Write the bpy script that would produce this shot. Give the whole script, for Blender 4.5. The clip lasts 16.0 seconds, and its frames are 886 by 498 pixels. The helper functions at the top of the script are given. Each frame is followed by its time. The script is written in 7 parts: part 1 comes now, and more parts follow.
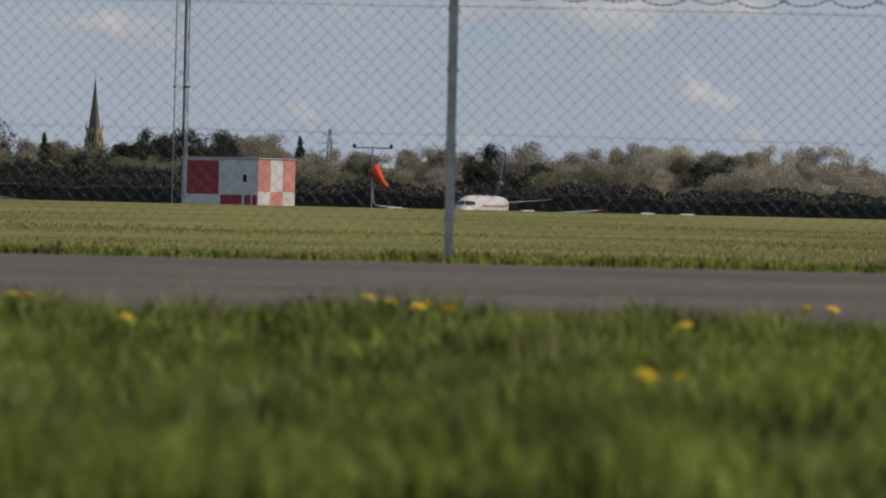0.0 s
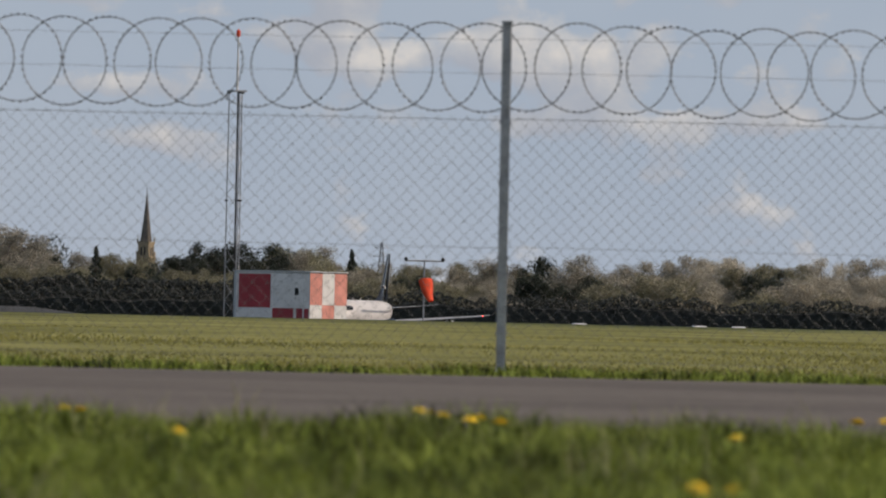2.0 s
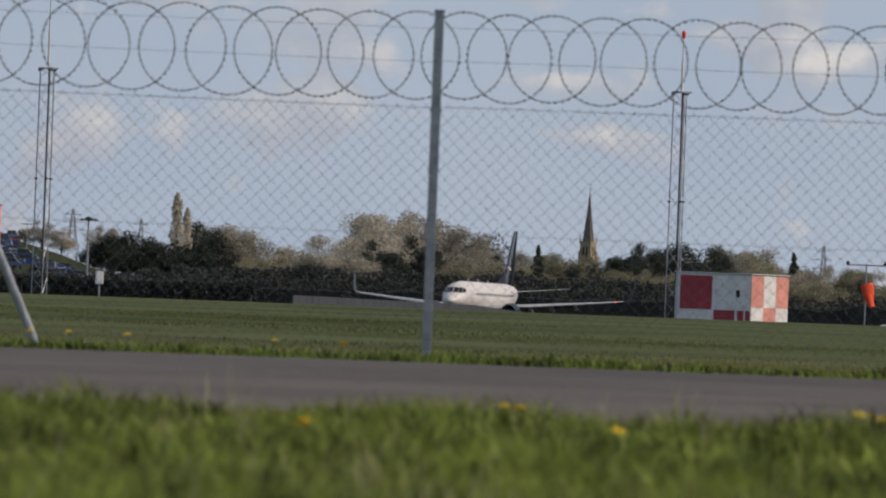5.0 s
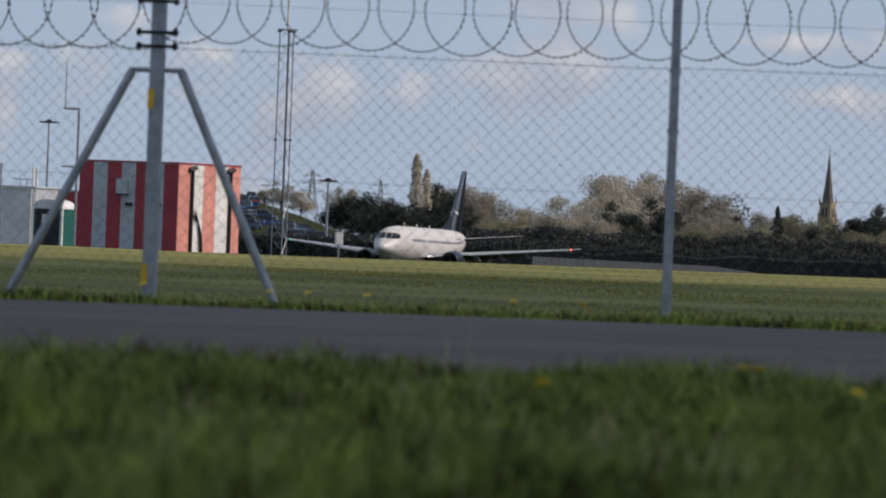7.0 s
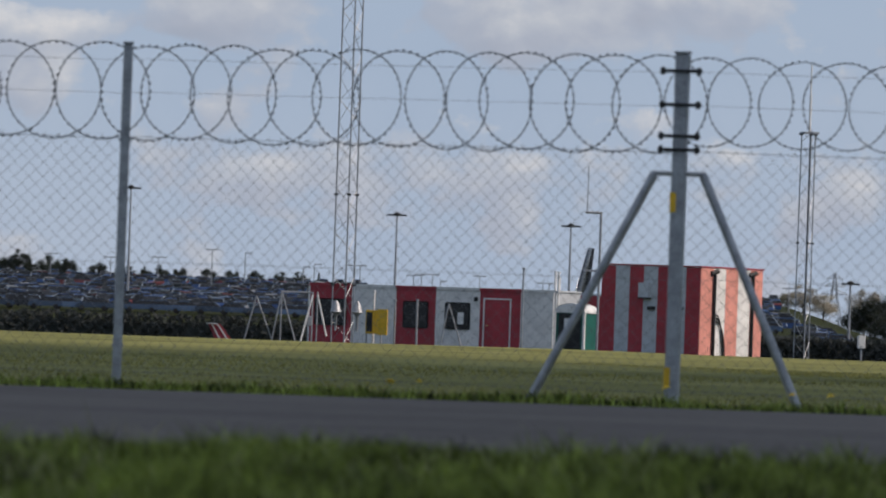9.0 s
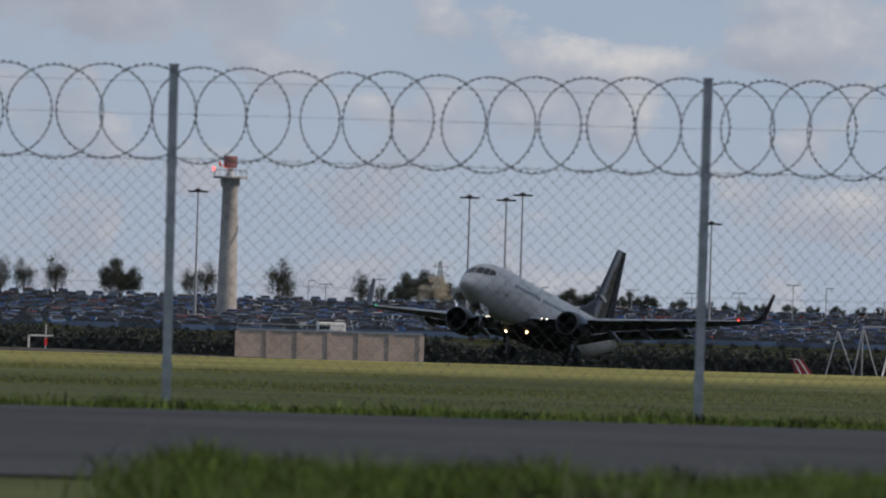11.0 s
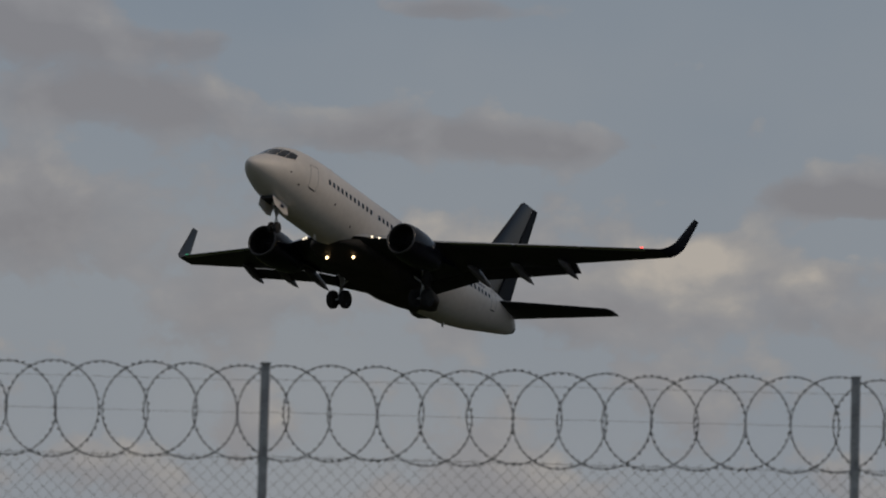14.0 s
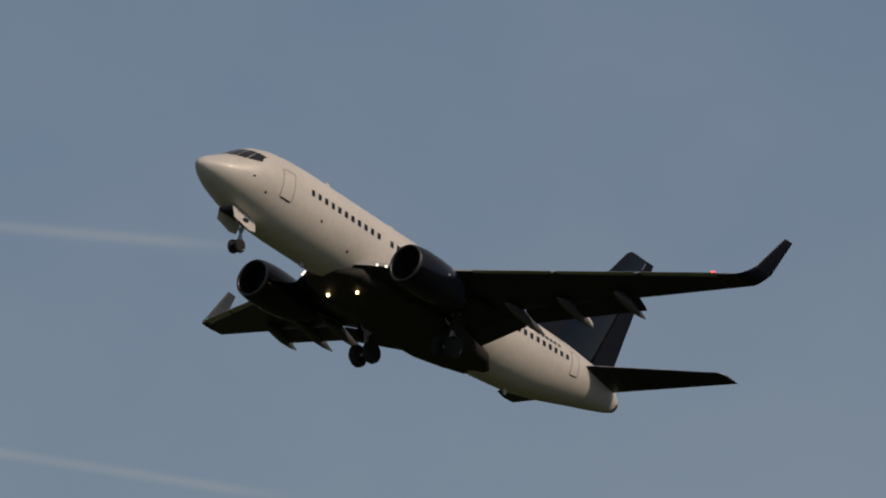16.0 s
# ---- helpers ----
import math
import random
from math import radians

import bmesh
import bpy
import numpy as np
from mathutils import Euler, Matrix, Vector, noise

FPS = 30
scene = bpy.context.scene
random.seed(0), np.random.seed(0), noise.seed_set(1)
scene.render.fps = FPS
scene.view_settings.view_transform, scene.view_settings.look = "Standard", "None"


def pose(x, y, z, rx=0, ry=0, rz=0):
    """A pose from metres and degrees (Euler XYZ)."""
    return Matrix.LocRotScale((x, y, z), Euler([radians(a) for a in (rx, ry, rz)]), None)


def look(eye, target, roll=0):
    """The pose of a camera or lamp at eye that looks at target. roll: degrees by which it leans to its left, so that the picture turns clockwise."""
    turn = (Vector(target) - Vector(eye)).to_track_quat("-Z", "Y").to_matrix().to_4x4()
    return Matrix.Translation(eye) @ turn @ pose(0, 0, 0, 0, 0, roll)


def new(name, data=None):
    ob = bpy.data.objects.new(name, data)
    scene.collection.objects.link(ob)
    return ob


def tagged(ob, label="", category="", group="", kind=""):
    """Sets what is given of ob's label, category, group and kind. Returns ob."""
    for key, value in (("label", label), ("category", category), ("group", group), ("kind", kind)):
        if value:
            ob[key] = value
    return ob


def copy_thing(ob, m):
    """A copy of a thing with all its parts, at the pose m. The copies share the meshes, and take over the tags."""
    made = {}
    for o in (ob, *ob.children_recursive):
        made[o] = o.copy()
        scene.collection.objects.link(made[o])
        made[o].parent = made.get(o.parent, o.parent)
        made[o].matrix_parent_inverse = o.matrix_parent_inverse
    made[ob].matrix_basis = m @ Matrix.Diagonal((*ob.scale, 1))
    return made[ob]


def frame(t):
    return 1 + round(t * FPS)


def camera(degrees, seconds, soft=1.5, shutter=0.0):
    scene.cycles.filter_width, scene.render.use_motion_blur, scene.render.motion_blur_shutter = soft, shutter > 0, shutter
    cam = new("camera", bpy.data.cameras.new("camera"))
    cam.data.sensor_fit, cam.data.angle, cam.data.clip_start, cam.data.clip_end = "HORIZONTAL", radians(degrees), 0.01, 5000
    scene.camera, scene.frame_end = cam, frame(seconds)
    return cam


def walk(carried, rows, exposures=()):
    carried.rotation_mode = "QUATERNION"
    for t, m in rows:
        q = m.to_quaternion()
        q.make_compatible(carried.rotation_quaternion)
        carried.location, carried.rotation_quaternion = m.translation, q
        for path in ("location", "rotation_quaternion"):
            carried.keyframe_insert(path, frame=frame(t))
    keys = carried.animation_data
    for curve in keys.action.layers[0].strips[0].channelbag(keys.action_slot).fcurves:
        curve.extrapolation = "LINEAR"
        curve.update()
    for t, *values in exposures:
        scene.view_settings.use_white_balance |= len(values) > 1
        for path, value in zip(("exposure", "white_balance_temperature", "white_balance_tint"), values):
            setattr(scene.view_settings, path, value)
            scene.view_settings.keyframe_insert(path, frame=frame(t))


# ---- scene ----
CAM = [
    (0.00, 17.0596, -0.2528, 1.323),
    (0.50, 16.6730, 0.1914, 1.154),
    (1.00, 16.3237, 0.3224, 1.208),
    (1.50, 15.9853, 0.4899, 1.760),
    (2.00, 16.7155, 0.4568, 1.255),
    (2.50, 15.8505, 0.0205, 1.360),
    (3.00, 15.3685, 0.2701, 2.018),
    (3.50, 15.1834, 0.3001, 1.882),
    (4.00, 14.9520, 0.2273, 1.863),
    (4.50, 14.2635, 0.3247, 1.915),
    (5.00, 13.9158, 0.3803, 2.160),
    (5.20, 13.7722, 0.2816, 1.718),
    (5.72, 13.4199, 0.2236, 1.848),
    (6.25, 13.0303, 0.1660, 1.978),
    (6.78, 12.5993, 0.1088, 2.107),
    (7.30, 12.1227, 0.0519, 2.237),
    (7.50, 11.8202, 0.0741, 2.173),
    (8.00, 10.3939, 0.1713, 1.816),
    (8.50, 9.5602, 0.5264, 2.113),
    (9.00, 9.0798, 0.6136, 1.996),
    (9.50, 8.4101, 0.5351, 1.833),
    (10.00, 7.2872, 0.5337, 1.374),
    (10.20, 6.8880, 0.4949, 1.842),
    (10.72, 5.9087, 0.6356, 1.779),
    (11.25, 4.8234, 0.8188, 1.717),
    (11.78, 3.6154, 1.0661, 1.655),
    (12.30, 2.2658, 1.4000, 1.592),
    (12.50, 1.6711, 1.5350, 1.556),
    (13.00, 0.4870, 1.9194, 1.960),
    (13.50, -0.5914, 1.9997, 1.929),
    (14.00, -2.6499, 2.5882, 1.392),
    (14.50, -4.7944, 3.5490, 1.965),
    (15.00, -7.2493, 4.4778, 1.800),
    (15.20, -8.2060, 5.0016, 1.800),
    (15.50, -10.2357, 5.7760, 1.800),
    (16.00, -12.4335, 7.4739, 1.800),
]
EYE = Vector((0.0, 0.0, 0.40))
cam = camera(5.61, 16.0, soft=2.0)
cam.data.dof.use_dof = True
cam.data.dof.focus_distance = 330.0
cam.data.dof.aperture_fstop = 11.5


def bearing(az, el, d):
    """Place at a compass angle az (clockwise from +Y), elevation el and ground distance d from the tripod."""
    a = radians(az)
    return Vector((EYE.x + d * math.sin(a), EYE.y + d * math.cos(a), EYE.z + d * math.tan(radians(el))))


EXPOSURES = [(0.0, -0.64, 6250, 10), (0.5, -0.44, 6300, 10), (1.5, -0.42, 6300, 10), (2.0, -0.5, 6300, 10), (3.0, -0.42, 6250, 10), (5.2, -0.45, 6150, 10), (7.3, -0.4, 5900, 10), (9.0, -0.42, 5950, 10), (10.2, -0.55, 5950, 10), (12.3, -0.42, 6500, 10), (13.0, -0.95, 6700, 10), (14.0, -1.15, 6900, 10), (14.5, -1.15, 6900, 10), (15.0, -1.15, 7000, 10), (15.5, -1.15, 6700, 10), (16.0, -1.08, 6750, 10)]
walk(cam, [(t, look(EYE, bearing(az, el, 500.0), roll)) for t, az, el, roll in CAM], EXPOSURES)

# ---- world and sun ----
SUN_AZ, SUN_EL = 107.0, 40.0
world = bpy.data.worlds.new("sky")
scene.world = world
world.use_nodes = True


def node(tree, kind, **values):
    n = tree.nodes.new(kind)
    for key, value in values.items():
        n.inputs[key].default_value = value
    return n


def ramp(tree, source, stops):
    r = tree.nodes.new("ShaderNodeValToRGB")
    while len(r.color_ramp.elements) < len(stops):
        r.color_ramp.elements.new(0.5)
    for e, (p, c) in zip(r.color_ramp.elements, stops):
        e.position, e.color = p, (*c, 1) if len(c) == 3 else c
    if source:
        tree.links.new(source, r.inputs[0])
    return r.outputs[0]


def maths(tree, op, a, b=None, c=None):
    n = tree.nodes.new("ShaderNodeMath")
    n.operation = op
    for i, v in enumerate((a, b, c)):
        if v is None:
            continue
        if isinstance(v, (int, float)):
            n.inputs[i].default_value = v
        else:
            tree.links.new(v, n.inputs[i])
    return n.outputs[0]


def mixed(tree, fac, a, b):
    n = tree.nodes.new("ShaderNodeMix")
    n.data_type = "RGBA"
    for i, v in ((0, fac), (6, a), (7, b)):
        if isinstance(v, (int, float)):
            n.inputs[i].default_value = v
        elif isinstance(v, tuple):
            n.inputs[i].default_value = (*v, 1)
        else:
            tree.links.new(v, n.inputs[i])
    return n.outputs[2]


# heaps of cloud: azimuth, elevation, half width, half height, thickness, brightness
EAST_CLOUDS = [(14.0, 0.6, 6.0, 1.3, -0.07, 0.0), (17.5, 1.72, 0.9, 0.2, 0.12, 0.20), (16.4, 1.7, 0.6, 0.16, 0.12, 0.18), (16.95, 1.28, 0.55, 0.12, 0.13, 0.14), (18.5, 1.3, 0.5, 0.12, 0.12, 0.16), (14.85, 1.12, 0.35, 0.09, 0.13, 0.14), (14.5, 1.45, 0.5, 0.08, 0.1, 0.14), (12.8, 1.2, 0.9, 0.25, 0.08, 0.07),
               (14.1, 2.05, 0.7, 0.14, 0.14, 0.18), (10.2, 2.15, 0.7, 0.22, 0.16, 0.11), (9.3, 1.95, 0.7, 0.25, 0.1, 0.0), (7.0, 1.95, 0.8, 0.2, 0.1, 0.09), (10.3, 1.5, 0.6, 0.14, 0.1, 0.07)]
NORTH_CLOUDS = [(3.45, 2.95, 0.42, 0.2, 0.26, 0.62), (2.84, 2.77, 0.22, 0.12, 0.24, 0.45), (3.3, 2.46, 0.95, 0.3, 0.26, -0.1), (2.3, 2.42, 0.3, 0.22, 0.22, -0.12), (4.95, 2.6, 0.4, 0.4, 0.18, 0.35), (-0.94, 2.54, 0.3, 0.16, 0.3, 0.5), (-0.38, 2.42, 0.22, 0.1, 0.22, 0.3), (1.2, 2.42, 0.3, 0.08, 0.18, 0.25),
                (0.12, 2.97, 0.7, 0.1, 0.24, -0.35), (1.84, 2.9, 0.3, 0.1, 0.2, -0.3), (0.5, 2.7, 0.9, 0.12, -0.16, 0.0), (0.4, 2.2, 1.4, 0.12, 0.12, -0.02), (-2.0, 3.27, 0.6, 0.13, 0.2, -0.3), (-2.3, 2.25, 0.7, 0.2, 0.12, -0.1), (1.7, 3.6, 2.2, 0.4, -0.08, 0.0)]
WEST_CLOUDS = [(-6.3, 4.05, 1.1, 0.48, 0.26, -0.07), (-5.3, 4.05, 0.5, 0.25, 0.14, -0.02), (-8.2, 3.75, 0.5, 0.25, 0.22, -0.07), (-9.6, 3.7, 0.5, 0.28, 0.22, -0.27), (-8.95, 4.0, 0.3, 0.12, 0.12, -0.17), (-7.3, 3.15, 0.4, 0.26, 0.2, 0.18), (-8.5, 3.2, 0.5, 0.25, 0.2, -0.12), (-8.0, 3.05, 0.25, 0.12, 0.2, 0.38),
               (-5.8, 2.92, 0.4, 0.14, 0.2, 0.33), (-3.5, 4.62, 0.6, 0.1, 0.24, -0.42), (-2.1, 4.8, 0.35, 0.16, 0.24, -0.47), (-4.4, 3.85, 0.7, 0.12, 0.16, -0.37), (-2.6, 2.6, 0.5, 0.2, 0.16, 0.23), (-4.65, 3.5, 0.5, 0.2, 0.12, -0.27), (-5.6, 2.6, 1.6, 0.3, 0.1, -0.07)]
BREAK_CLOUDS = [(-4.84, 3.50, 0.9, 0.16, 0.2, -0.3), (-2.97, 3.32, 0.9, 0.13, 0.2, -0.25), (0.01, 2.98, 0.5, 0.14, 0.2, -0.3), (-5.25, 2.85, 0.4, 0.25, 0.18, -0.25), (-2.63, 4.11, 0.5, 0.08, 0.18, -0.25), (-5.28, 3.88, 0.3, 0.15, 0.18, -0.3), (-1.15, 2.34, 0.7, 0.2, 0.12, 0.3)]
CONTRAILS = [(-14.87, 7.50, -0.049, 0.035, -13.79), (-15.14, 6.08, -0.120, 0.03, -13.41)]


def build_sky():
    t = world.node_tree
    t.nodes.clear()
    sky = t.nodes.new("ShaderNodeTexSky")
    sky.sky_type, sky.sun_disc = "NISHITA", False
    sky.sun_elevation, sky.sun_rotation = radians(SUN_EL), radians(SUN_AZ)
    sky.air_density, sky.dust_density = 1.0, 0.6
    clear = t.nodes.new("ShaderNodeVectorMath")
    clear.operation = "SCALE"
    clear.inputs[3].default_value = 0.085
    t.links.new(sky.outputs[0], clear.inputs[0])
    co = t.nodes.new("ShaderNodeTexCoord")
    sep = t.nodes.new("ShaderNodeSeparateXYZ")
    t.links.new(co.outputs["Generated"], sep.inputs[0])
    # direction unrolled to degrees: azimuth from +Y and elevation
    az = maths(t, "MULTIPLY", maths(t, "ARCTAN2", sep.outputs[0], sep.outputs[1]), 57.2958)
    el = maths(t, "MULTIPLY", maths(t, "ARCSINE", sep.outputs[2]), 57.2958)
    flat = t.nodes.new("ShaderNodeCombineXYZ")
    t.links.new(az, flat.inputs[0])
    t.links.new(maths(t, "MULTIPLY", el, 1.35), flat.inputs[1])
    big = node(t, "ShaderNodeTexNoise", Scale=1.1, Detail=8.0, Roughness=0.55, Distortion=0.1)
    t.links.new(flat.outputs[0], big.inputs["Vector"])
    high = node(t, "ShaderNodeTexNoise", Scale=0.25, Detail=4.0, Roughness=0.55)
    t.links.new(flat.outputs[0], high.inputs["Vector"])
    shift = t.nodes.new("ShaderNodeVectorMath")
    shift.operation = "ADD"
    shift.inputs[1].default_value = (0.12, 0.2, 0.0)
    t.links.new(flat.outputs[0], shift.inputs[0])
    lit = node(t, "ShaderNodeTexNoise", Scale=1.1, Detail=5.0, Roughness=0.5, Distortion=0.1)
    t.links.new(shift.outputs[0], lit.inputs["Vector"])

    def swell(a, e, wide, tall):
        """One rounded bank of cloud, in degrees of azimuth and elevation."""
        x = maths(t, "MULTIPLY", maths(t, "SUBTRACT", az, a), 1.0 / wide)
        y = maths(t, "MULTIPLY", maths(t, "SUBTRACT", el, e), 1.0 / tall)
        r = maths(t, "ADD", maths(t, "MULTIPLY", x, x), maths(t, "MULTIPLY", y, y))
        return maths(t, "POWER", 2.718, maths(t, "MULTIPLY", r, -1.0)), y

    # heaps of cloud lie low and thin out above four degrees; their crowns catch the sun, their bases are grey
    amount = maths(t, "ADD", maths(t, "MULTIPLY_ADD", big.outputs[0], 0.74, 0.125), maths(t, "MINIMUM", maths(t, "MULTIPLY", maths(t, "SUBTRACT", 3.3, el), 0.08), 0.035))
    edge = maths(t, "MULTIPLY_ADD", maths(t, "SUBTRACT", big.outputs[0], lit.outputs[0]), 1.9, maths(t, "ADD", 0.40, maths(t, "MINIMUM", 0.14, maths(t, "MAXIMUM", 0.0, maths(t, "MULTIPLY", maths(t, "SUBTRACT", az, 4.5), 0.08)))))
    for a, e, wide, tall, thick, bright in EAST_CLOUDS + NORTH_CLOUDS + WEST_CLOUDS + BREAK_CLOUDS:
        body, rise = swell(a, e, wide, tall)
        amount = maths(t, "MULTIPLY_ADD", body, thick, amount)
        if thick > 0:
            edge = maths(t, "ADD", edge, maths(t, "MULTIPLY", body, maths(t, "MULTIPLY_ADD", rise, 0.22, bright)))
    mask = ramp(t, amount, [(0.525, (0, 0, 0)), (0.572, (0.72, 0.72, 0.72)), (0.66, (1, 1, 1))])
    heap = ramp(t, edge, [(0.05, (0.355, 0.35, 0.405)), (0.45, (0.44, 0.44, 0.495)), (0.7, (0.55, 0.535, 0.555)), (1.1, (0.80, 0.73, 0.675))])
    veil = ramp(t, high.outputs[0], [(0.35, (0.29, 0.38, 0.51)), (0.65, (0.43, 0.485, 0.565))])
    grade = ramp(t, maths(t, "MULTIPLY", el, 0.11), [(0.0, (0.485, 0.53, 0.62)), (0.42, (0.385, 0.45, 0.565)), (0.62, (0.245, 0.35, 0.505)), (1.0, (0.165, 0.27, 0.44))])
    base = mixed(t, 0.4, grade, veil)
    thin = mixed(t, maths(t, "MULTIPLY", mask, 0.86), base, heap)
    # old contrails
    for a0, e0, slope, width, a1 in CONTRAILS:
        line = maths(t, "SUBTRACT", el, maths(t, "MULTIPLY_ADD", maths(t, "SUBTRACT", az, a0), slope, e0))
        k = maths(t, "POWER", 2.718, maths(t, "MULTIPLY", maths(t, "MULTIPLY", line, line), -1.0 / width ** 2))
        k = maths(t, "MULTIPLY", k, ramp(t, maths(t, "MULTIPLY_ADD", az, 0.2, -0.2 * a1 + 0.5), [(0.42, (1, 1, 1)), (0.52, (0, 0, 0))]))
        thin = mixed(t, maths(t, "MULTIPLY", maths(t, "MULTIPLY", k, high.outputs[0]), 0.55), thin, (0.62, 0.6, 0.6))
    both = mixed(t, 0.86, clear.outputs[0], thin)
    # overhead and behind, the open sky goes on
    up = maths(t, "MINIMUM", 1.0, maths(t, "MAXIMUM", maths(t, "MULTIPLY", maths(t, "SUBTRACT", el, 12.0), 0.05), 0.0))
    full = mixed(t, maths(t, "MULTIPLY", up, 0.3), both, clear.outputs[0])
    # broken cloud overhead
    full = mixed(t, maths(t, "MULTIPLY", up, ramp(t, big.outputs[0], [(0.38, (0.3, 0.3, 0.3)), (0.56, (0.85, 0.85, 0.85))])), full, (0.44, 0.43, 0.43))
    out = t.nodes.new("ShaderNodeOutputWorld")
    bg = t.nodes.new("ShaderNodeBackground")
    bg.inputs[1].default_value = 1.3
    t.links.new(full, bg.inputs[0])
    t.links.new(bg.outputs[0], out.inputs[0])


build_sky()
sun = new("sun", bpy.data.lights.new("sun", "SUN"))
sun.data.energy, sun.data.angle, sun.data.color = 4.1, radians(0.6), (1.0, 0.80, 0.62)
sun.matrix_world = look(bearing(SUN_AZ, SUN_EL, 300.0), EYE)


# ---- materials ----
def material(name, color, rough=0.6, metal=0.0, vary=0.15, size=0.5, fine=8.0, bump=0.0, island=0.0, thing=0.0, coat=0.0, tint=None, island_ramp=None, spec=0.5, through_light=0.0, spread=0.18):
    """Painted or natural surface: two scales of noise, optional variation by piece, fine relief."""
    m = bpy.data.materials.new(name)
    m.use_nodes = True
    t = m.node_tree
    p = t.nodes["Principled BSDF"]
    p.inputs["Roughness"].default_value, p.inputs["Metallic"].default_value = rough, metal
    p.inputs["Specular IOR Level"].default_value = spec
    p.inputs["Coat Weight"].default_value, p.inputs["Coat Roughness"].default_value = coat, 0.08
    co = t.nodes.new("ShaderNodeTexCoord")
    a = node(t, "ShaderNodeTexNoise", Scale=1.0 / size, Detail=4.0)
    b = node(t, "ShaderNodeTexNoise", Scale=fine / size, Detail=3.0)
    for n in (a, b):
        t.links.new(co.outputs["Object"], n.inputs["Vector"])
    f = maths(t, "ADD", maths(t, "MULTIPLY", a.outputs[0], 0.6), maths(t, "MULTIPLY", b.outputs[0], 0.4))
    dark = tuple(c * (1 - vary * 2.2) for c in color)
    light = tuple(min(1.0, c * (1 + vary * 2.2)) for c in (tint or color))
    col = ramp(t, f, [(0.5 - spread, dark), (0.5 + spread, light)])
    if island_ramp:
        g = t.nodes.new("ShaderNodeNewGeometry")
        r = ramp(t, g.outputs["Random Per Island"], island_ramp)
        t.nodes[-1].color_ramp.interpolation = "CONSTANT"
        col = mixed(t, 0.25, r, col)
    for share, kind, output in ((island, "ShaderNodeNewGeometry", "Random Per Island"), (thing, "ShaderNodeObjectInfo", "Random")):
        if not share:
            continue
        k = maths(t, "MULTIPLY_ADD", t.nodes.new(kind).outputs[output], 2 * share, 1 - share)
        s = t.nodes.new("ShaderNodeVectorMath")
        s.operation = "SCALE"
        t.links.new(col, s.inputs[0])
        t.links.new(k, s.inputs[3])
        col = s.outputs[0]
    t.links.new(col, p.inputs["Base Color"])
    if through_light:
        # thin leaves let part of the light through
        leaf = t.nodes.new("ShaderNodeBsdfTranslucent")
        t.links.new(col, leaf.inputs[0])
        blend = t.nodes.new("ShaderNodeMixShader")
        blend.inputs[0].default_value = through_light
        t.links.new(p.outputs[0], blend.inputs[1])
        t.links.new(leaf.outputs[0], blend.inputs[2])
        t.links.new(blend.outputs[0], t.nodes["Material Output"].inputs[0])
    if bump:
        n = t.nodes.new("ShaderNodeBump")
        n.inputs["Strength"].default_value = 0.6
        n.inputs["Distance"].default_value = bump
        t.links.new(b.outputs[0], n.inputs["Height"])
        t.links.new(n.outputs[0], p.inputs["Normal"])
    return m


def glow(name, color, strength):
    m = bpy.data.materials.new(name)
    m.use_nodes = True
    p = m.node_tree.nodes["Principled BSDF"]
    p.inputs["Base Color"].default_value = (*color, 1)
    p.inputs["Emission Color"].default_value = (*color, 1)
    p.inputs["Emission Strength"].default_value = strength
    return m


def dark_glass(name, color=(0.012, 0.014, 0.018)):
    return material(name, color, rough=0.08, vary=0.1, size=2.0)


WHITE = material("white aircraft paint", (0.65, 0.62, 0.59), 0.42, vary=0.04, size=3.0, coat=0.08)
NAVY = material("navy aircraft paint", (0.005, 0.0065, 0.014), 0.4, vary=0.15, size=2.0, spec=0.2)
NAVY_DARK = material("dark navy paint", (0.004, 0.005, 0.010), 0.5, vary=0.15, size=2.0, spec=0.15)
# one wing grey in two copies: undersides carry shade in the colour, tops light
WING_SHADED = material("wing grey, shaded copy", (0.022, 0.0215, 0.0225), 0.4, vary=0.12, size=2.5, spec=0.2)
WING_LIT = material("wing grey, lit copy", (0.36, 0.37, 0.385), 0.35, vary=0.08, size=2.5)
FIN_NAVY = material("glossy metallic navy tail paint", (0.008, 0.0095, 0.014), 0.2, 1.0, vary=0.12, size=2.0, coat=0.6)
WINGLET_GREY = material("mid grey winglet paint", (0.035, 0.037, 0.042), 0.4, vary=0.1, size=1.0)
# the shade under the wing is put into the fairing's grey
BELLY = material("belly grey darkened for shade", (0.04, 0.037, 0.035), 0.6, vary=0.15, size=1.2, spec=0.15)
FAIRING = material("pale grey fairing paint", (0.09, 0.09, 0.095), 0.35, vary=0.1, size=1.0)
NACELLE = material("glossy blue-black nacelle paint", (0.003, 0.004, 0.009), 0.25, vary=0.12, size=2.0, coat=0.15, spec=0.3)
TYRE = material("tyre rubber", (0.015, 0.015, 0.016), 0.85, vary=0.2, size=0.3, bump=0.004)
STEEL = material("bare metal", (0.68, 0.68, 0.69), 0.2, 1.0, vary=0.08, size=0.6)
LIP = material("dull inlet metal", (0.09, 0.09, 0.095), 0.45, 1.0, vary=0.1, size=0.6)
GEAR_GREY = material("grey gear enamel", (0.42, 0.43, 0.44), 0.45, vary=0.12, size=0.3)
FAN = material("dark fan blades", (0.03, 0.03, 0.034), 0.4, 0.6, vary=0.2, size=0.4)
GLASS = dark_glass("dark window glass")
SEAM = material("grey seam", (0.25, 0.25, 0.25), 0.6, vary=0.1)
LAMP_WARM = glow("landing lamp", (1.0, 0.66, 0.34), 14.0)
LAMP_WHITE = glow("wing root lamp", (1.0, 0.85, 0.65), 5.0)
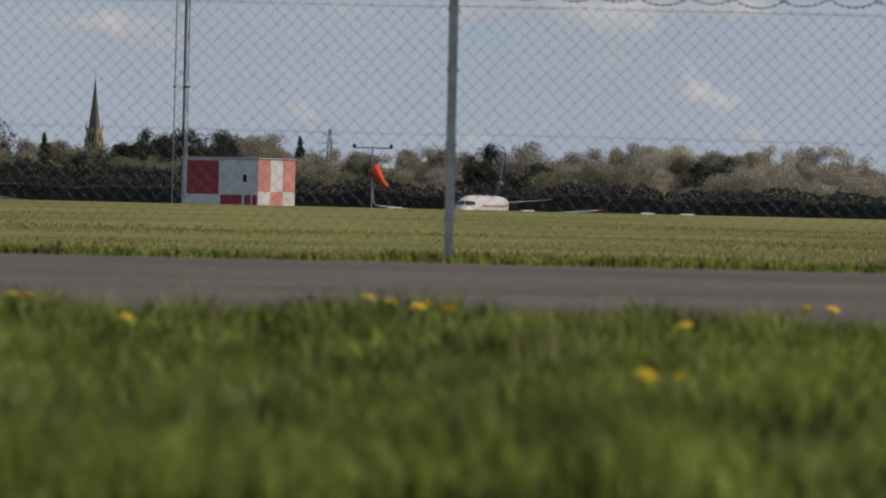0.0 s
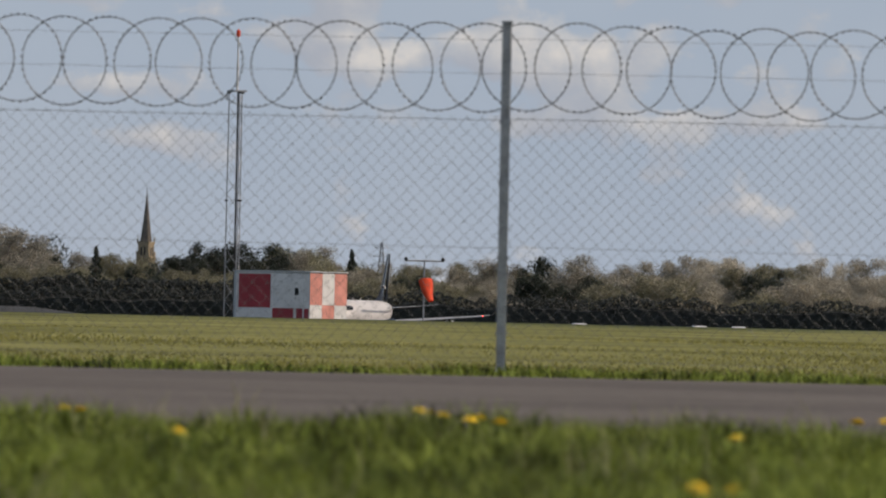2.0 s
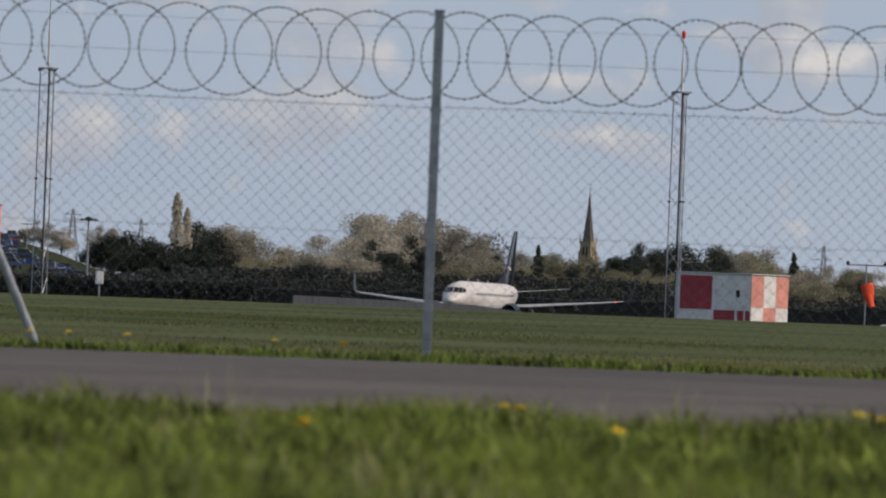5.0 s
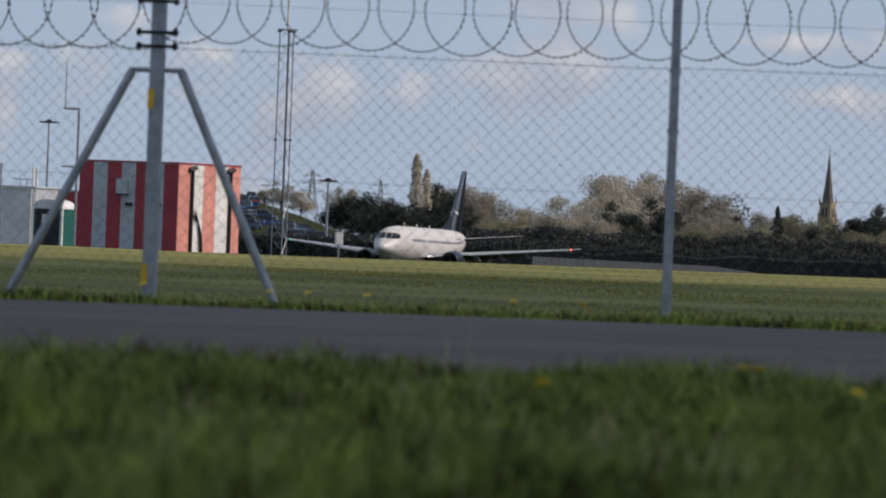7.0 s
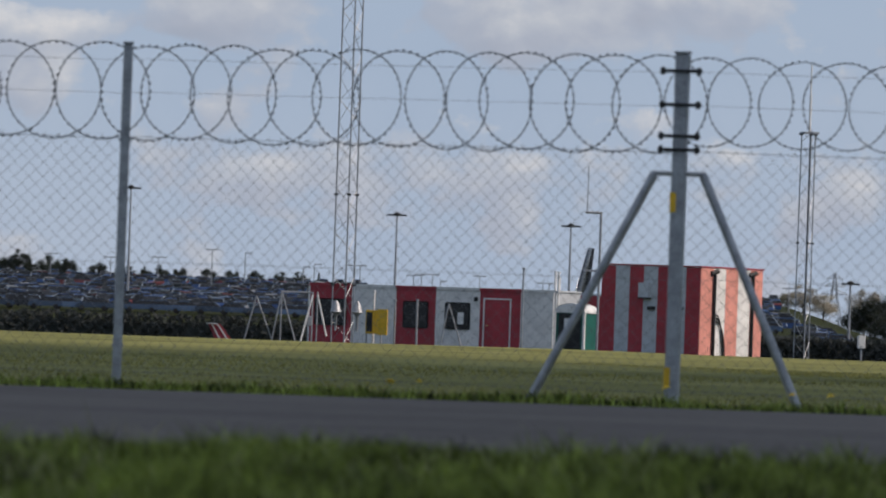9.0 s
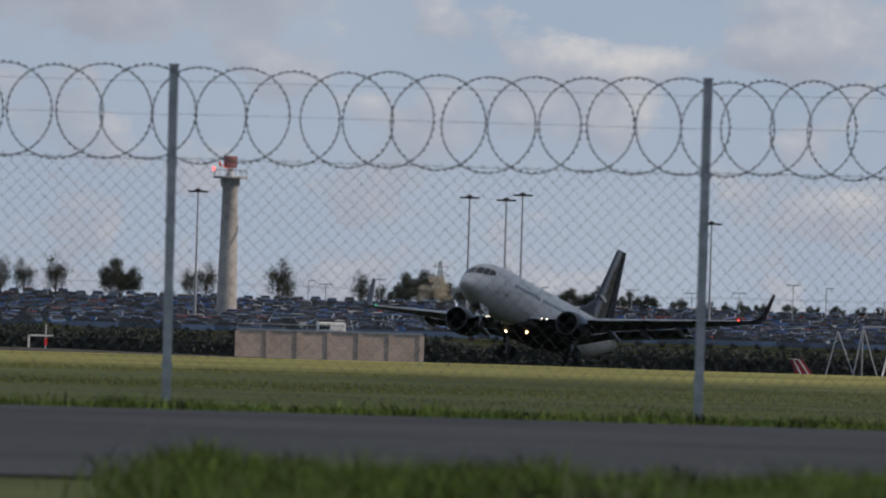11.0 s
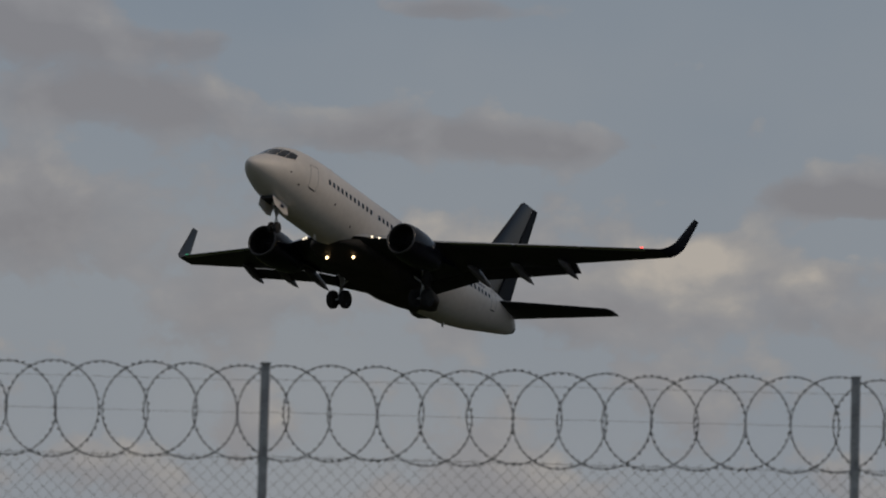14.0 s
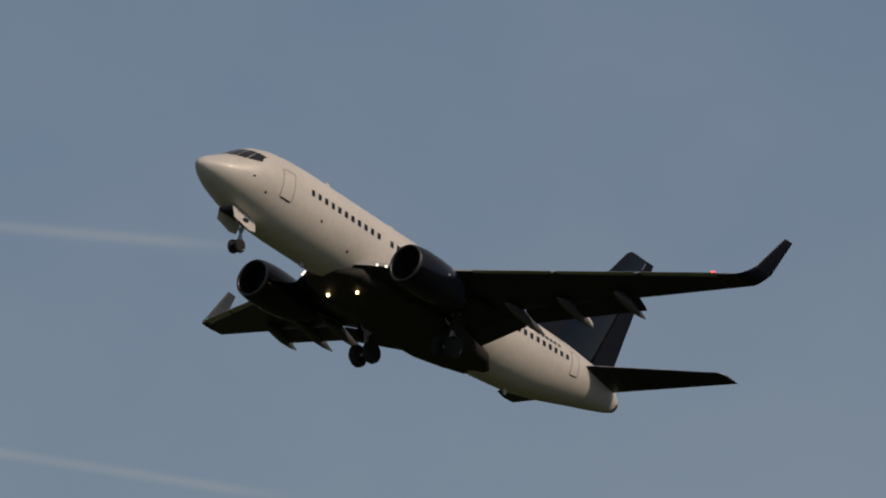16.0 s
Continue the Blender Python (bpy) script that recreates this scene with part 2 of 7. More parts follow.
LAMP_RED = glow("red navigation lamp", (1.0, 0.05, 0.03), 9.0)
GALV = material("galvanised steel", (0.36, 0.37, 0.39), 0.5, 0.55, vary=0.16, size=0.12, bump=0.001)
WIRE = material("weathered galvanised wire", (0.17, 0.175, 0.18), 0.65, 0.5, vary=0.15, size=0.2)
RAZOR = material("dull razor wire", (0.20, 0.203, 0.21), 0.6, 0.5, vary=0.2, size=0.15)
YELLOW = material("yellow paint", (0.75, 0.46, 0.02), 0.55, vary=0.12, size=0.2)
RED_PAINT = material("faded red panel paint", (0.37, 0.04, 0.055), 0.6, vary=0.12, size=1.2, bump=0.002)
# lighter copy of the red, with the sunlight on the end walls put into it
RED_PAINT_LIT = material("red paint lightened for sunlight", (0.72, 0.31, 0.25), 0.6, vary=0.1, size=1.0)
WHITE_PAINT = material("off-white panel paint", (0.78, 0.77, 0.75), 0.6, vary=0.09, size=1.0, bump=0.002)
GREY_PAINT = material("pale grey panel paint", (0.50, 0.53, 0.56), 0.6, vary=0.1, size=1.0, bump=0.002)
GREEN_PLASTIC = material("green moulded plastic", (0.012, 0.12, 0.09), 0.5, vary=0.12, size=0.6)
BLACK = material("black rubber and plastic", (0.012, 0.012, 0.013), 0.6, vary=0.2, size=0.3)
ORANGE = material("orange windsock cloth", (0.80, 0.075, 0.02), 0.8, vary=0.12, size=0.4)
STONE = material("warm sandstone", (0.36, 0.29, 0.19), 0.9, vary=0.2, size=1.5, bump=0.02)
SLATE = material("weathered spire stone", (0.13, 0.115, 0.10), 0.85, vary=0.2, size=1.2, bump=0.02)
CONCRETE = material("pale concrete", (0.40, 0.38, 0.36), 0.85, vary=0.14, size=2.0, bump=0.004)
BARK = material("grey-brown bark", (0.09, 0.07, 0.055), 0.9, vary=0.25, size=0.4, bump=0.02)
TWIGS = material("budding twigs", (0.42, 0.385, 0.305), 0.9, vary=0.16, size=3.0, island=0.08, thing=0.3, through_light=0.3)
OLIVE = material("young olive leaves", (0.25, 0.235, 0.15), 0.8, vary=0.16, size=3.0, island=0.08, thing=0.32, through_light=0.3)
EVERGREEN = material("dark evergreen leaves", (0.034, 0.043, 0.03), 0.8, vary=0.15, size=2.0, island=0.3, thing=0.25, through_light=0.3)
HEDGE = material("dark hedge leaves", (0.045, 0.051, 0.047), 0.85, vary=0.15, size=2.0, island=0.12, through_light=0.3)
PALE_TWIGS = material("pale poplar twigs", (0.62, 0.57, 0.47), 0.9, vary=0.12, size=2.0, island=0.2, through_light=0.5)
BLADE = material("long grass blades", (0.056, 0.098, 0.014), 0.7, vary=0.38, size=0.2, fine=0.25, island=0.45, tint=(0.165, 0.205, 0.04), through_light=0.3, spread=0.075, spec=0.2)
STRAW = material("dry straw stalks", (0.34, 0.33, 0.17), 0.8, vary=0.15, size=0.4, island=0.25, through_light=0.3)
TUFT = material("dry meadow grass", (0.225, 0.23, 0.062), 0.75, vary=0.16, size=6.0, fine=5.0, island=0.25, tint=(0.3, 0.278, 0.09), through_light=0.4, spec=0.1)
PETAL = material("yellow dandelion petals", (0.92, 0.64, 0.015), 0.7, vary=0.1, size=0.05)
STALK = material("pale green stalk", (0.16, 0.2, 0.06), 0.7, vary=0.1, size=0.05)
# blues in the ramp are strengthened to stand for sky reflected in the cars
CAR_PAINT = material("car paint tinted by reflected sky", (0.1, 0.1, 0.11), 0.25, vary=0.1, size=2.0, coat=0.6, island_ramp=[
    (0.0, (0.012, 0.07, 0.27)), (0.22, (0.02, 0.03, 0.045)), (0.38, (0.02, 0.09, 0.26)), (0.52, (0.05, 0.12, 0.28)),
    (0.66, (0.015, 0.016, 0.02)), (0.8, (0.4, 0.41, 0.42)), (0.88, (0.05, 0.09, 0.13)), (0.95, (0.2, 0.02, 0.02))])
CAR_PAINT_ONE = material("lacquered car body", (0.05, 0.08, 0.14), 0.25, vary=0.05, size=2.0, coat=0.6, thing=0.9)
TAIL_BLUE = material("bright blue tail paint", (0.012, 0.11, 0.42), 0.35, vary=0.08, size=2.0)
TAIL_ORANGE = material("orange tail paint", (0.8, 0.27, 0.02), 0.4, vary=0.1, size=1.0)
RADAR_RED = material("weathered red aerial paint", (0.24, 0.095, 0.09), 0.7, vary=0.12, size=0.8)
TAIL_RED = material("red tail paint", (0.68, 0.03, 0.03), 0.4, vary=0.1, size=1.0)
DARK_MARK = material("dark livery mark", (0.02, 0.025, 0.06), 0.5, vary=0.1)


# ---- mesh helpers ----
def mesh_of(name, verts, faces, mat, smooth=False):
    me = bpy.data.meshes.new(name)
    me.from_pydata([tuple(v) for v in verts], [], faces)
    me.materials.append(mat)
    if smooth:
        me.polygons.foreach_set("use_smooth", [True] * len(me.polygons))
    me.update()
    return me


def part(name, bm, mat, parent=None, label=""):
    """Links a bmesh, or a finished mesh, as one mesh object under a thing or a part."""
    if isinstance(bm, bmesh.types.BMesh):
        me = bpy.data.meshes.new(name)
        bm.to_mesh(me)
        bm.free()
        me.materials.append(mat)
    else:
        me = bm
    ob = new(name, me)
    if parent:
        ob.parent = parent
    if label:
        ob["label"] = label
    return ob


def thing(name, place, label, category, group="", kind="", turn=0.0):
    ob = new(name)
    ob.empty_display_size = 0.2
    ob.matrix_world = Matrix.Translation(place) @ pose(0, 0, 0, 0, 0, turn)
    return tagged(ob, label, category, group, kind)


def box(bm, x0, x1, y0, y1, z0, z1, bevel=0.0):
    r = bmesh.ops.create_cube(bm, size=1.0)
    for v in r["verts"]:
        v.co = Vector((x0 + (v.co.x + 0.5) * (x1 - x0), y0 + (v.co.y + 0.5) * (y1 - y0), z0 + (v.co.z + 0.5) * (z1 - z0)))
    if bevel:
        es = list({e for v in r["verts"] for e in v.link_edges})
        bmesh.ops.bevel(bm, geom=es, offset=bevel, segments=1, affect="EDGES")
    return bm


def boxes(*args, bevel=0.0):
    bm = bmesh.new()
    for a in args:
        box(bm, *a, bevel=bevel)
    return bm


def rod(bm, a, b, r0, r1=None, n=8):
    """Tapered round bar from a to b."""
    a, b = Vector(a), Vector(b)
    r1 = r0 if r1 is None else r1
    q = (b - a).to_track_quat("Z", "Y")
    rings = []
    for p, r in ((a, r0), (b, r1)):
        rings.append([bm.verts.new(p + q @ Vector((r * math.cos(2 * math.pi * i / n), r * math.sin(2 * math.pi * i / n), 0))) for i in range(n)])
    for i in range(n):
        bm.faces.new((rings[0][i], rings[0][(i + 1) % n], rings[1][(i + 1) % n], rings[1][i]))
    bm.faces.new(rings[0][::-1])
    bm.faces.new(rings[1])
    return bm


def rods(*args, n=8):
    bm = bmesh.new()
    for a in args:
        rod(bm, *a, n=n)
    return bm


def loft(bm, rings, cap=True, close=True):
    """Skin between rings of equal numbers of points."""
    vs = [[bm.verts.new(p) for p in ring] for ring in rings]
    n = len(vs[0])
    for a, b in zip(vs[:-1], vs[1:]):
        for i in range(n if close else n - 1):
            j = (i + 1) % n
            bm.faces.new((a[i], a[j], b[j], b[i]))
    if cap:
        bm.faces.new(vs[0][::-1])
        bm.faces.new(vs[-1])
    bmesh.ops.recalc_face_normals(bm, faces=bm.faces[:])
    return bm


def smooth(ob, angle=40.0):
    me = ob.data
    me.polygons.foreach_set("use_smooth", [True] * len(me.polygons))
    me.set_sharp_from_angle(angle=radians(angle))
    return ob


def lathe(bm, profile, n=32, axis="x", centre=(0, 0, 0)):
    """Turned form: profile of (along, radius)."""
    c = Vector(centre)
    rings = []
    for s, r in profile:
        ring = []
        for i in range(n):
            a = 2 * math.pi * i / n
            ring.append(c + (Vector((s, r * math.cos(a), r * math.sin(a))) if axis == "x" else Vector((r * math.cos(a), r * math.sin(a), s)) if axis == "z" else Vector((r * math.cos(a), s, r * math.sin(a)))))
        rings.append(ring)
    return loft(bm, rings)


# ---- ground ----
def lerp(x, xs, ys):
    return float(np.interp(x, xs, ys))


def ease(x, a, b):
    u = min(1.0, max(0.0, (x - a) / (b - a)))
    return u * u * (3 - 2 * u)


def ground_z(d, az):
    """Height of the airfield: a low verge, a faint brow at eye level, the runway dip, then rising land."""
    z = lerp(d, [0, 39, 64.7, 80, 150, 240, 330, 520, 600, 680, 1000, 1110, 1330, 1400, 5000],
             [-0.14, -0.14, 0.0, 0.0, 0.19, 0.39, 0.39, 0.34, -0.3, -1.65, -1.65, -1.75, -3.0, -2.5, -2.5])
    left = 1.0 - ease(az, 11.1, 12.3)
    park = lerp(d, [1060, 1100, 1500, 1800, 5000], [0, 5.0, 11.8, 12.2, 12.2]) * left
    wood = lerp(d, [1380, 1430, 1800, 5000], [0, 2.6, 5.0, 5.0]) * (1 - left)
    return z + park + wood


def build_ground():
    ds = [0.0, 4, 8, 12, 16, 20, 24, 28, 32, 36, 38.9, 39.1, 45, 52, 58, 64.6, 64.8, 68, 72, 76, 80, 88, 96, 105, 115, 125, 140, 155, 170, 185, 200, 215, 230, 245,
          260, 290, 330, 370, 410, 450, 490, 520, 560, 600, 640, 680, 740, 850, 1000, 1055, 1065, 1100, 1150, 1200, 1300, 1375, 1400, 1430, 1500, 1650, 1800, 2200, 3000, 4000, 4900]
    azs = [-180 + 6 * i for i in range(27)] + [-18 + 0.25 * i for i in range(169)] + [24.25 + 6 * i for i in range(1, 26)]
    verts, faces = [], []
    for d in ds:
        for az in azs:
            a = radians(az)
            z = ground_z(d, az)
            if 66 < d < 260:
                z += 0.05 * noise.noise(Vector((d * math.sin(a) * 0.12, d * math.cos(a) * 0.06, 0.0)))
            if 39 < d < 64.7:
                z -= 0.05
            verts.append((d * math.sin(a), d * math.cos(a), z))
    n = len(azs)
    for i in range(len(ds) - 1):
        for j in range(n):
            k = (j + 1) % n
            faces.append((i * n + j, (i + 1) * n + j, (i + 1) * n + k, i * n + k))
    m = material("airfield turf", (0.158, 0.168, 0.048), 0.9, vary=0.2, size=9.0, fine=14.0, bump=0.02, tint=(0.218, 0.214, 0.08), spec=0.04)
    # past the brow the unseen turf is darkened to bounce less light upward
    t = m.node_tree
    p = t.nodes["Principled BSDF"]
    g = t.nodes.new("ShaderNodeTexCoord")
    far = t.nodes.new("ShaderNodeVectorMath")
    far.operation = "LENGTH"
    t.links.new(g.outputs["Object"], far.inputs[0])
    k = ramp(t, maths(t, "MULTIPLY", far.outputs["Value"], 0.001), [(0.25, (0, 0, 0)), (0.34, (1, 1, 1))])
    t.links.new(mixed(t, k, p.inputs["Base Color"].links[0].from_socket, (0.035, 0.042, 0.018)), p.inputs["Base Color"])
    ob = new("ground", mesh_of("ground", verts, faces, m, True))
    tagged(ob, "rough yellow-green airfield turf with a faint brow", "ground", kind="structure")
    # perimeter road in front of the fence
    verts, faces = [], []
    rs = [38.6, 45, 52, 58, 64.7, 64.75]
    az2 = [-30 + i for i in range(71)]
    for d in rs:
        for az in az2:
            a = radians(az)
            dd = d + 0.12 * noise.noise(Vector((az * 1.7, d, 3.0))) if d > 64 else d
            z = ground_z(min(d, 64.7), az) + (0.012 if d < 64.72 else -0.08)
            verts.append((dd * math.sin(a), dd * math.cos(a), z))
    n = len(az2)
    for i in range(len(rs) - 1):
        for j in range(n - 1):
            faces.append((i * n + j, (i + 1) * n + j, (i + 1) * n + j + 1, i * n + j + 1))
    m = material("worn grey asphalt", (0.128, 0.114, 0.101), 0.9, vary=0.17, size=5.0, fine=40.0, bump=0.006, spec=0.15)
    tagged(new("road", mesh_of("road", verts, faces, m)), "worn grey asphalt perimeter road", "road", kind="structure")
    # runway strip behind the brow
    a, b = Vector((520.0, 1480.0)), Vector((-150.0, 230.0))
    verts, faces = [], []
    side = (b - a).normalized()
    side = Vector((side.y, -side.x))
    steps = [i / 30 for i in range(25)]
    for s in steps:
        for w in (-22.5, 22.5):
            p = a.lerp(b, s) + side * w
            d, az = p.length, math.degrees(math.atan2(p.x, p.y))
            verts.append((p.x, p.y, ground_z(d, az) + 0.25))
    for i in range(len(steps) - 1):
        faces.append((2 * i, 2 * i + 1, 2 * i + 3, 2 * i + 2))
    verts += [(x, y, z - 0.6) for x, y, z in verts]
    k = 2 * len(steps)
    for i in range(len(steps) - 1):
        faces.append((2 * i, 2 * i + 2, 2 * i + 2 + k, 2 * i + k))
        faces.append((2 * i + 1, 2 * i + 1 + k, 2 * i + 3 + k, 2 * i + 3))
    tagged(new("runway", mesh_of("runway", verts, faces, material("dark runway asphalt", (0.06, 0.06, 0.062), 0.9, vary=0.12, size=6.0))), "dark grooved asphalt runway behind the turf brow", "runway", kind="structure")


build_ground()


def blades(name, count, az0, az1, d0, d1, h0, h1, w, mat, label, patchy=0.0, seed=1, tufted=0.55):
    """Many thin bent blades of grass standing on the ground, one mesh."""
    rng = np.random.default_rng(seed)
    u, v = rng.random(count), rng.random(count)
    d = np.sqrt(d0 ** 2 + (d1 ** 2 - d0 ** 2) * u)
    az = np.radians(az0 + (az1 - az0) * v)
    # gather into tussocks
    x, y = d * np.sin(az), d * np.cos(az)
    heads = max(1, count // 24)
    pick = rng.integers(0, heads, count)
    near = rng.random(count) < tufted
    spread = 0.05 + 0.0025 * d
    x = np.where(near, x[pick] + rng.normal(size=count) * spread[pick], x)
    y = np.where(near, y[pick] + rng.normal(size=count) * spread[pick] * 1.5, y)
    hh = np.array([noise.noise(Vector((a * 3.6, b * 1.1, seed))) + 1.2 * noise.noise(Vector((a * 1.3, b * 0.5, seed + 9))) for a, b in zip(x, y)])
    keep = np.where(hh > -1 + 2 * patchy, True, rng.random(count) < 0.15)
    x, y, d, hh = x[keep], y[keep], d[keep], hh[keep]
    n = len(x)
    h = (h0 + (h1 - h0) * rng.random(n)) * np.clip(1 + 0.95 * hh, 0.3, 2.2)
    z = np.array([ground_z(math.hypot(a, b), math.degrees(math.atan2(a, b))) for a, b in zip(x, y)])
    t = rng.random(n) * 2 * np.pi
    lean = h * (0.3 + 0.9 * rng.random(n))
    wx, wy = np.cos(t) * w * (0.5 + rng.random(n)), np.sin(t) * w * (0.5 + rng.random(n))
    lx, ly = np.cos(t + 1.4) * lean, np.sin(t + 1.4) * lean
    pts = np.stack([np.stack([x - wx, y - wy, z - 0.02], 1), np.stack([x + wx, y + wy, z - 0.02], 1),
                    np.stack([x + wx * 0.7 + lx * 0.35, y + wy * 0.7 + ly * 0.35, z + h * 0.6], 1), np.stack([x - wx * 0.7 + lx * 0.35, y - wy * 0.7 + ly * 0.35, z + h * 0.6], 1),
                    np.stack([x + lx, y + ly, z + h], 1)], 1).reshape(-1, 3)
    i = np.arange(n) * 5
    faces = [(a, a + 1, a + 2, a + 3) for a in i.tolist()] + [(a + 3, a + 2, a + 4) for a in i.tolist()]
    return tagged(new(name, mesh_of(name, pts.tolist(), faces, mat)), label, "grass", kind="stuff")


blades("grass", 170000, 3.5, 20.8, 14.0, 39.6, 0.065, 0.125, 0.0045, BLADE, "long lush green verge grass, uneven and tufted", 0.1, 1)
blades("dry_stalks", 3500, 3.5, 20.8, 15.0, 39.4, 0.07, 0.17, 0.003, STRAW, "scattered pale dry stalks among the verge grass", 0.3, 6, 0.7)
blades("meadow_grass", 110000, -5.0, 20.8, 65.2, 150.0, 0.006, 0.02, 0.008, TUFT, "pale yellow-green meadow grass on the brow", 0.0, 2, 0.25)
blades("fence_line_grass", 26000, -6.0, 20.6, 65.0, 68.5, 0.02, 0.075, 0.007, BLADE, "dark uncut grass along the road edge", 0.3, 3)


# ---- dandelions ----
def build_dandelions():
    first = None
    spots = [(16.655, 41.5), (16.73, 41.0), (16.88, 39.8), (16.95, 40.2), (17.05, 38.9), (17.1, 38.6), (16.58, 42.2), (14.3, 41.0), (14.45, 40.2), (18.62, 35.0), (19.5, 41.8), (19.35, 42.0),
             (18.66, 24.6), (18.32, 25.0), (13.3, 64.0), (11.95, 64.4), (12.85, 64.2), (11.6, 66.0), (11.35, 65.5), (8.95, 65.2), (8.75, 65.4), (15.0, 34.0), (13.1, 33.0), (10.55, 71.4)]
    rnd = random.Random(5)
    for az, d in spots:
        d = d - 2.2 if d < 60 else d
        p = bearing(az, 0, d)
        p.z = ground_z(d, az)
        if first is None:
            first = thing("dandelion", p, "yellow dandelion in flower on a short stalk", "flower", "dandelions in the grass")
            part("stalk", rods(((0, 0, -0.02), (0.01, 0, 0.13), 0.004), n=6), STALK, first)
            bm = bmesh.new()
            for ring, (r, z, cnt) in enumerate(((0.033, 0.132, 14), (0.024, 0.14, 11), (0.013, 0.146, 7))):
                for i in range(cnt):
                    a = 2 * math.pi * (i + 0.5 * ring) / cnt
                    c, s = math.cos(a), math.sin(a)
                    vs = [bm.verts.new((0.01 + x * c - y * s, x * s + y * c, zz)) for x, y, zz in ((0.002, -0.004, z), (r, -0.006, z + 0.006), (r * 1.12, 0, z + 0.004), (r, 0.006, z + 0.006), (0.002, 0.004, z))]
                    bm.faces.new(vs)
            part("flower_head", bm, PETAL, first)
        else:
            copy_thing(first, Matrix.Translation(p) @ pose(0, 0, 0, rnd.uniform(-14, 14), rnd.uniform(-14, 14), rnd.uniform(0, 360)) @ Matrix.Scale(1, 4))


build_dandelions()


# ---- the airliner ----
NOSE, TAIL = 16.9, -15.5
BODY_S = [0, 0.15, 0.5, 1.0, 1.7, 2.3, 3.0, 4.0, 5.2, 6.5, 22.5, 25.0, 27.5, 29.5, 31.0, 32.0, 32.4]
BODY_TOP = [-0.46, -0.24, 0.0, 0.29, 0.66, 1.10, 1.52, 1.80, 1.94, 2.0, 2.0, 2.0, 1.98, 1.88, 1.68, 1.4, 1.18]
BODY_BOT = [-0.56, -0.74, -0.94, -1.14, -1.37, -1.53, -1.69, -1.84, -1.96, -2.0, -2.0, -1.72, -1.15, -0.58, -0.17, 0.13, 0.32]
BODY_W = [0.05, 0.29, 0.56, 0.87, 1.19, 1.41, 1.62, 1.76, 1.85, 1.88, 1.88, 1.84, 1.62, 1.27, 0.9, 0.55, 0.35]


def hull(s, phi, out=0.0):
    """Point on the fuselage skin, s metres behind the nose, phi degrees from the top towards the port side."""
    top, bot, w = (lerp(s, BODY_S, c) for c in (BODY_TOP, BODY_BOT, BODY_W))
    a = radians(phi)
    mid, hh = (top + bot) / 2, (top - bot) / 2
    return Vector((NOSE - s, (w + out) * math.sin(a), mid + (hh + out) * math.cos(a)))


def hull_patch(s0, s1, p0, p1, out, n=4, m=5, shear=0.0):
    """Piece of skin lifted off the hull by out, with a thin rim."""
    bm = bmesh.new()
    grid = []
    for i in range(n + 1):
        row = []
        for j in range(m + 1):
            v = j / m
            s = s0 + (s1 - s0) * i / n + shear * (v - 0.5)
            row.append(bm.verts.new(hull(s, p0 + (p1 - p0) * v, out)))
        grid.append(row)
    for i in range(n):
        for j in range(m):
            bm.faces.new((grid[i][j], grid[i + 1][j], grid[i + 1][j + 1], grid[i][j + 1]))
    return bm


def nose_patch(corners, sign, n=5):
    """Pane on the nose, given by its four corners seen from the front (y, z)."""
    bm = bmesh.new()
    grid = []
    for i in range(n + 1):
        row = []
        for j in range(n + 1):
            u, v = i / n, j / n
            lo = [corners[0][k] + (corners[1][k] - corners[0][k]) * u for k in (0, 1)]
            hi = [corners[3][k] + (corners[2][k] - corners[3][k]) * u for k in (0, 1)]
            y, z = (lo[k] + (hi[k] - lo[k]) * v for k in (0, 1))
            a, b = 0.2, 6.5
            for _ in range(30):
                s = (a + b) / 2
                top, bot, w = (lerp(s, BODY_S, c) for c in (BODY_TOP, BODY_BOT, BODY_W))
                out = (y / w) ** 2 + ((z - (top + bot) / 2) / ((top - bot) / 2)) ** 2 > 1
                a, b = (s, b) if out else (a, s)
            row.append(bm.verts.new((NOSE - s + 0.018, sign * (y + 0.006), z + 0.012)))
        grid.append(row)
    for i in range(n):
        for j in range(n):
            bm.faces.new((grid[i][j], grid[i + 1][j], grid[i + 1][j + 1], grid[i][j + 1]))
    return bm


def foil(le, te, y, z, thick, n=9, twist=0.0, camber=0.015):
    """Aerofoil section as a closed ring of points."""
    c = le - te
    up, lo = [], []
    for i in range(n + 1):
        u = 0.5 - 0.5 * math.cos(math.pi * i / n)
        yt = 5 * thick * (0.2969 * math.sqrt(u) - 0.126 * u - 0.3516 * u * u + 0.2843 * u ** 3 - 0.1015 * u ** 4)
        cam_z = camber * 4 * u * (1 - u)
        up.append((u, cam_z + yt))
        lo.append((u, cam_z - yt))
    ring = up[::-1] + lo[1:-1]
    return [Vector((le - u * c, y, z + c * v + twist * u)) for u, v in ring]


def wing_line(y):
    y = abs(y)
    le = lerp(y, [0, 1.9, 4.83, 17.0], [7.4, 6.0, 3.75, -3.15])
    te = lerp(y, [0, 1.9, 5.7, 17.0], [-2.1, -2.0, -1.45, -4.65])
    z = -1.25 + (y - 1.9) * 0.098
    return le, te, z


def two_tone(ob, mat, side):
    """Second colour on the faces that look to one side; wing tops get the lit grey."""
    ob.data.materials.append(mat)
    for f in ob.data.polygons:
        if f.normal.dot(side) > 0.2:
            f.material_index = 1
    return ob


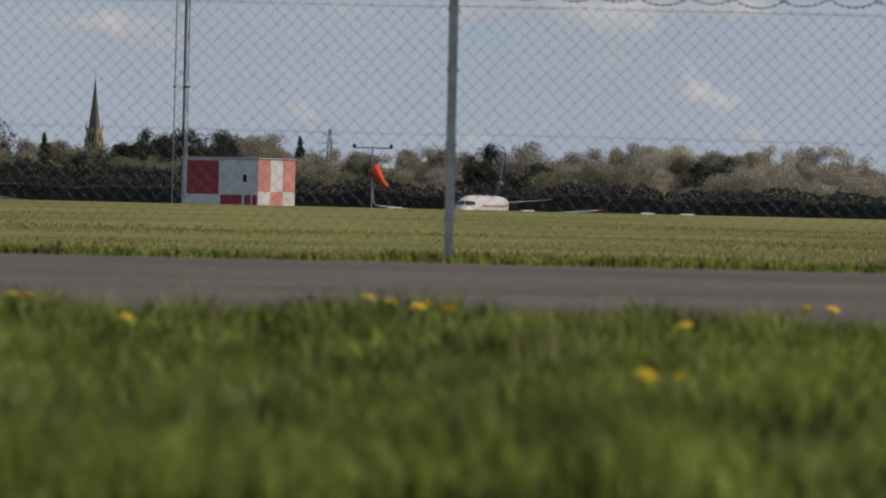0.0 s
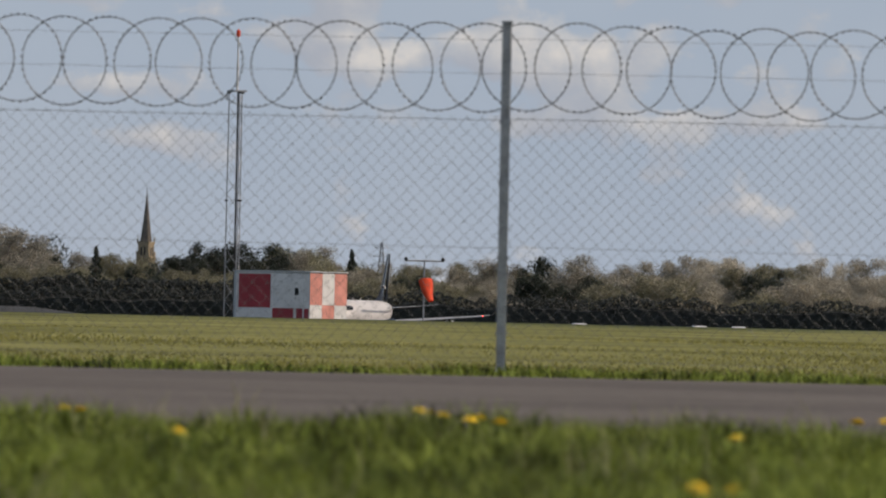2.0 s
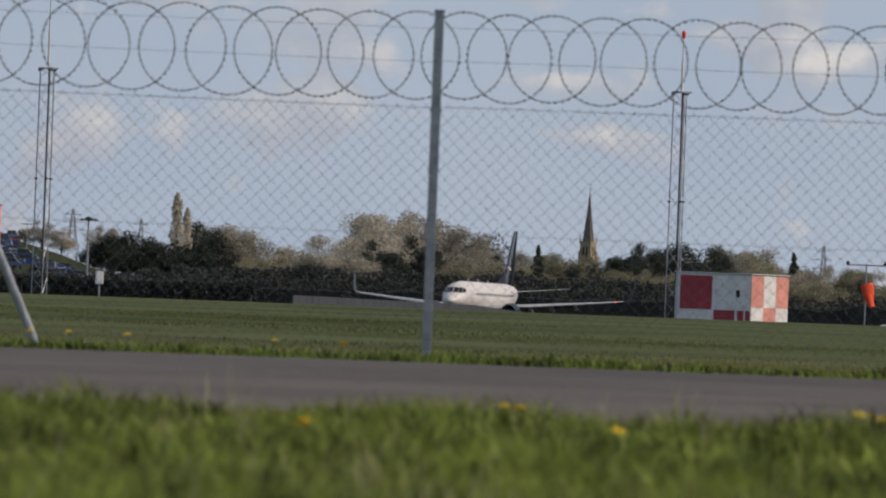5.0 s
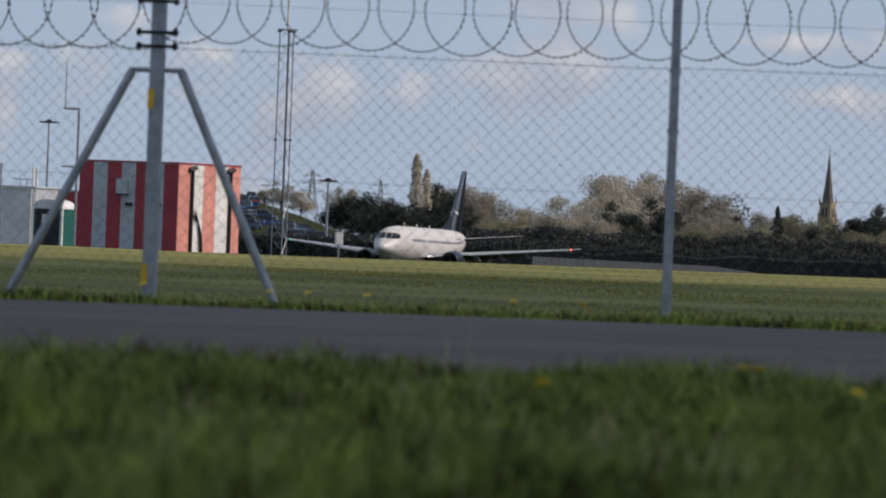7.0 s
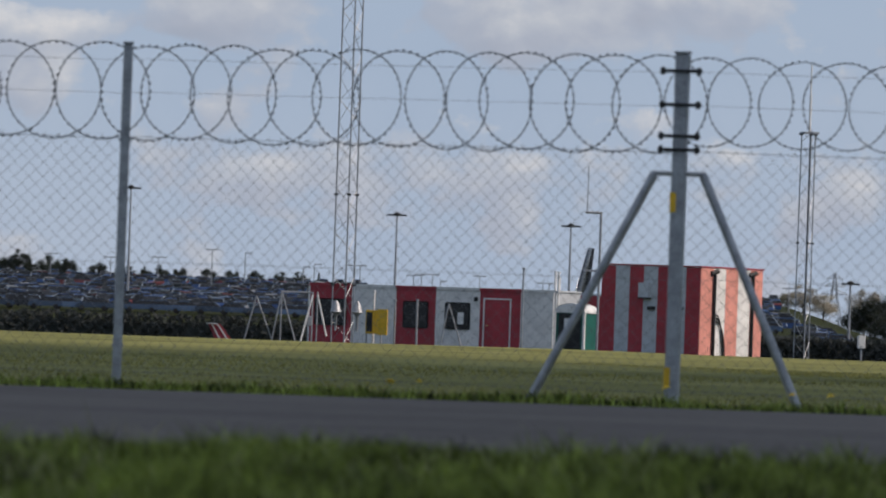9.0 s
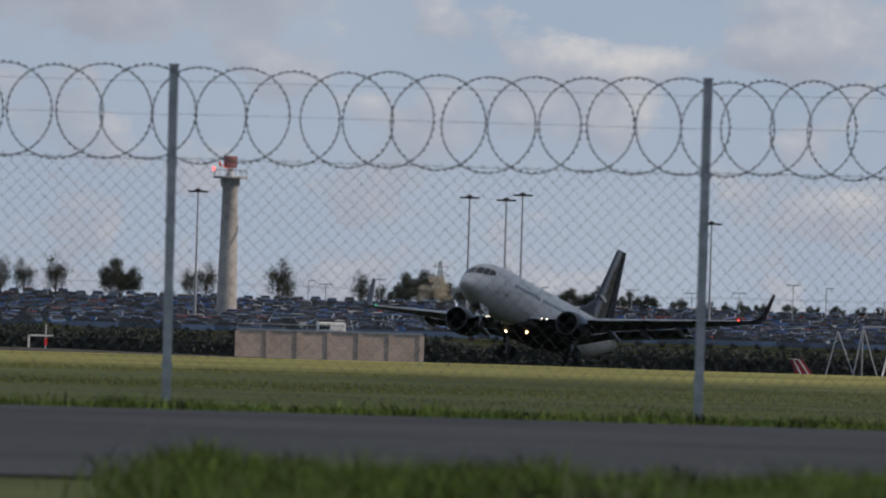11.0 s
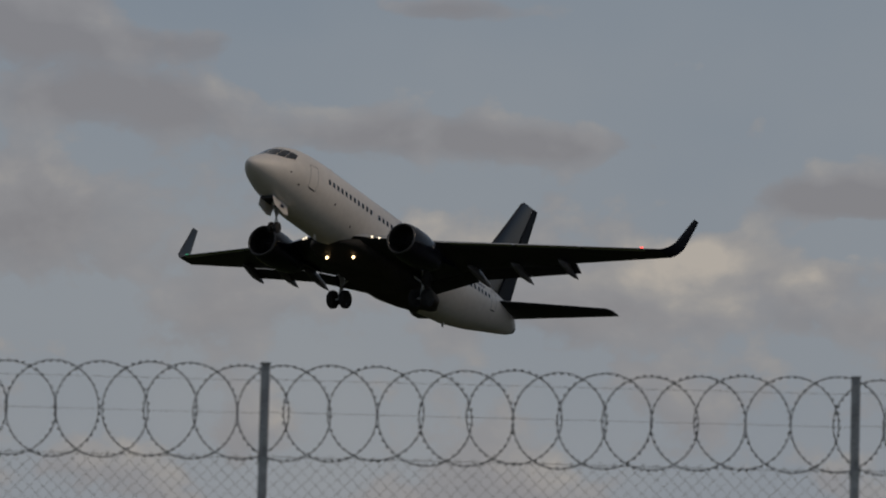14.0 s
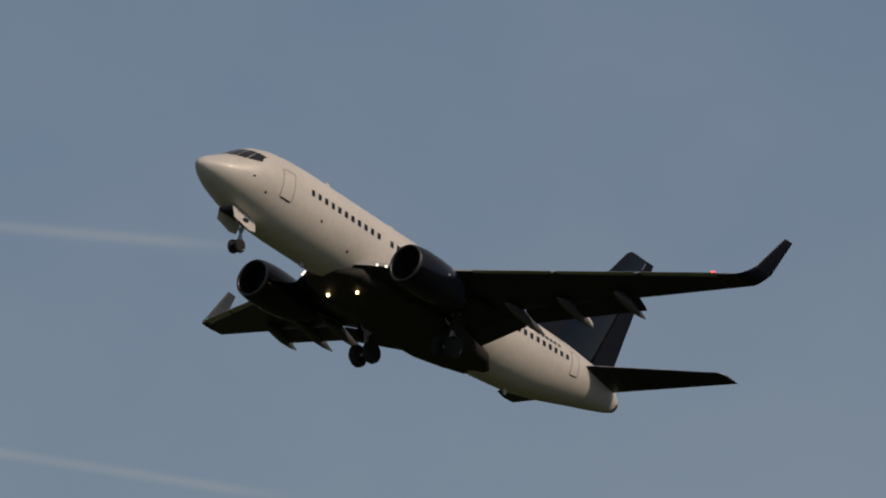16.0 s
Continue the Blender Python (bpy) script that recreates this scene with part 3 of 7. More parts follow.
def build_wing(jet, sign, word):
    """One wing, hinged at its root so that it can flex, with winglet, flaps, fairings and lamps."""
    root = Vector((0, 1.9 * sign, -1.25))
    bm = bmesh.new()
    rings = []
    for y in (0.6, 1.9, 3.2, 4.83, 5.7, 8.5, 11.5, 14.5, 16.4, 17.0):
        le, te, z = wing_line(y)
        rings.append([p - root for p in foil(le, te, y * sign, z, lerp(y, [0, 17], [0.135, 0.10]))])
    wing = two_tone(smooth(part("wing", loft(bm, rings), WING_SHADED, jet, "grey swept %s wing" % word)), WING_LIT, Vector((0, 0, 1)))
    wing.location = root
    bm = bmesh.new()
    rings = []
    for y, z, le, te in ((16.98, 0.0, -3.14, -4.65), (17.2, 0.09, -3.3, -4.72), (17.42, 0.30, -3.55, -4.85), (17.58, 0.65, -3.9, -5.1), (17.95, 2.62, -5.25, -5.85)):
        t = wing_line(17.0)[2]
        sec = foil(le, te, 0, 0, 0.09, camber=0.0)
        tilt = {0.0: 0, 0.09: 25, 0.30: 50, 0.65: 75, 2.62: 82}[z]
        c, s = math.cos(radians(tilt)), math.sin(radians(tilt))
        rings.append([Vector((p.x, (y - p.z * s) * sign, t + z + p.z * c)) - root for p in sec])
    two_tone(smooth(part("winglet", loft(bm, rings), NAVY, wing, "upswept winglet, dark outside and grey inside")), WINGLET_GREY, Vector((0, -sign, 0.3)))
    for y0, y1, ch in ((2.1, 5.4, 1.25), (6.0, 11.6, 0.95)):
        bm = bmesh.new()
        rings = []
        for y in (y0, y1):
            le, te, z = wing_line(y)
            rings.append([p - root for p in foil(te + 0.35, te + 0.35 - ch * (1.0 if y == y0 else 0.85), y * sign, z - 0.14, 0.12, twist=-0.34)])
        smooth(part("flap", loft(bm, rings), WING_SHADED, wing, "lowered trailing-edge flap"))
    for y0, y1 in ((6.1, 9.4), (9.6, 12.9), (13.1, 16.2)):
        bm = bmesh.new()
        rings = []
        for y in (y0, y1):
            le, te, z = wing_line(y)
            rings.append([p - root for p in foil(le + 0.22, le - 0.33, y * sign, z - 0.06, 0.16)])
        smooth(part("slat", loft(bm, rings), STEEL, wing, "drooped bare-metal leading-edge slat"))
    for y, ln in ((5.75, 3.3), (8.3, 3.1), (11.1, 2.7)):
        le, te, z = wing_line(y)
        bm = bmesh.new()
        rings = []
        for u, r in ((0, 0.02), (0.08, 0.13), (0.3, 0.23), (0.55, 0.24), (0.8, 0.15), (1, 0.02)):
            x = te + 1.55 - u * ln
            zz = z - 0.30 - 0.42 * max(0, u - 0.35)
            rings.append([Vector((x, y * sign + 0.75 * r * math.cos(a), zz + r * 1.25 * math.sin(a))) - root for a in [2 * math.pi * i / 10 for i in range(10)]])
        smooth(part("flap_fairing", loft(bm, rings), FAIRING, wing, "canoe-shaped flap track fairing"), 60)
    le, te, z = wing_line(16.1)
    bm = lathe(bmesh.new(), [(-0.14, 0.01), (-0.09, 0.06), (0.0, 0.08), (0.09, 0.05), (0.13, 0.01)], 10, centre=(le + 0.05, 16.1 * sign, z))
    bmesh.ops.translate(bm, verts=bm.verts, vec=-root)
    green = glow("green navigation lamp", (0.05, 0.9, 0.4), 0.8)
    part("navigation_lamp", bm, LAMP_RED if sign > 0 else green, wing, "lit wingtip navigation lamp")
    le, te, z = wing_line(2.35)
    for k in (0.0, 0.34):
        bm = bmesh.new()
        bmesh.ops.create_uvsphere(bm, u_segments=10, v_segments=6, radius=0.06)
        bmesh.ops.translate(bm, verts=bm.verts, vec=Vector((wing_line(2.3 + k)[0] + 0.02, (2.3 + k) * sign, z + 0.03)) - root)
        part("landing_lamp", bm, LAMP_WHITE, wing, "lit landing lamp in the wing root")
    return wing


def build_engine(jet, sign):
    c = Vector((0.12, 4.83 * sign, -1.60))
    n = 40
    shell = [(6.40, 0.97), (6.2, 1.03), (5.6, 1.10), (4.6, 1.10), (3.6, 0.98), (2.7, 0.78), (2.68, 0.74), (3.4, 0.80), (3.6, 0.3)]
    bm = bmesh.new()
    rings = [[Vector((s, 0, 0)) + Vector((0, r * math.cos(a), r * math.sin(a) * (0.96 if math.sin(a) < 0 else 1.0))) + c for a in [2 * math.pi * i / n for i in range(n)]] for s, r in shell]
    engine = smooth(part("engine", loft(bm, rings, cap=False), NACELLE, jet, "glossy dark navy turbofan nacelle"), 50)
    bm = bmesh.new()
    lip = [(6.36, 0.982), (6.44, 0.955), (6.47, 0.91), (6.44, 0.865), (6.34, 0.83), (6.2, 0.815)]
    rings = [[Vector((s, r * math.cos(a), r * math.sin(a))) + c for a in [2 * math.pi * i / n for i in range(n)]] for s, r in lip]
    smooth(part("inlet_lip", loft(bm, rings, cap=False), LIP, engine, "dull metal inlet lip"), 80)
    bm = bmesh.new()
    rings = [[Vector((s, r * math.cos(a), r * math.sin(a))) + c for a in [2 * math.pi * i / n for i in range(n)]] for s, r in ((6.2, 0.815), (5.6, 0.80), (5.3, 0.80), (5.28, 0.1))]
    smooth(part("inlet_duct", loft(bm, rings, cap=False), BLACK, engine, "dark inlet duct"), 50)
    bm = bmesh.new()
    for i in range(22):
        a = 2 * math.pi * i / 22
        q = Matrix.Rotation(a, 4, "X")
        vs = [bm.verts.new(q @ Vector(p) + c) for p in ((5.52, -0.05, 0.18), (5.42, 0.05, 0.18), (5.36, 0.14, 0.78), (5.56, -0.08, 0.78))]
        bm.faces.new(vs)
    part("fan", bm, FAN, engine, "ring of dark fan blades")
    bm = lathe(bmesh.new(), [(5.3, 0.22), (5.5, 0.20), (5.72, 0.11), (5.85, 0.01)], 16, centre=c)
    smooth(part("spinner", bm, FAN, engine))
    bm = lathe(bmesh.new(), [(3.3, 0.56), (2.4, 0.50), (1.9, 0.38), (1.88, 0.34), (1.9, 0.24), (1.3, 0.03)], 24, centre=c)
    smooth(part("exhaust_core", bm, FAN, engine, "bare metal exhaust core"), 50)
    bm = bmesh.new()
    rings = []
    for x, z0, z1, w in ((5.4, -0.65, -0.58, 0.02), (4.6, -0.66, -0.42, 0.14), (3.2, -0.75, -0.55, 0.2), (1.6, -1.3, -0.75, 0.2), (0.4, -1.15, -0.9, 0.12), (-0.6, -1.05, -0.95, 0.03)):
        rings.append([Vector((x, 4.83 * sign + dy * w, z)) for dy, z in ((-1, z0), (1, z0), (1, z1), (-1, z1))])
    part("pylon", loft(bm, rings), NAVY, engine, "engine pylon")
    for x in (5.1, 4.75, 4.4):
        bm = boxes((x, x + 0.12, 4.83 * sign + 1.02 * (1 if sign > 0 else -1) - 0.03, 4.83 * sign + 1.02 * (1 if sign > 0 else -1) + 0.03, -1.48, -1.36))
        part("stencil", bm, WHITE, engine, "small white panel markings")
    return engine


def build_tail(jet):
    bm = bmesh.new()
    rings = []
    for z, le, te, th in ((1.5, -8.6, -14.9, 0.09), (2.6, -9.9, -15.05, 0.09), (4.5, -11.3, -15.45, 0.09), (6.6, -12.9, -15.9, 0.085), (8.45, -14.25, -16.3, 0.08), (8.66, -14.6, -16.38, 0.05)):
        te2 = te + (le - te) * 0.28
        rings.append([Vector((p.x, p.z, z)) for p in foil(le, te2, 0, 0, th * 1.1, camber=0.0)])
    fin = smooth(part("fin", loft(bm, rings), FIN_NAVY, jet, "tall glossy navy tail fin"))
    bm = bmesh.new()
    rings = []
    for z, le, te in ((2.1, -9.3, -14.98), (4.5, -11.3, -15.45), (6.6, -12.9, -15.9), (8.66, -14.6, -16.38)):
        a = te + (le - te) * 0.285
        w = (le - te) * 0.016
        rings.append([Vector((a, w, z)), Vector((te, 0.015, z)), Vector((te, -0.015, z)), Vector((a, -w, z))])
    part("rudder", loft(bm, rings), NAVY_DARK, fin, "near-black rudder")
    bm = bmesh.new()
    rings = []
    for x, z, w in ((-5.9, 1.96, 0.02), (-7.4, 2.25, 0.08), (-9.0, 2.75, 0.13), (-10.4, 3.5, 0.14)):
        rings.append([Vector((x, -w * 1.6, 1.75)), Vector((x, -w, z - 0.06)), Vector((x, 0, z)), Vector((x, w, z - 0.06)), Vector((x, w * 1.6, 1.75))])
    smooth(part("dorsal_fin", loft(bm, rings), NAVY, fin, "navy dorsal fillet"))
    for sign in (1, -1):
        bm = bmesh.new()
        vs = [bm.verts.new((-11.9 - 0.6 * math.cos(a) + 0.24 * math.sin(a), sign * 0.30, 3.95 + 0.2 * math.sin(a) - 0.1 * math.cos(a))) for a in [2 * math.pi * i / 20 for i in range(20)]]
        bm.faces.new(vs)
        r = bmesh.ops.extrude_face_region(bm, geom=bm.faces[:])
        bmesh.ops.translate(bm, verts=[v for v in r["geom"] if isinstance(v, bmesh.types.BMVert)], vec=(0, sign * -0.2, 0))
        part("tail_mark", bm, WHITE, fin, "pale oval mark on the fin")
        bm = bmesh.new()
        rings = []
        for y, le, te, z in ((0.3, -10.7, -14.6, 0.95), (1.2, -11.4, -14.75, 1.02), (7.0, -14.75, -16.2, 1.66), (7.17, -15.2, -16.25, 1.68)):
            rings.append(foil(le, te, y * sign, z, 0.085, camber=-0.005))
        two_tone(smooth(part("tailplane", loft(bm, rings), WING_SHADED, jet, "grey swept tailplane")), WING_LIT, Vector((0, 0, 1)))


def wheel(bm_tyre, bm_rim, c, r, w):
    prof = [(-w, r * 0.62), (-w * 0.98, r * 0.85), (-w * 0.6, r * 0.98), (0, r), (w * 0.6, r * 0.98), (w * 0.98, r * 0.85), (w, r * 0.62)]
    lathe(bm_tyre, prof, 24, "y", c)
    lathe(bm_rim, [(-w * 0.75, 0.02), (-w * 0.8, r * 0.5), (-w * 1.02, r * 0.63), (w * 1.02, r * 0.63), (w * 0.8, r * 0.5), (w * 0.75, 0.02)], 20, "y", c)


def build_gear(jet):
    made = {}
    for sign in (1, -1):
        pivot = Vector((0, 2.86 * sign, -1.35))
        bm = rods(((0, 0, 0.1), (0, 0, -0.75), 0.14), ((0, 0, -0.7), (0, 0, -1.66), 0.085), ((0, -0.45, -1.66), (0, 0.45, -1.66), 0.07),
                  ((0, -1.1 * sign, 0.0), (0.0, 0, -0.72), 0.06), ((-0.05, 0, -0.75), (-0.42, 0, -1.15), 0.04), ((-0.42, 0, -1.15), (-0.06, 0, -1.6), 0.04), ((0.5, 0.1 * sign, -0.1), (0.05, 0, -0.6), 0.05))
        leg = smooth(part("main_gear", bm, GEAR_GREY, jet, "extended main landing gear leg"))
        leg.location = pivot
        for dy in (-0.43, 0.43):
            bt, br = bmesh.new(), bmesh.new()
            wheel(bt, br, Vector((0, dy, -1.66)), 0.565, 0.2)
            smooth(part("tyre", bt, TYRE, leg, "black main wheel tyre"))
            smooth(part("rim", br, STEEL, leg, "metal wheel rim"))
        part("gear_door", boxes((-0.55, 0.5, 0.18 * sign - 0.03, 0.18 * sign + 0.03, -0.85, 0.05), bevel=0.02), WING_SHADED, leg, "leg-mounted gear door")
        made[sign] = (leg, pivot)
    x = NOSE - 4.0
    pivot = Vector((x, 0, -1.75))
    bm = rods(((0, 0, 0.1), (0, 0, -0.7), 0.1), ((0, 0, -0.65), (0.02, 0, -1.46), 0.06), ((0.02, -0.24, -1.46), (0.02, 0.24, -1.46), 0.05), ((0.75, 0, -0.05), (0.05, 0, -0.75), 0.045), ((-0.05, 0, -0.8), (-0.3, 0, -1.1), 0.03), ((-0.3, 0, -1.1), (0, 0, -1.4), 0.03))
    leg = smooth(part("nose_gear", bm, GEAR_GREY, jet, "extended nose landing gear leg"))
    leg.location = pivot
    for dy in (-0.21, 0.21):
        bt, br = bmesh.new(), bmesh.new()
        wheel(bt, br, Vector((0.02, dy, -1.46)), 0.345, 0.1)
        smooth(part("tyre", bt, TYRE, leg, "black nose wheel tyre"))
        smooth(part("rim", br, STEEL, leg, "metal wheel rim"))
    for sign in (1, -1):
        bm = bmesh.new()
        pts = [(x + 1.45, 0.42, -1.66), (x - 0.25, 0.46, -1.80), (x - 0.25, 0.62, -2.36), (x + 0.2, 0.62, -2.44), (x + 1.3, 0.56, -2.22)]
        a = [bm.verts.new((p[0], p[1] * sign, p[2])) for p in pts]
        b = [bm.verts.new((p[0], (p[1] - 0.035) * sign, p[2])) for p in pts]
        bm.faces.new(a)
        bm.faces.new(b[::-1])
        for i in range(5):
            j = (i + 1) % 5
            bm.faces.new((a[i], b[i], b[j], a[j]))
        bmesh.ops.recalc_face_normals(bm, faces=bm.faces[:])
        door = part("nose_gear_door", bm, WHITE, jet, "open white nose gear door")
        part("stencil", boxes((x + 0.35, x + 0.68, 0.605 * sign - 0.012, 0.605 * sign + 0.012, -2.12, -1.98)), DARK_MARK, door, "small dark marking")
    part("nose_gear_bay", boxes((x - 0.2, x + 1.4, -0.4, 0.4, -1.86, -1.7)), BLACK, jet, "dark open wheel bay")
    return made, (leg, pivot)


def build_airliner():
    jet = thing("airliner", (0, 0, 0), "white twin-engined jet airliner with navy engines and tail", "airplane")
    bm = bmesh.new()
    stations = [0, 0.05, 0.15, 0.3, 0.5, 0.75, 1.0, 1.35, 1.7, 2.0, 2.3, 2.65, 3.0, 3.5, 4.0, 4.6, 5.2, 6.5, 9.5, 12.5, 16, 19.5, 22.5, 23.7, 25, 26.2, 27.5, 28.5, 29.5, 30.3, 31, 31.5, 32, 32.4]
    loft(bm, [[hull(s, 360 * i / 48) for i in range(48)] for s in stations])
    body = smooth(part("fuselage", bm, WHITE, jet, "plain white round fuselage"), 60)
    part("exhaust_cone", lathe(bmesh.new(), [(-15.35, 0.42), (-15.6, 0.32), (-15.65, 0.22), (-15.55, 0.1)], 20, centre=(0, 0, 0.66)), BELLY, jet, "dark tailpipe end")
    bm = bmesh.new()
    rings = []
    for x, w, z0, z1 in ((6.9, 0.9, -1.98, -1.75), (6.0, 1.75, -2.1, -1.2), (4.4, 2.1, -2.28, -1.0), (0, 2.15, -2.34, -0.95), (-2.5, 2.05, -2.26, -1.0), (-4.2, 1.6, -2.05, -1.3), (-5.2, 0.9, -1.95, -1.7)):
        m, hh = (z0 + z1) / 2, (z1 - z0) / 2
        rings.append([Vector((x, w * math.copysign(abs(math.cos(a)) ** 0.6, math.cos(a)), m + hh * math.copysign(abs(math.sin(a)) ** 0.6, math.sin(a)))) for a in [2 * math.pi * i / 24 for i in range(24)]])
    smooth(part("belly_fairing", loft(bm, rings), BELLY, jet, "wing-to-body fairing, grey darkened for the shade under the wing"), 60)
    for sign in (1, -1):
        for pane in (((0.04, 0.56), (0.64, 0.54), (0.59, 1.17), (0.04, 1.19)), ((0.68, 0.54), (1.06, 0.50), (0.94, 1.14), (0.63, 1.17)), ((1.09, 0.50), (1.40, 0.60), (1.27, 1.00), (0.97, 1.13))):
            part("cockpit_window", nose_patch(pane, sign), GLASS, jet, "dark cockpit pane")
        for k in range(46):
            s = 6.15 + 0.508 * k
            if s > 26.6 or k == 11:
                continue
            part("cabin_window", hull_patch(s, s + 0.25, 71.5 * sign, 81 * sign, 0.012, 2, 3), GLASS, body)
        for s0, s1, p0, p1 in ((4.15, 5.0, 62, 108), (27.0, 27.7, 58, 104)):
            for a, b, c, d in ((s0, s0 + 0.05, p0, p1), (s1 - 0.05, s1, p0, p1), (s0, s1, p0, p0 + 1.4), (s0, s1, p1 - 1.4, p1)):
                part("door_seam", hull_patch(a, b, c * sign, d * sign, 0.008, 3, 6), SEAM, body)
            part("door_sill", hull_patch(s0 + 0.1, s1 - 0.1, (p1 - 1) * sign, (p1 + 1.5) * sign, 0.014, 3, 2), BELLY, body, "dark door sill")
        for k in range(6):
            part("registration_bar", hull_patch(24.0 + 0.36 * k, 24.0 + 0.36 * k + 0.24, 60 * sign, 66 * sign, 0.010, 2, 3), DARK_MARK, body)
        for s, p in ((2.4, 92), (3.3, 112), (7.2, 104), (9.6, 120)):
            part("vent", hull_patch(s, s + 0.14, p * sign, (p + 4) * sign, 0.01, 2, 2), BELLY, body, "small dark vent")
        for px, pz in ((4.7, -2.22), ):
            bm = bmesh.new()
            bmesh.ops.create_uvsphere(bm, u_segments=12, v_segments=8, radius=0.085)
            bmesh.ops.translate(bm, verts=bm.verts, vec=(px + 0.5, 0.92 * sign, pz - 0.03))
            part("landing_lamp", bm, LAMP_WARM, jet, "lit landing lamp under the belly")
        build_engine(jet, sign)
    for s, h in ((9.0, 0.35), (14.0, 0.3), (19.0, 0.28)):
        p = hull(s, 0)
        part("blade_antenna", boxes((p.x - 0.15, p.x + 0.15, -0.02, 0.02, p.z - 0.02, p.z + h), bevel=0.01), WHITE, jet, "white blade antenna")
    for s in (8.5, 24.5):
        p = hull(s, 180)
        part("blade_antenna", boxes((p.x - 0.12, p.x + 0.12, -0.02, 0.02, p.z - 0.28, p.z + 0.02), bevel=0.01), WHITE, jet, "white blade antenna")
    build_tail(jet)
    wings = {1: build_wing(jet, 1, "port"), -1: build_wing(jet, -1, "starboard")}
    mains, nose = build_gear(jet)
    return jet, wings, mains, nose


airliner, airliner_wings, airliner_mains, airliner_nose = build_airliner()

PLANE = [
    (0.0, 395.98, 1270.14, 0.10, 208.28, 0.00, 0.06),
    (0.5, 384.50, 1253.19, 0.23, 208.28, 0.03, 0.05),
    (1.0, 372.98, 1236.08, 0.37, 208.28, 0.07, 0.05),
    (1.5, 361.34, 1218.70, 0.50, 208.29, 0.10, 0.04),
    (2.0, 349.53, 1200.87, 0.64, 208.29, 0.14, 0.04),
    (2.5, 337.51, 1182.48, 0.77, 208.29, 0.17, 0.03),
    (3.0, 325.20, 1163.36, 0.91, 208.29, 0.20, 0.03),
    (3.5, 312.57, 1143.39, 1.04, 208.29, 0.24, 0.03),
    (4.0, 299.54, 1122.40, 1.18, 208.29, 0.27, 0.02),
    (4.5, 286.08, 1100.26, 1.32, 208.29, 0.31, 0.02),
    (5.0, 272.11, 1076.83, 1.45, 208.29, 0.34, 0.01),
    (5.5, 257.62, 1052.02, 1.49, 208.29, 0.38, 0.01),
    (6.0, 242.63, 1025.97, 1.52, 208.29, 0.41, 0.01),
    (6.5, 227.21, 998.87, 1.55, 208.28, 0.44, 0.01),
    (7.0, 211.44, 970.92, 1.59, 208.28, 0.48, 0.01),
    (7.5, 195.36, 942.31, 1.62, 208.28, 0.51, 0.01),
    (8.0, 179.05, 913.23, 1.65, 208.28, 0.55, -0.22),
    (8.5, 162.52, 883.73, 1.67, 208.27, 0.58, -0.45),
    (9.0, 145.80, 853.87, 1.69, 208.27, 1.23, -0.68),
    (9.5, 128.91, 823.69, 1.80, 208.27, 3.73, -0.91),
    (10.0, 111.87, 793.23, 2.20, 208.27, 6.64, -1.14),
    (10.2, 105.02, 780.97, 2.45, 208.27, 7.68, -1.23),
    (10.5, 94.71, 762.53, 2.91, 208.23, 8.94, -1.08),
    (11.0, 77.42, 731.64, 3.99, 208.17, 10.37, -0.82),
    (11.5, 60.03, 700.57, 5.58, 208.11, 11.28, -0.56),
    (12.0, 42.52, 669.35, 7.79, 208.05, 12.02, -0.30),
    (12.5, 24.91, 638.00, 10.75, 207.99, 12.96, -0.04),
    (13.0, 7.35, 606.66, 14.49, 208.05, 14.34, 0.04),
    (13.5, -10.06, 575.71, 18.85, 207.98, 15.97, 0.09),
    (14.0, -28.54, 544.91, 24.39, 207.75, 17.32, 0.68),
    (14.5, -46.28, 514.26, 31.25, 207.60, 17.60, 1.59),
    (15.0, -62.62, 484.00, 38.37, 207.44, 17.10, 0.48),
    (15.2, -66.61, 472.65, 40.53, 207.63, 16.73, 0.03),
    (15.5, -78.29, 454.09, 45.73, 207.70, 16.27, -0.07),
    (16.0, -94.70, 424.28, 54.79, 207.95, 16.87, 0.90),
]


def attitude(h, p, r):
    """Turn of an aircraft from heading (clockwise from +Y), pitch and bank, in degrees."""
    h, p, r = radians(h), radians(p), radians(r)
    f = Vector((math.sin(h) * math.cos(p), math.cos(h) * math.cos(p), math.sin(p)))
    left = Vector((-math.cos(h), math.sin(h), 0))
    up = f.cross(left)
    l2, u2 = math.cos(r) * left + math.sin(r) * up, -math.sin(r) * left + math.cos(r) * up
    return Matrix((f, l2, u2)).transposed().to_4x4()


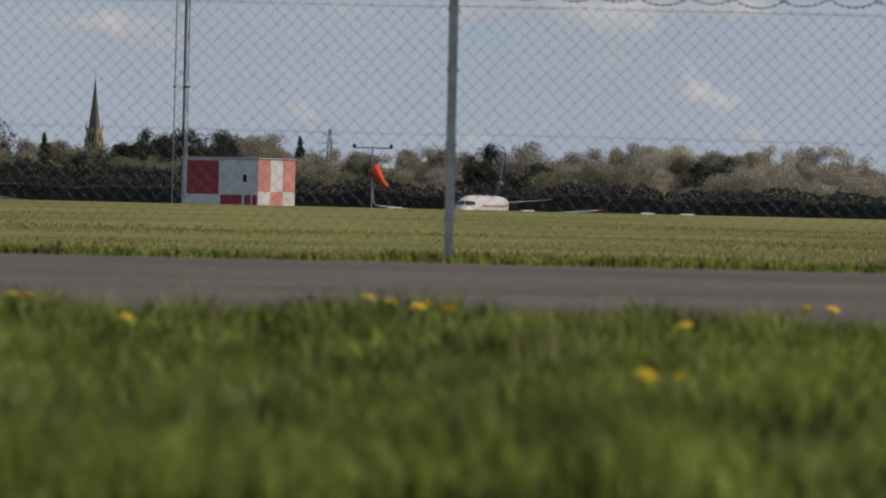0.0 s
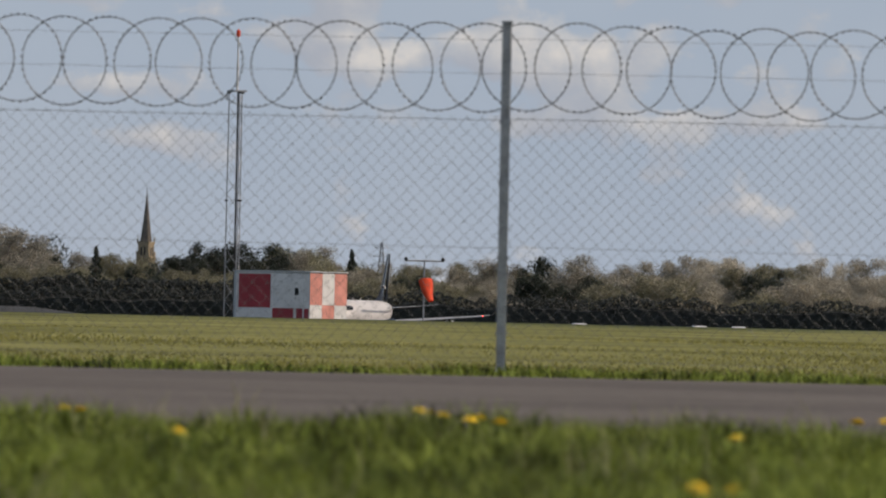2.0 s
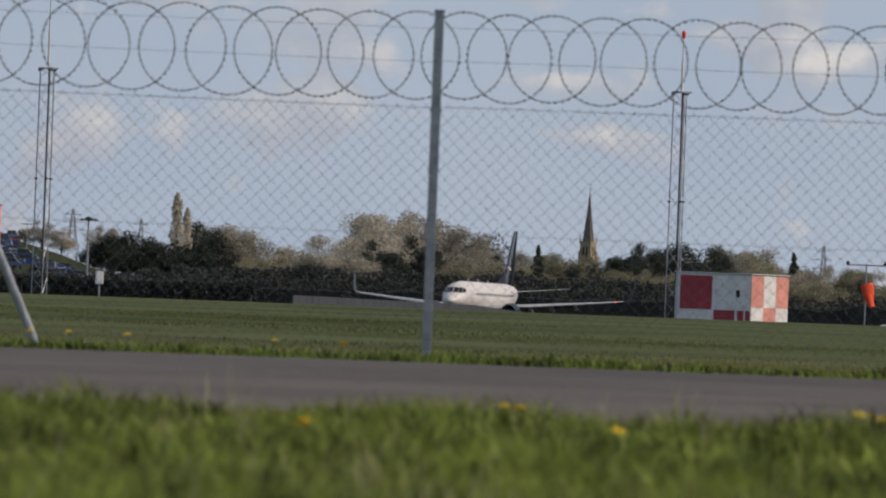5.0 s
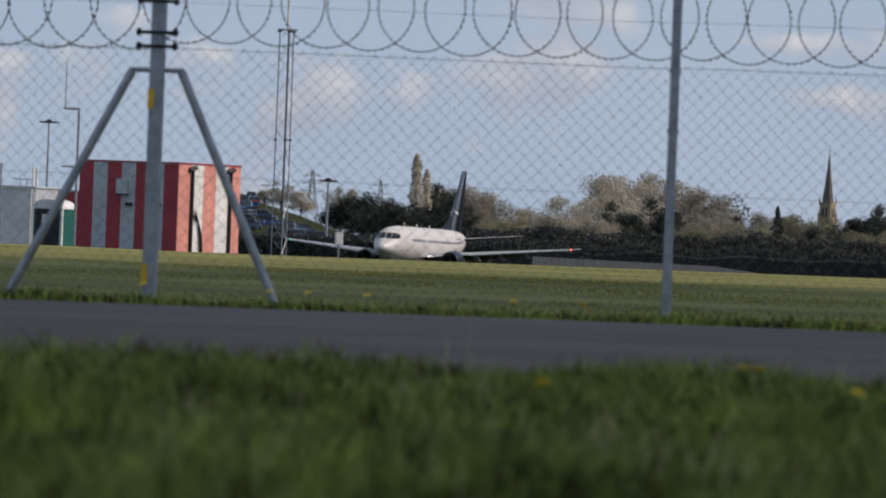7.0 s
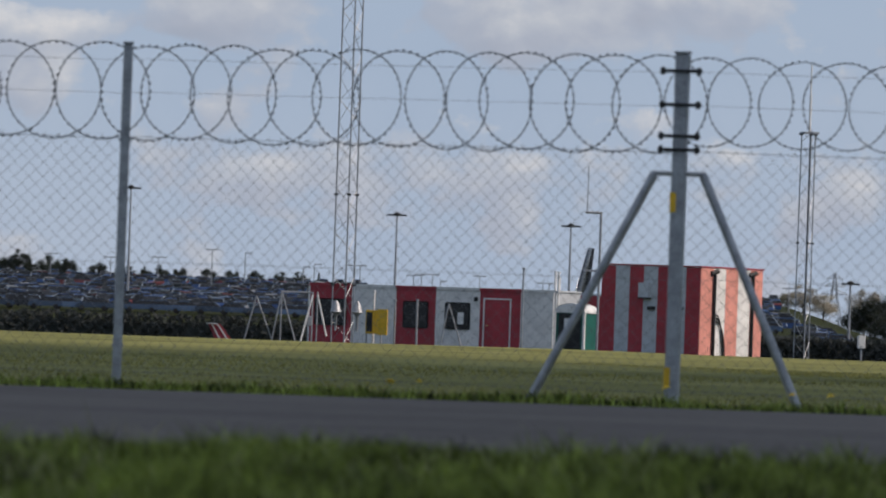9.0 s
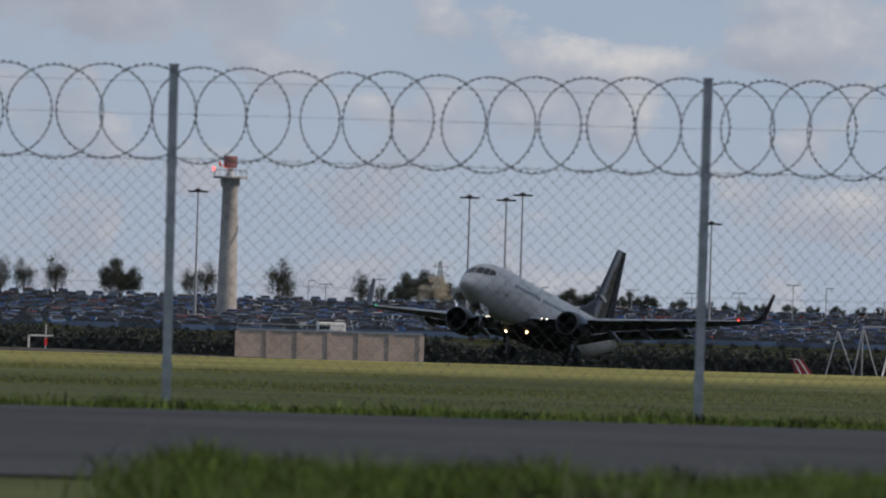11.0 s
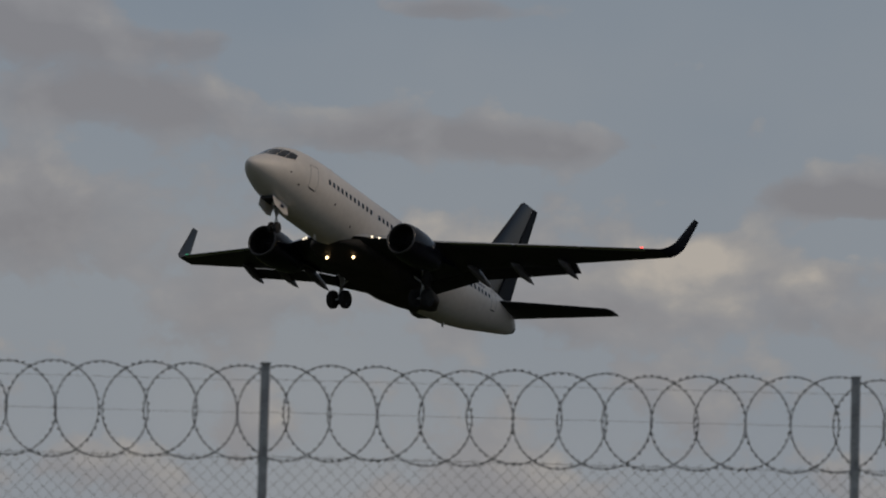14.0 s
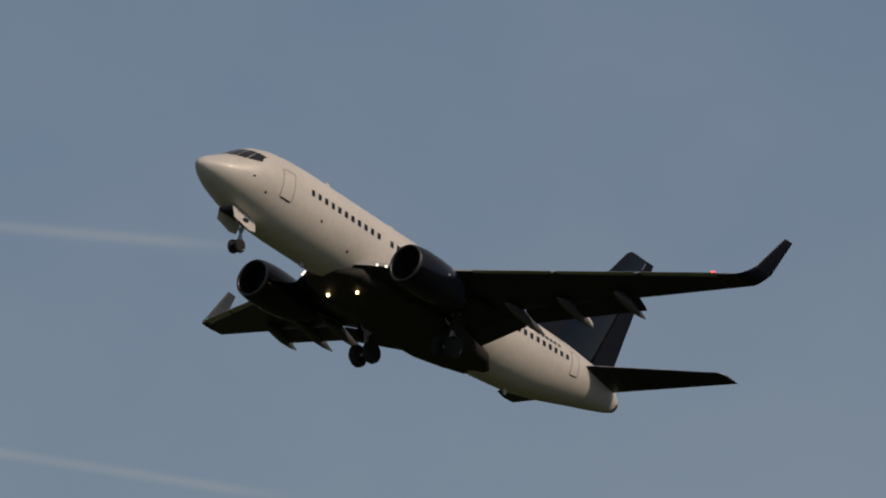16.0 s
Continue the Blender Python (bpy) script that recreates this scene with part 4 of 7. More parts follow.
def motions():
    walk(airliner, [(t, Matrix.Translation(EYE + Vector((x, y, z))) @ attitude(h, p, r)) for t, x, y, z, h, p, r in PLANE])
    flex = [(0.0, 0.0), (5.0, 0.2), (9.5, 1.2), (10.5, 2.4), (12.3, 3.4), (16.0, 3.4)]
    for sign, wing in airliner_wings.items():
        walk(wing, [(t, Matrix.Translation((0, 1.9 * sign, -1.25)) @ pose(0, 0, 0, a * sign)) for t, a in flex])
    for sign, (leg, pivot) in airliner_mains.items():
        walk(leg, [(t, Matrix.Translation(pivot) @ pose(0, 0, 0, -a * sign)) for t, a in ((0.0, 0.0), (14.8, 0.0), (15.2, 2.0), (16.0, 9.0))])
    # unseen clouds, moved so that their shade crosses the verge and the airliner
    walk(near_shade_cloud, cloud_rows([(0.0, 0.0, 365.0), (4.5, 0.0, 190.0), (7.5, 0.0, 42.0), (10.0, 0.0, 42.0), (16.0, 0.0, 40.0)]))
    walk(far_shade_cloud, cloud_rows([(0.0, 10.0, 998.0), (16.0, 10.0, 550.0)]))
    leg, pivot = airliner_nose
    walk(leg, [(t, Matrix.Translation(pivot) @ pose(0, 0, 0, 0, -a)) for t, a in ((0.0, 0.0), (15.2, 0.0), (16.0, 5.0))])
    walk(windsock, [(t, windsock_home @ pose(0, 0, 0, 0, b, c)) for t, b, c in ((0.0, 55.0, -32.0), (1.0, 58.0, -70.0), (2.0, 60.0, -78.0), (3.0, 72.0, -65.0), (4.0, 68.0, -60.0), (5.2, 70.0, -66.0), (8.0, 62.0, -60.0), (16.0, 66.0, -50.0))])


# ---- unseen cumulus added between field and sun to cast drifting shade ----
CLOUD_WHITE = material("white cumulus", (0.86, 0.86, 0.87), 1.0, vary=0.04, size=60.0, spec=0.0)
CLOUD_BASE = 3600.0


def build_shade_cloud(long, deep, puffs, seed):
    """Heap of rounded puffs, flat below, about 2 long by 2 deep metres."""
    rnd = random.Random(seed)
    cloud = thing("cloud", (0, 0, 0), "white heaped cumulus cloud with a flat base, added out of view for its shade", "cloud", "drifting clouds")
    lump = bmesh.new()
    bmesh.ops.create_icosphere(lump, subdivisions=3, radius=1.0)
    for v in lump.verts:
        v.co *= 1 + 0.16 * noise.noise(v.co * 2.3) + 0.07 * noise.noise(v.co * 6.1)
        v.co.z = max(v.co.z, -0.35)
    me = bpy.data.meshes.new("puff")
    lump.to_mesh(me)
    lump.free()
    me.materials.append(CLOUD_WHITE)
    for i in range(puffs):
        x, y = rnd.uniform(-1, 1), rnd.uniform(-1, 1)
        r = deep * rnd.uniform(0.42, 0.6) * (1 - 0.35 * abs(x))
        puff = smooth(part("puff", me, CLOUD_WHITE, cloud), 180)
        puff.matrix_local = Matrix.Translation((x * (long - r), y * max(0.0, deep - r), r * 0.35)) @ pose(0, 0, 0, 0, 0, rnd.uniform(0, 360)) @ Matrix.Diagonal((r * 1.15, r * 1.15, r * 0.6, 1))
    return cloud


near_shade_cloud = build_shade_cloud(440.0, 110.0, 80, 4)
far_shade_cloud = build_shade_cloud(170.0, 80.0, 34, 7)


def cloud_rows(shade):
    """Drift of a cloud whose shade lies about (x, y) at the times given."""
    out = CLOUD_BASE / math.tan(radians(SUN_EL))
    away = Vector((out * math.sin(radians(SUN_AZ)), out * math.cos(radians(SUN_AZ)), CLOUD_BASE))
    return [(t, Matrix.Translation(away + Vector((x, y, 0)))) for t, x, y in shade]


# ---- perimeter fence ----
POSTS = [(23.6, 71.9), (20.35, 71.9), (17.096, 72.0), (13.835, 72.6), (10.559, 72.3), (7.04, 74.1), (3.67, 74.5), (0.0, 74.6), (-3.766, 74.6), (-7.6, 74.7), (-11.5, 74.8)]
TOP, COIL_LOW, MESH_TOP = 2.78, 1.99, 2.02


def build_fence():
    fence = thing("fence", (0, 0, 0), "galvanised chain-link security fence topped with flat razor coils", "fence")
    feet = []
    for az, d in POSTS:
        p = bearing(az, 0, d)
        p.z = 0.0
        feet.append(p)
    bm = boxes((-0.038, 0.038, -0.038, 0.038, -0.05, TOP), bevel=0.008)
    box(bm, -0.043, 0.043, -0.043, 0.043, TOP, TOP + 0.02)
    for z in (0.3, 0.9, 1.5, 1.98):
        box(bm, -0.048, 0.048, -0.048, 0.048, z, z + 0.025)
    proto = bpy.data.meshes.new("post")
    bm.to_mesh(proto)
    bm.free()
    proto.materials.append(GALV)
    ring_meshes = []
    rnd = random.Random(3)
    for k in range(3):
        bm = bmesh.new()
        n, R = 40, 0.37
        rings = []
        for i in range(n):
            a = 2 * math.pi * i / n
            r = R * (1 + 0.02 * math.sin(2 * a + k))
            c = Vector((r * math.cos(a), 0, r * math.sin(a)))
            o = Vector((math.cos(a), 0, math.sin(a)))
            rings.append([bm.verts.new(c + o * (0.0042 * math.cos(b)) + Vector((0, 0.0042 * math.sin(b), 0))) for b in (0, math.pi / 2, math.pi, 3 * math.pi / 2)])
        for i in range(n):
            for j in range(4):
                bm.faces.new((rings[i][j], rings[(i + 1) % n][j], rings[(i + 1) % n][(j + 1) % 4], rings[i][(j + 1) % 4]))
        for i in range(40):
            a = 2 * math.pi * (i + 0.3 * k) / 40
            c, t = Vector((R * math.cos(a), 0, R * math.sin(a))), Vector((-math.sin(a), 0, math.cos(a)))
            o = Vector((math.cos(a), 0, math.sin(a)))
            for s in (1, -1):
                bm.faces.new([bm.verts.new(c + v) for v in (t * 0.012, o * s * 0.008 + t * 0.01, o * s * 0.008 - t * 0.01, t * -0.012)])
        me = bpy.data.meshes.new("razor_loop")
        bm.to_mesh(me)
        bm.free()
        me.materials.append(RAZOR)
        ring_meshes.append(me)
    for i, p in enumerate(feet):
        if i != 4:
            ob = part("post", proto, GALV, fence)
            lean = rnd.uniform(-0.4, 0.4)
            ob.matrix_world = Matrix.Translation(p) @ pose(0, 0, 0, 0, lean, -POSTS[i][0])
    for i in range(len(feet) - 1):
        a, b = feet[i + 1], feet[i]
        span = (b - a).length
        ux = (b - a).normalized()
        uy = Vector((-ux.y, ux.x, 0))
        base = Matrix(((ux.x, uy.x, 0, a.x), (ux.y, uy.y, 0, a.y), (0, 0, 1, 0), (0, 0, 0, 1)))
        # woven mesh: two families of slanting wires
        verts, faces = [], []
        pitch, h, w = 0.117, MESH_TOP, 0.0013
        m = int((span + h) / pitch) + 1
        for fam in (1, -1):
            for k in range(m):
                x0 = -h + k * pitch if fam > 0 else k * pitch
                lo, hi = max(0.0, -x0 if fam > 0 else x0 - span), min(h, span - x0 if fam > 0 else x0)
                if hi - lo < 0.02:
                    continue
                p0, p1 = Vector((x0 + fam * lo, fam * 0.003, lo + 0.02)), Vector((x0 + fam * hi, fam * 0.003, hi + 0.02))
                c = len(verts)
                for p in (p0, p1):
                    for dx, dy in ((-w, 0), (0, -w), (w, 0), (0, w)):
                        verts.append(base @ Vector((p.x + dx * 0.7, p.y + dy, p.z + dx * -0.7 * fam)))
                for j in range(4):
                    faces.append((c + j, c + (j + 1) % 4, c + 4 + (j + 1) % 4, c + 4 + j))
        part("chain_link_mesh", mesh_of("chain_link_mesh", verts, faces, WIRE), WIRE, fence)
        for z, dy, r in ((0.1, -0.02, 0.002), (1.0, -0.02, 0.0016), (MESH_TOP, -0.02, 0.0024), (2.39, 0.045, 0.0016), (2.66, 0.045, 0.0016)):
            part("line_wire", rods((base @ Vector((0, dy, z)), base @ Vector((span, dy, z - 0.01)), r), n=5), WIRE, fence)
        size = 0.95 if i < 4 else 1.06
        count = round(span / 0.385)
        for k in range(count):
            x = (k + 0.5) * span / count + rnd.uniform(-0.035, 0.035)
            ob = part("razor_loop", ring_meshes[rnd.randrange(3)], RAZOR, fence)
            sag = -0.02 * math.sin(math.pi * (k + 0.5) / count) * rnd.uniform(0.3, 1)
            ob.matrix_world = base @ Matrix.Translation((x, (-1) ** k * 0.012, 2.785 - size * 0.37 + sag + rnd.uniform(-0.012, 0.012))) @ pose(0, 0, 0, rnd.uniform(-3, 3), rnd.uniform(0, 360), rnd.uniform(-9, 9)) @ Matrix.Scale(size, 4)
    # straining post with raking struts
    p = feet[4]
    ux = (feet[3] - feet[5]).normalized()
    m = Matrix(((ux.x, -ux.y, 0, p.x), (ux.y, ux.x, 0, p.y), (0, 0, 1, 0), (0, 0, 0, 1)))
    bm = boxes((-0.055, 0.055, -0.055, 0.055, -0.05, TOP + 0.02), bevel=0.01)
    box(bm, -0.062, 0.062, -0.062, 0.062, TOP + 0.02, TOP + 0.04)
    post = part("straining_post", bm, GALV, fence, "stout galvanised straining post")
    post.matrix_world = m
    for z in (2.66, 2.39, 2.14, 2.03):
        bm = boxes((-0.17, 0.17, -0.075, -0.057, z - 0.014, z + 0.014))
        for x in (-0.16, 0.13):
            box(bm, x, x + 0.03, -0.09, -0.05, z - 0.03, z + 0.03)
        part("tension_bracket", bm, BLACK, post, "dark bolted tension bracket")
    for z in (1.53, 0.13):
        part("yellow_band", boxes((-0.06, 0.06 - 0.07, -0.062, 0.06, z, z + 0.16)), YELLOW, post, "yellow paint band")
    for s in (1, -1):
        bm = bmesh.new()
        rod(bm, (s * 0.2, -0.02, 1.83), (s * (1.04 if s > 0 else 1.15), -0.05, -0.02), 0.036, n=10)
        rod(bm, (s * 0.02, -0.02, 1.84), (s * 0.22, -0.02, 1.84), 0.02, n=8)
        strut = part("strut", bm, GALV, fence, "raking galvanised strut")
        strut.matrix_world = m


build_fence()


# ---- equipment cabins and masts on the brow ----
def stand(az, d):
    p = bearing(az, 0, d)
    p.z = ground_z(d, az) - 0.02
    return p


def lattice(bm, h, w, step, taper=1.0, r=0.028, legs=3):
    """Lattice mast: legs, rungs and diagonals."""
    def corner(i, z):
        a = 2 * math.pi * i / legs + 0.35
        k = w * (1 + (taper - 1) * z / h) / math.sqrt(3)
        return Vector((k * math.cos(a), k * math.sin(a), z))
    for i in range(legs):
        rod(bm, corner(i, 0), corner(i, h), r, n=6)
        z, f = 0.0, 0
        while z < h - step * 0.5:
            a, b = (i, (i + 1) % legs) if f % 2 == 0 else ((i + 1) % legs, i)
            rod(bm, corner(a, z), corner(b, min(h, z + step)), r * 0.42, n=4)
            z += step
            f += 1
    return bm


def build_mast(az, d, h_sh, h_top, label, collars, wide=0.85, diag=1.0):
    m = thing("lattice_mast", stand(az, d), label, "radio mast", "masts on the airfield", turn=az)
    part("lattice", lattice(bmesh.new(), h_sh, wide, diag, 0.92, r=0.034), GALV, m, "galvanised lattice legs and braces")
    for z in collars:
        for i in range(3):
            a = 2 * math.pi * i / 3 + 0.35
            c = wide * 0.57
            part("collar", boxes((c * math.cos(a) - 0.08, c * math.cos(a) + 0.08, c * math.sin(a) - 0.08, c * math.sin(a) + 0.08, z, z + 0.09)), BLACK, m)
    if h_top > h_sh:
        part("top_plate", boxes((-0.42, 0.42, -0.42, 0.42, h_sh - 0.06, h_sh + 0.04)), GALV, m)
        part("aerial", rods(((0, 0, h_sh), (0, 0, h_sh + (h_top - h_sh) * 0.55), 0.075), ((0, 0, h_sh + (h_top - h_sh) * 0.55), (0, 0, h_top), 0.045)), WHITE_PAINT, m, "pale slender aerial")
    return m


D_SHED, D_HUT, D_CAB = 505.0, 330.0, 428.0
mastA = build_mast(15.39, 512.0, 12.85, 15.9, "slim three-legged lattice mast with a red-tipped aerial", (6.6, 12.7))
part("lamp", lathe(bmesh.new(), [(15.9, 0.05), (15.95, 0.12), (16.25, 0.12), (16.35, 0.03)], 10, "z"), ORANGE, mastA, "red obstruction lamp")
part("cable", rods(((0.1, 0.05, 0), (0.1, 0.05, 12.8), 0.06), n=6), BLACK, mastA, "dark cable bundle")
mastB = build_mast(11.375, 500.0, 12.55, 16.3, "slim three-legged lattice mast with a pale aerial", (6.4, 12.4))
part("cable", rods(((0.1, 0.05, 0), (0.1, 0.05, 12.5), 0.06), n=6), BLACK, mastB, "dark cable bundle")
mastC = build_mast(8.462, 400.0, 17.5, 17.5, "tall lattice mast beside the cabins", (6.55, 2.55), wide=0.95, diag=0.98)
for x in (-0.45, 0.45):
    b = part("floodlight", lathe(bmesh.new(), [(1.95, 0.05), (1.75, 0.17), (1.5, 0.22), (1.44, 0.27), (1.38, 0.15), (1.25, 0.07), (0.6, 0.05)], 14, "z", (x * 1.1, -0.5, -0.05)), GALV, mastC, "bright metal drum fitting")
    smooth(b)


def build_shed():
    """Small checkered equipment shed seen on its corner."""
    d = D_SHED
    p = stand(15.877, d - 1.2)
    # corner at the origin, one wall to each side
    wl, wr, h = 15.877 - 15.40, 16.112 - 15.877, 2.62
    turn = -15.877 - 32.0
    shed = thing("equipment_shed", p, "red and white chequered airfield equipment shed", "shed", turn=turn)
    ll, lr = radians(wl) * d / math.cos(radians(32)), radians(wr) * d / math.sin(radians(32))
    th = 0.08
    # long wall runs along -x at y=0, short wall along +y at x=0
    fr = part("long_wall", boxes((-ll, 0, 0, th, 0, h)), WHITE_PAINT, shed, "panelled long wall")
    part("end_wall", boxes((-th, 0, th, lr, 0, h)), WHITE_PAINT, shed, "painted end wall")
    part("rear_wall", boxes((-ll, 0, lr - th, lr, 0, h), (-ll, -ll + th, th, lr - th, 0, h)), GREY_PAINT, shed)
    part("roof", boxes((-ll - 0.08, 0.08, -0.08, lr + 0.08, h, h + 0.07), bevel=0.015), GREY_PAINT, shed, "flat metal roof edge")
    hb = 0.62
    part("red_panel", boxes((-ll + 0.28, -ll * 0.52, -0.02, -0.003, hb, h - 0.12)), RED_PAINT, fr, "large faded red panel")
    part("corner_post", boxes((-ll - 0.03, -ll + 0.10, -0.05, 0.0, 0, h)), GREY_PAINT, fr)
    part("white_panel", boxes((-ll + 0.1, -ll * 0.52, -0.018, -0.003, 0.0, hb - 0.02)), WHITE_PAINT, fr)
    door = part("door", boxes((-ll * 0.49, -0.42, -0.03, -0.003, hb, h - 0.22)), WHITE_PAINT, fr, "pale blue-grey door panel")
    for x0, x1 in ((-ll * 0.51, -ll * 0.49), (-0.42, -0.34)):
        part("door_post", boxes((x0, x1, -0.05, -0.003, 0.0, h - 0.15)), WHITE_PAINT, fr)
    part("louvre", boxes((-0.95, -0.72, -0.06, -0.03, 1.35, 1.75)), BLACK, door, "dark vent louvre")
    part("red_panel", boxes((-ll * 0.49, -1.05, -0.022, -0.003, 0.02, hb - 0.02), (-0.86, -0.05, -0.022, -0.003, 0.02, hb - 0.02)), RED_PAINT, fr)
    # checks of the sunlit end use the lighter red copy
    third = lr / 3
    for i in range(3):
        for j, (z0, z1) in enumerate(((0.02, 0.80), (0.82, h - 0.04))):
            mat = RED_PAINT_LIT if (i + j) % 2 else WHITE_PAINT
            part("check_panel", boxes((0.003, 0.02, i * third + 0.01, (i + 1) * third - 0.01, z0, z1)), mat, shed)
    return shed


build_shed()


def build_hut():
    """Tall hut with upright red and white stripes."""
    d, turn_in = D_HUT, 30.0
    p = stand(10.718, d)
    wl, wr, h = 10.718 - 10.09, 11.113 - 10.718, 3.22
    hut = thing("striped_hut", p, "tall hut painted in upright red and white stripes", "hut", turn=-10.718 - turn_in)
    ll, lr = radians(wl) * d / math.cos(radians(turn_in)), radians(wr) * d / math.sin(radians(turn_in))
    front = part("long_wall", boxes((-ll, 0, 0, 0.1, 0, h)), WHITE_PAINT, hut, "striped long wall")
    end = part("end_wall", boxes((-0.1, 0, 0.1, lr, 0, h)), WHITE_PAINT, hut, "striped end wall in the sun")
    part("rear_wall", boxes((-ll, 0, lr - 0.1, lr, 0, h), (-ll, -ll + 0.1, 0.1, lr - 0.1, 0, h)), GREY_PAINT, hut)
    part("roof", boxes((-ll - 0.02, 0.05, -0.05, lr + 0.05, h, h + 0.05)), RED_PAINT, hut, "thin roof edge")
    n = 7
    for i in range(n):
        a, b = -ll + i * ll / n, -ll + (i + 1) * ll / n
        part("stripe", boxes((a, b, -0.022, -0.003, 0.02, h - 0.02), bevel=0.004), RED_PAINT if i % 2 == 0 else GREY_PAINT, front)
    # end wall stripes are lighter than the shaded long wall's: sunlight in the colour
    m = 5
    for i in range(m):
        a, b = i * lr / m, (i + 1) * lr / m
        part("stripe", boxes((0.003, 0.022, a, b, 0.02, h - 0.02), bevel=0.004), RED_PAINT_LIT if i % 2 == 0 else WHITE_PAINT, end)
    part("cabinet", boxes((-ll * 0.60, -ll * 0.50, -0.2, -0.02, 2.05, 2.6)), GREY_PAINT, front, "small grey wall cabinet")
    part("bracket", boxes((-ll * 0.6, -ll * 0.49, -0.24, -0.02, 2.02, 2.06), (-ll * 0.52, -ll * 0.45, -0.1, -0.02, 1.62, 1.74), (-ll * 0.27, -ll * 0.16, -0.12, -0.02, 1.64, 1.76)), BLACK, front)
    for y in (lr * 0.20, lr * 0.82):
        part("downpipe", rods(((0.09, y, 0), (0.09, y, h - 0.25), 0.06), ((0.03, y - 0.22, h - 0.22), (0.09, y + 0.2, h - 0.12), 0.09)), BLACK, end, "dark downpipe with a hopper head")
    bm = bmesh.new()
    for k in range(3):
        pts = [Vector((0.08, lr * 0.24 + 0.9 * math.sin(t) * (0.55 + 0.1 * k), 1.5 - 0.12 * k - (1.5 - 0.12 * k) * (1 - math.cos(t)))) for t in [i * math.pi / 20 for i in range(11)]]
        for a, b in zip(pts[:-1], pts[1:]):
            rod(bm, a, b, 0.028, n=6)
    part("cable", bm, BLACK, end, "looped dark cables")
    return hut


build_hut()


def build_cabins():
    """Row of site cabins in red and pale bays."""
    d = D_CAB
    a, b = stand(8.246, d), stand(9.81, d - 6)
    u = (b - a).normalized()
    turn = math.degrees(math.atan2(u.y, u.x))
    length = (b - a).length
    h = 2.72
    cab = thing("site_cabin", a, "long site cabin in red and pale grey bays with dark windows", "cabin", turn=turn)
    part("shell", boxes((0, length, 0.02, 2.5, 0.0, h)), GREY_PAINT, cab, "cabin shell")
    part("roof", boxes((-0.06, length + 0.06, -0.06, 2.56, h, h + 0.1), bevel=0.02), GREY_PAINT, cab, "pale roof fascia")
    edges = [0.0, 0.178, 0.352, 0.52, 0.692, 0.863, 1.0]
    for i in range(6):
        x0, x1 = edges[i] * length, edges[i + 1] * length
        bay = part("bay_panel", boxes((x0 + 0.01, x1 - 0.01, -0.02, 0.018, 0.02, h - 0.01)), RED_PAINT if i % 2 == 0 else WHITE_PAINT, cab, "red bay" if i % 2 == 0 else "pale grey bay")
        part("fascia", boxes((x0 + 0.01, x1 - 0.01, -0.075, -0.062, h - 0.02, h + 0.11)), RED_PAINT if i % 2 == 0 else WHITE_PAINT, cab)
        part("batten", boxes((x0 - 0.04, x0 + 0.04, -0.05, -0.022, 0, h - 0.02)), WHITE_PAINT, bay)
        mid = (x0 + x1) / 2
        if i in (0, 2, 3):
            w = 0.85 if i == 0 else 0.66
            part("window", boxes((mid - w, mid + w, -0.05, -0.022, 0.85, 2.12), bevel=0.06), BLACK, bay, "dark window with rounded corners")
            part("pane", boxes((mid - w + 0.08, mid + w - 0.08, -0.062, -0.052, 0.93, 2.04)), GLASS, bay)
        if i == 3:
            part("notice", boxes((mid + 0.02, mid + 0.34, -0.075, -0.064, 1.1, 1.65)), WHITE_PAINT, bay, "pale notice behind the window")
            part("vent", boxes((mid + 0.85, mid + 1.05, -0.06, -0.022, 2.2, 2.4)), BLACK, bay)
        if i == 4:
            part("door_frame", boxes((x0 + 0.22, x0 + 0.29, -0.05, -0.022, 0.05, 2.3), (x1 - 0.62, x1 - 0.55, -0.05, -0.022, 0.05, 2.3), (x0 + 0.22, x1 - 0.55, -0.052, -0.022, 2.3, 2.37)), WHITE_PAINT, bay, "pale door frame")
            dr = part("door", boxes((x0 + 0.3, x1 - 0.63, -0.04, -0.022, 0.05, 2.29)), RED_PAINT, bay, "red door")
            part("handle", boxes((x0 + 0.4, x0 + 0.5, -0.08, -0.04, 1.05, 1.1)), STEEL, dr)
    # annex behind the gap
    ann = thing("red_annex", stand(9.98, d + 6), "low red annex behind the cabins", "cabin", turn=turn)
    part("wall", boxes((-1.5, 2.6, 0, 2.2, 0, 2.72), bevel=0.02), RED_PAINT, ann)
    part("roof", boxes((-1.55, 2.65, -0.05, 2.25, 2.72, 2.8)), GREY_PAINT, ann)
    # yellow box in front
    q = stand(8.655, d - 9)
    yb = thing("yellow_cabinet", q, "bright yellow cabinet with its door open, on legs", "cabinet", turn=turn)
    part("body", boxes((-0.42, 0.42, 0.0, 0.5, 0.5, 1.6), bevel=0.02), YELLOW, yb)
    part("recess", boxes((-0.36, -0.06, -0.02, -0.002, 0.6, 1.5)), BLACK, yb, "dark open front")
    part("door", boxes((0.42, 0.95, -0.45, -0.38, 0.45, 1.65), bevel=0.01), YELLOW, yb, "open yellow door")
    for x in (-0.4, 0.36):
        part("leg", boxes((x, x + 0.06, 0.02, 0.08, 0, 0.5)), GALV, yb)
    # pale poles along the front
    for az, hh in ((8.655, 2.45), (8.93, 2.1), (9.596, 3.75), (8.79, 2.05), (9.79, 2.6), (9.82, 3.6)):
        pl = thing("pole", stand(az, d - 8 if az != 9.596 else d - 7), "thin pale steel pole by the cabins", "pole", "poles by the cabins")
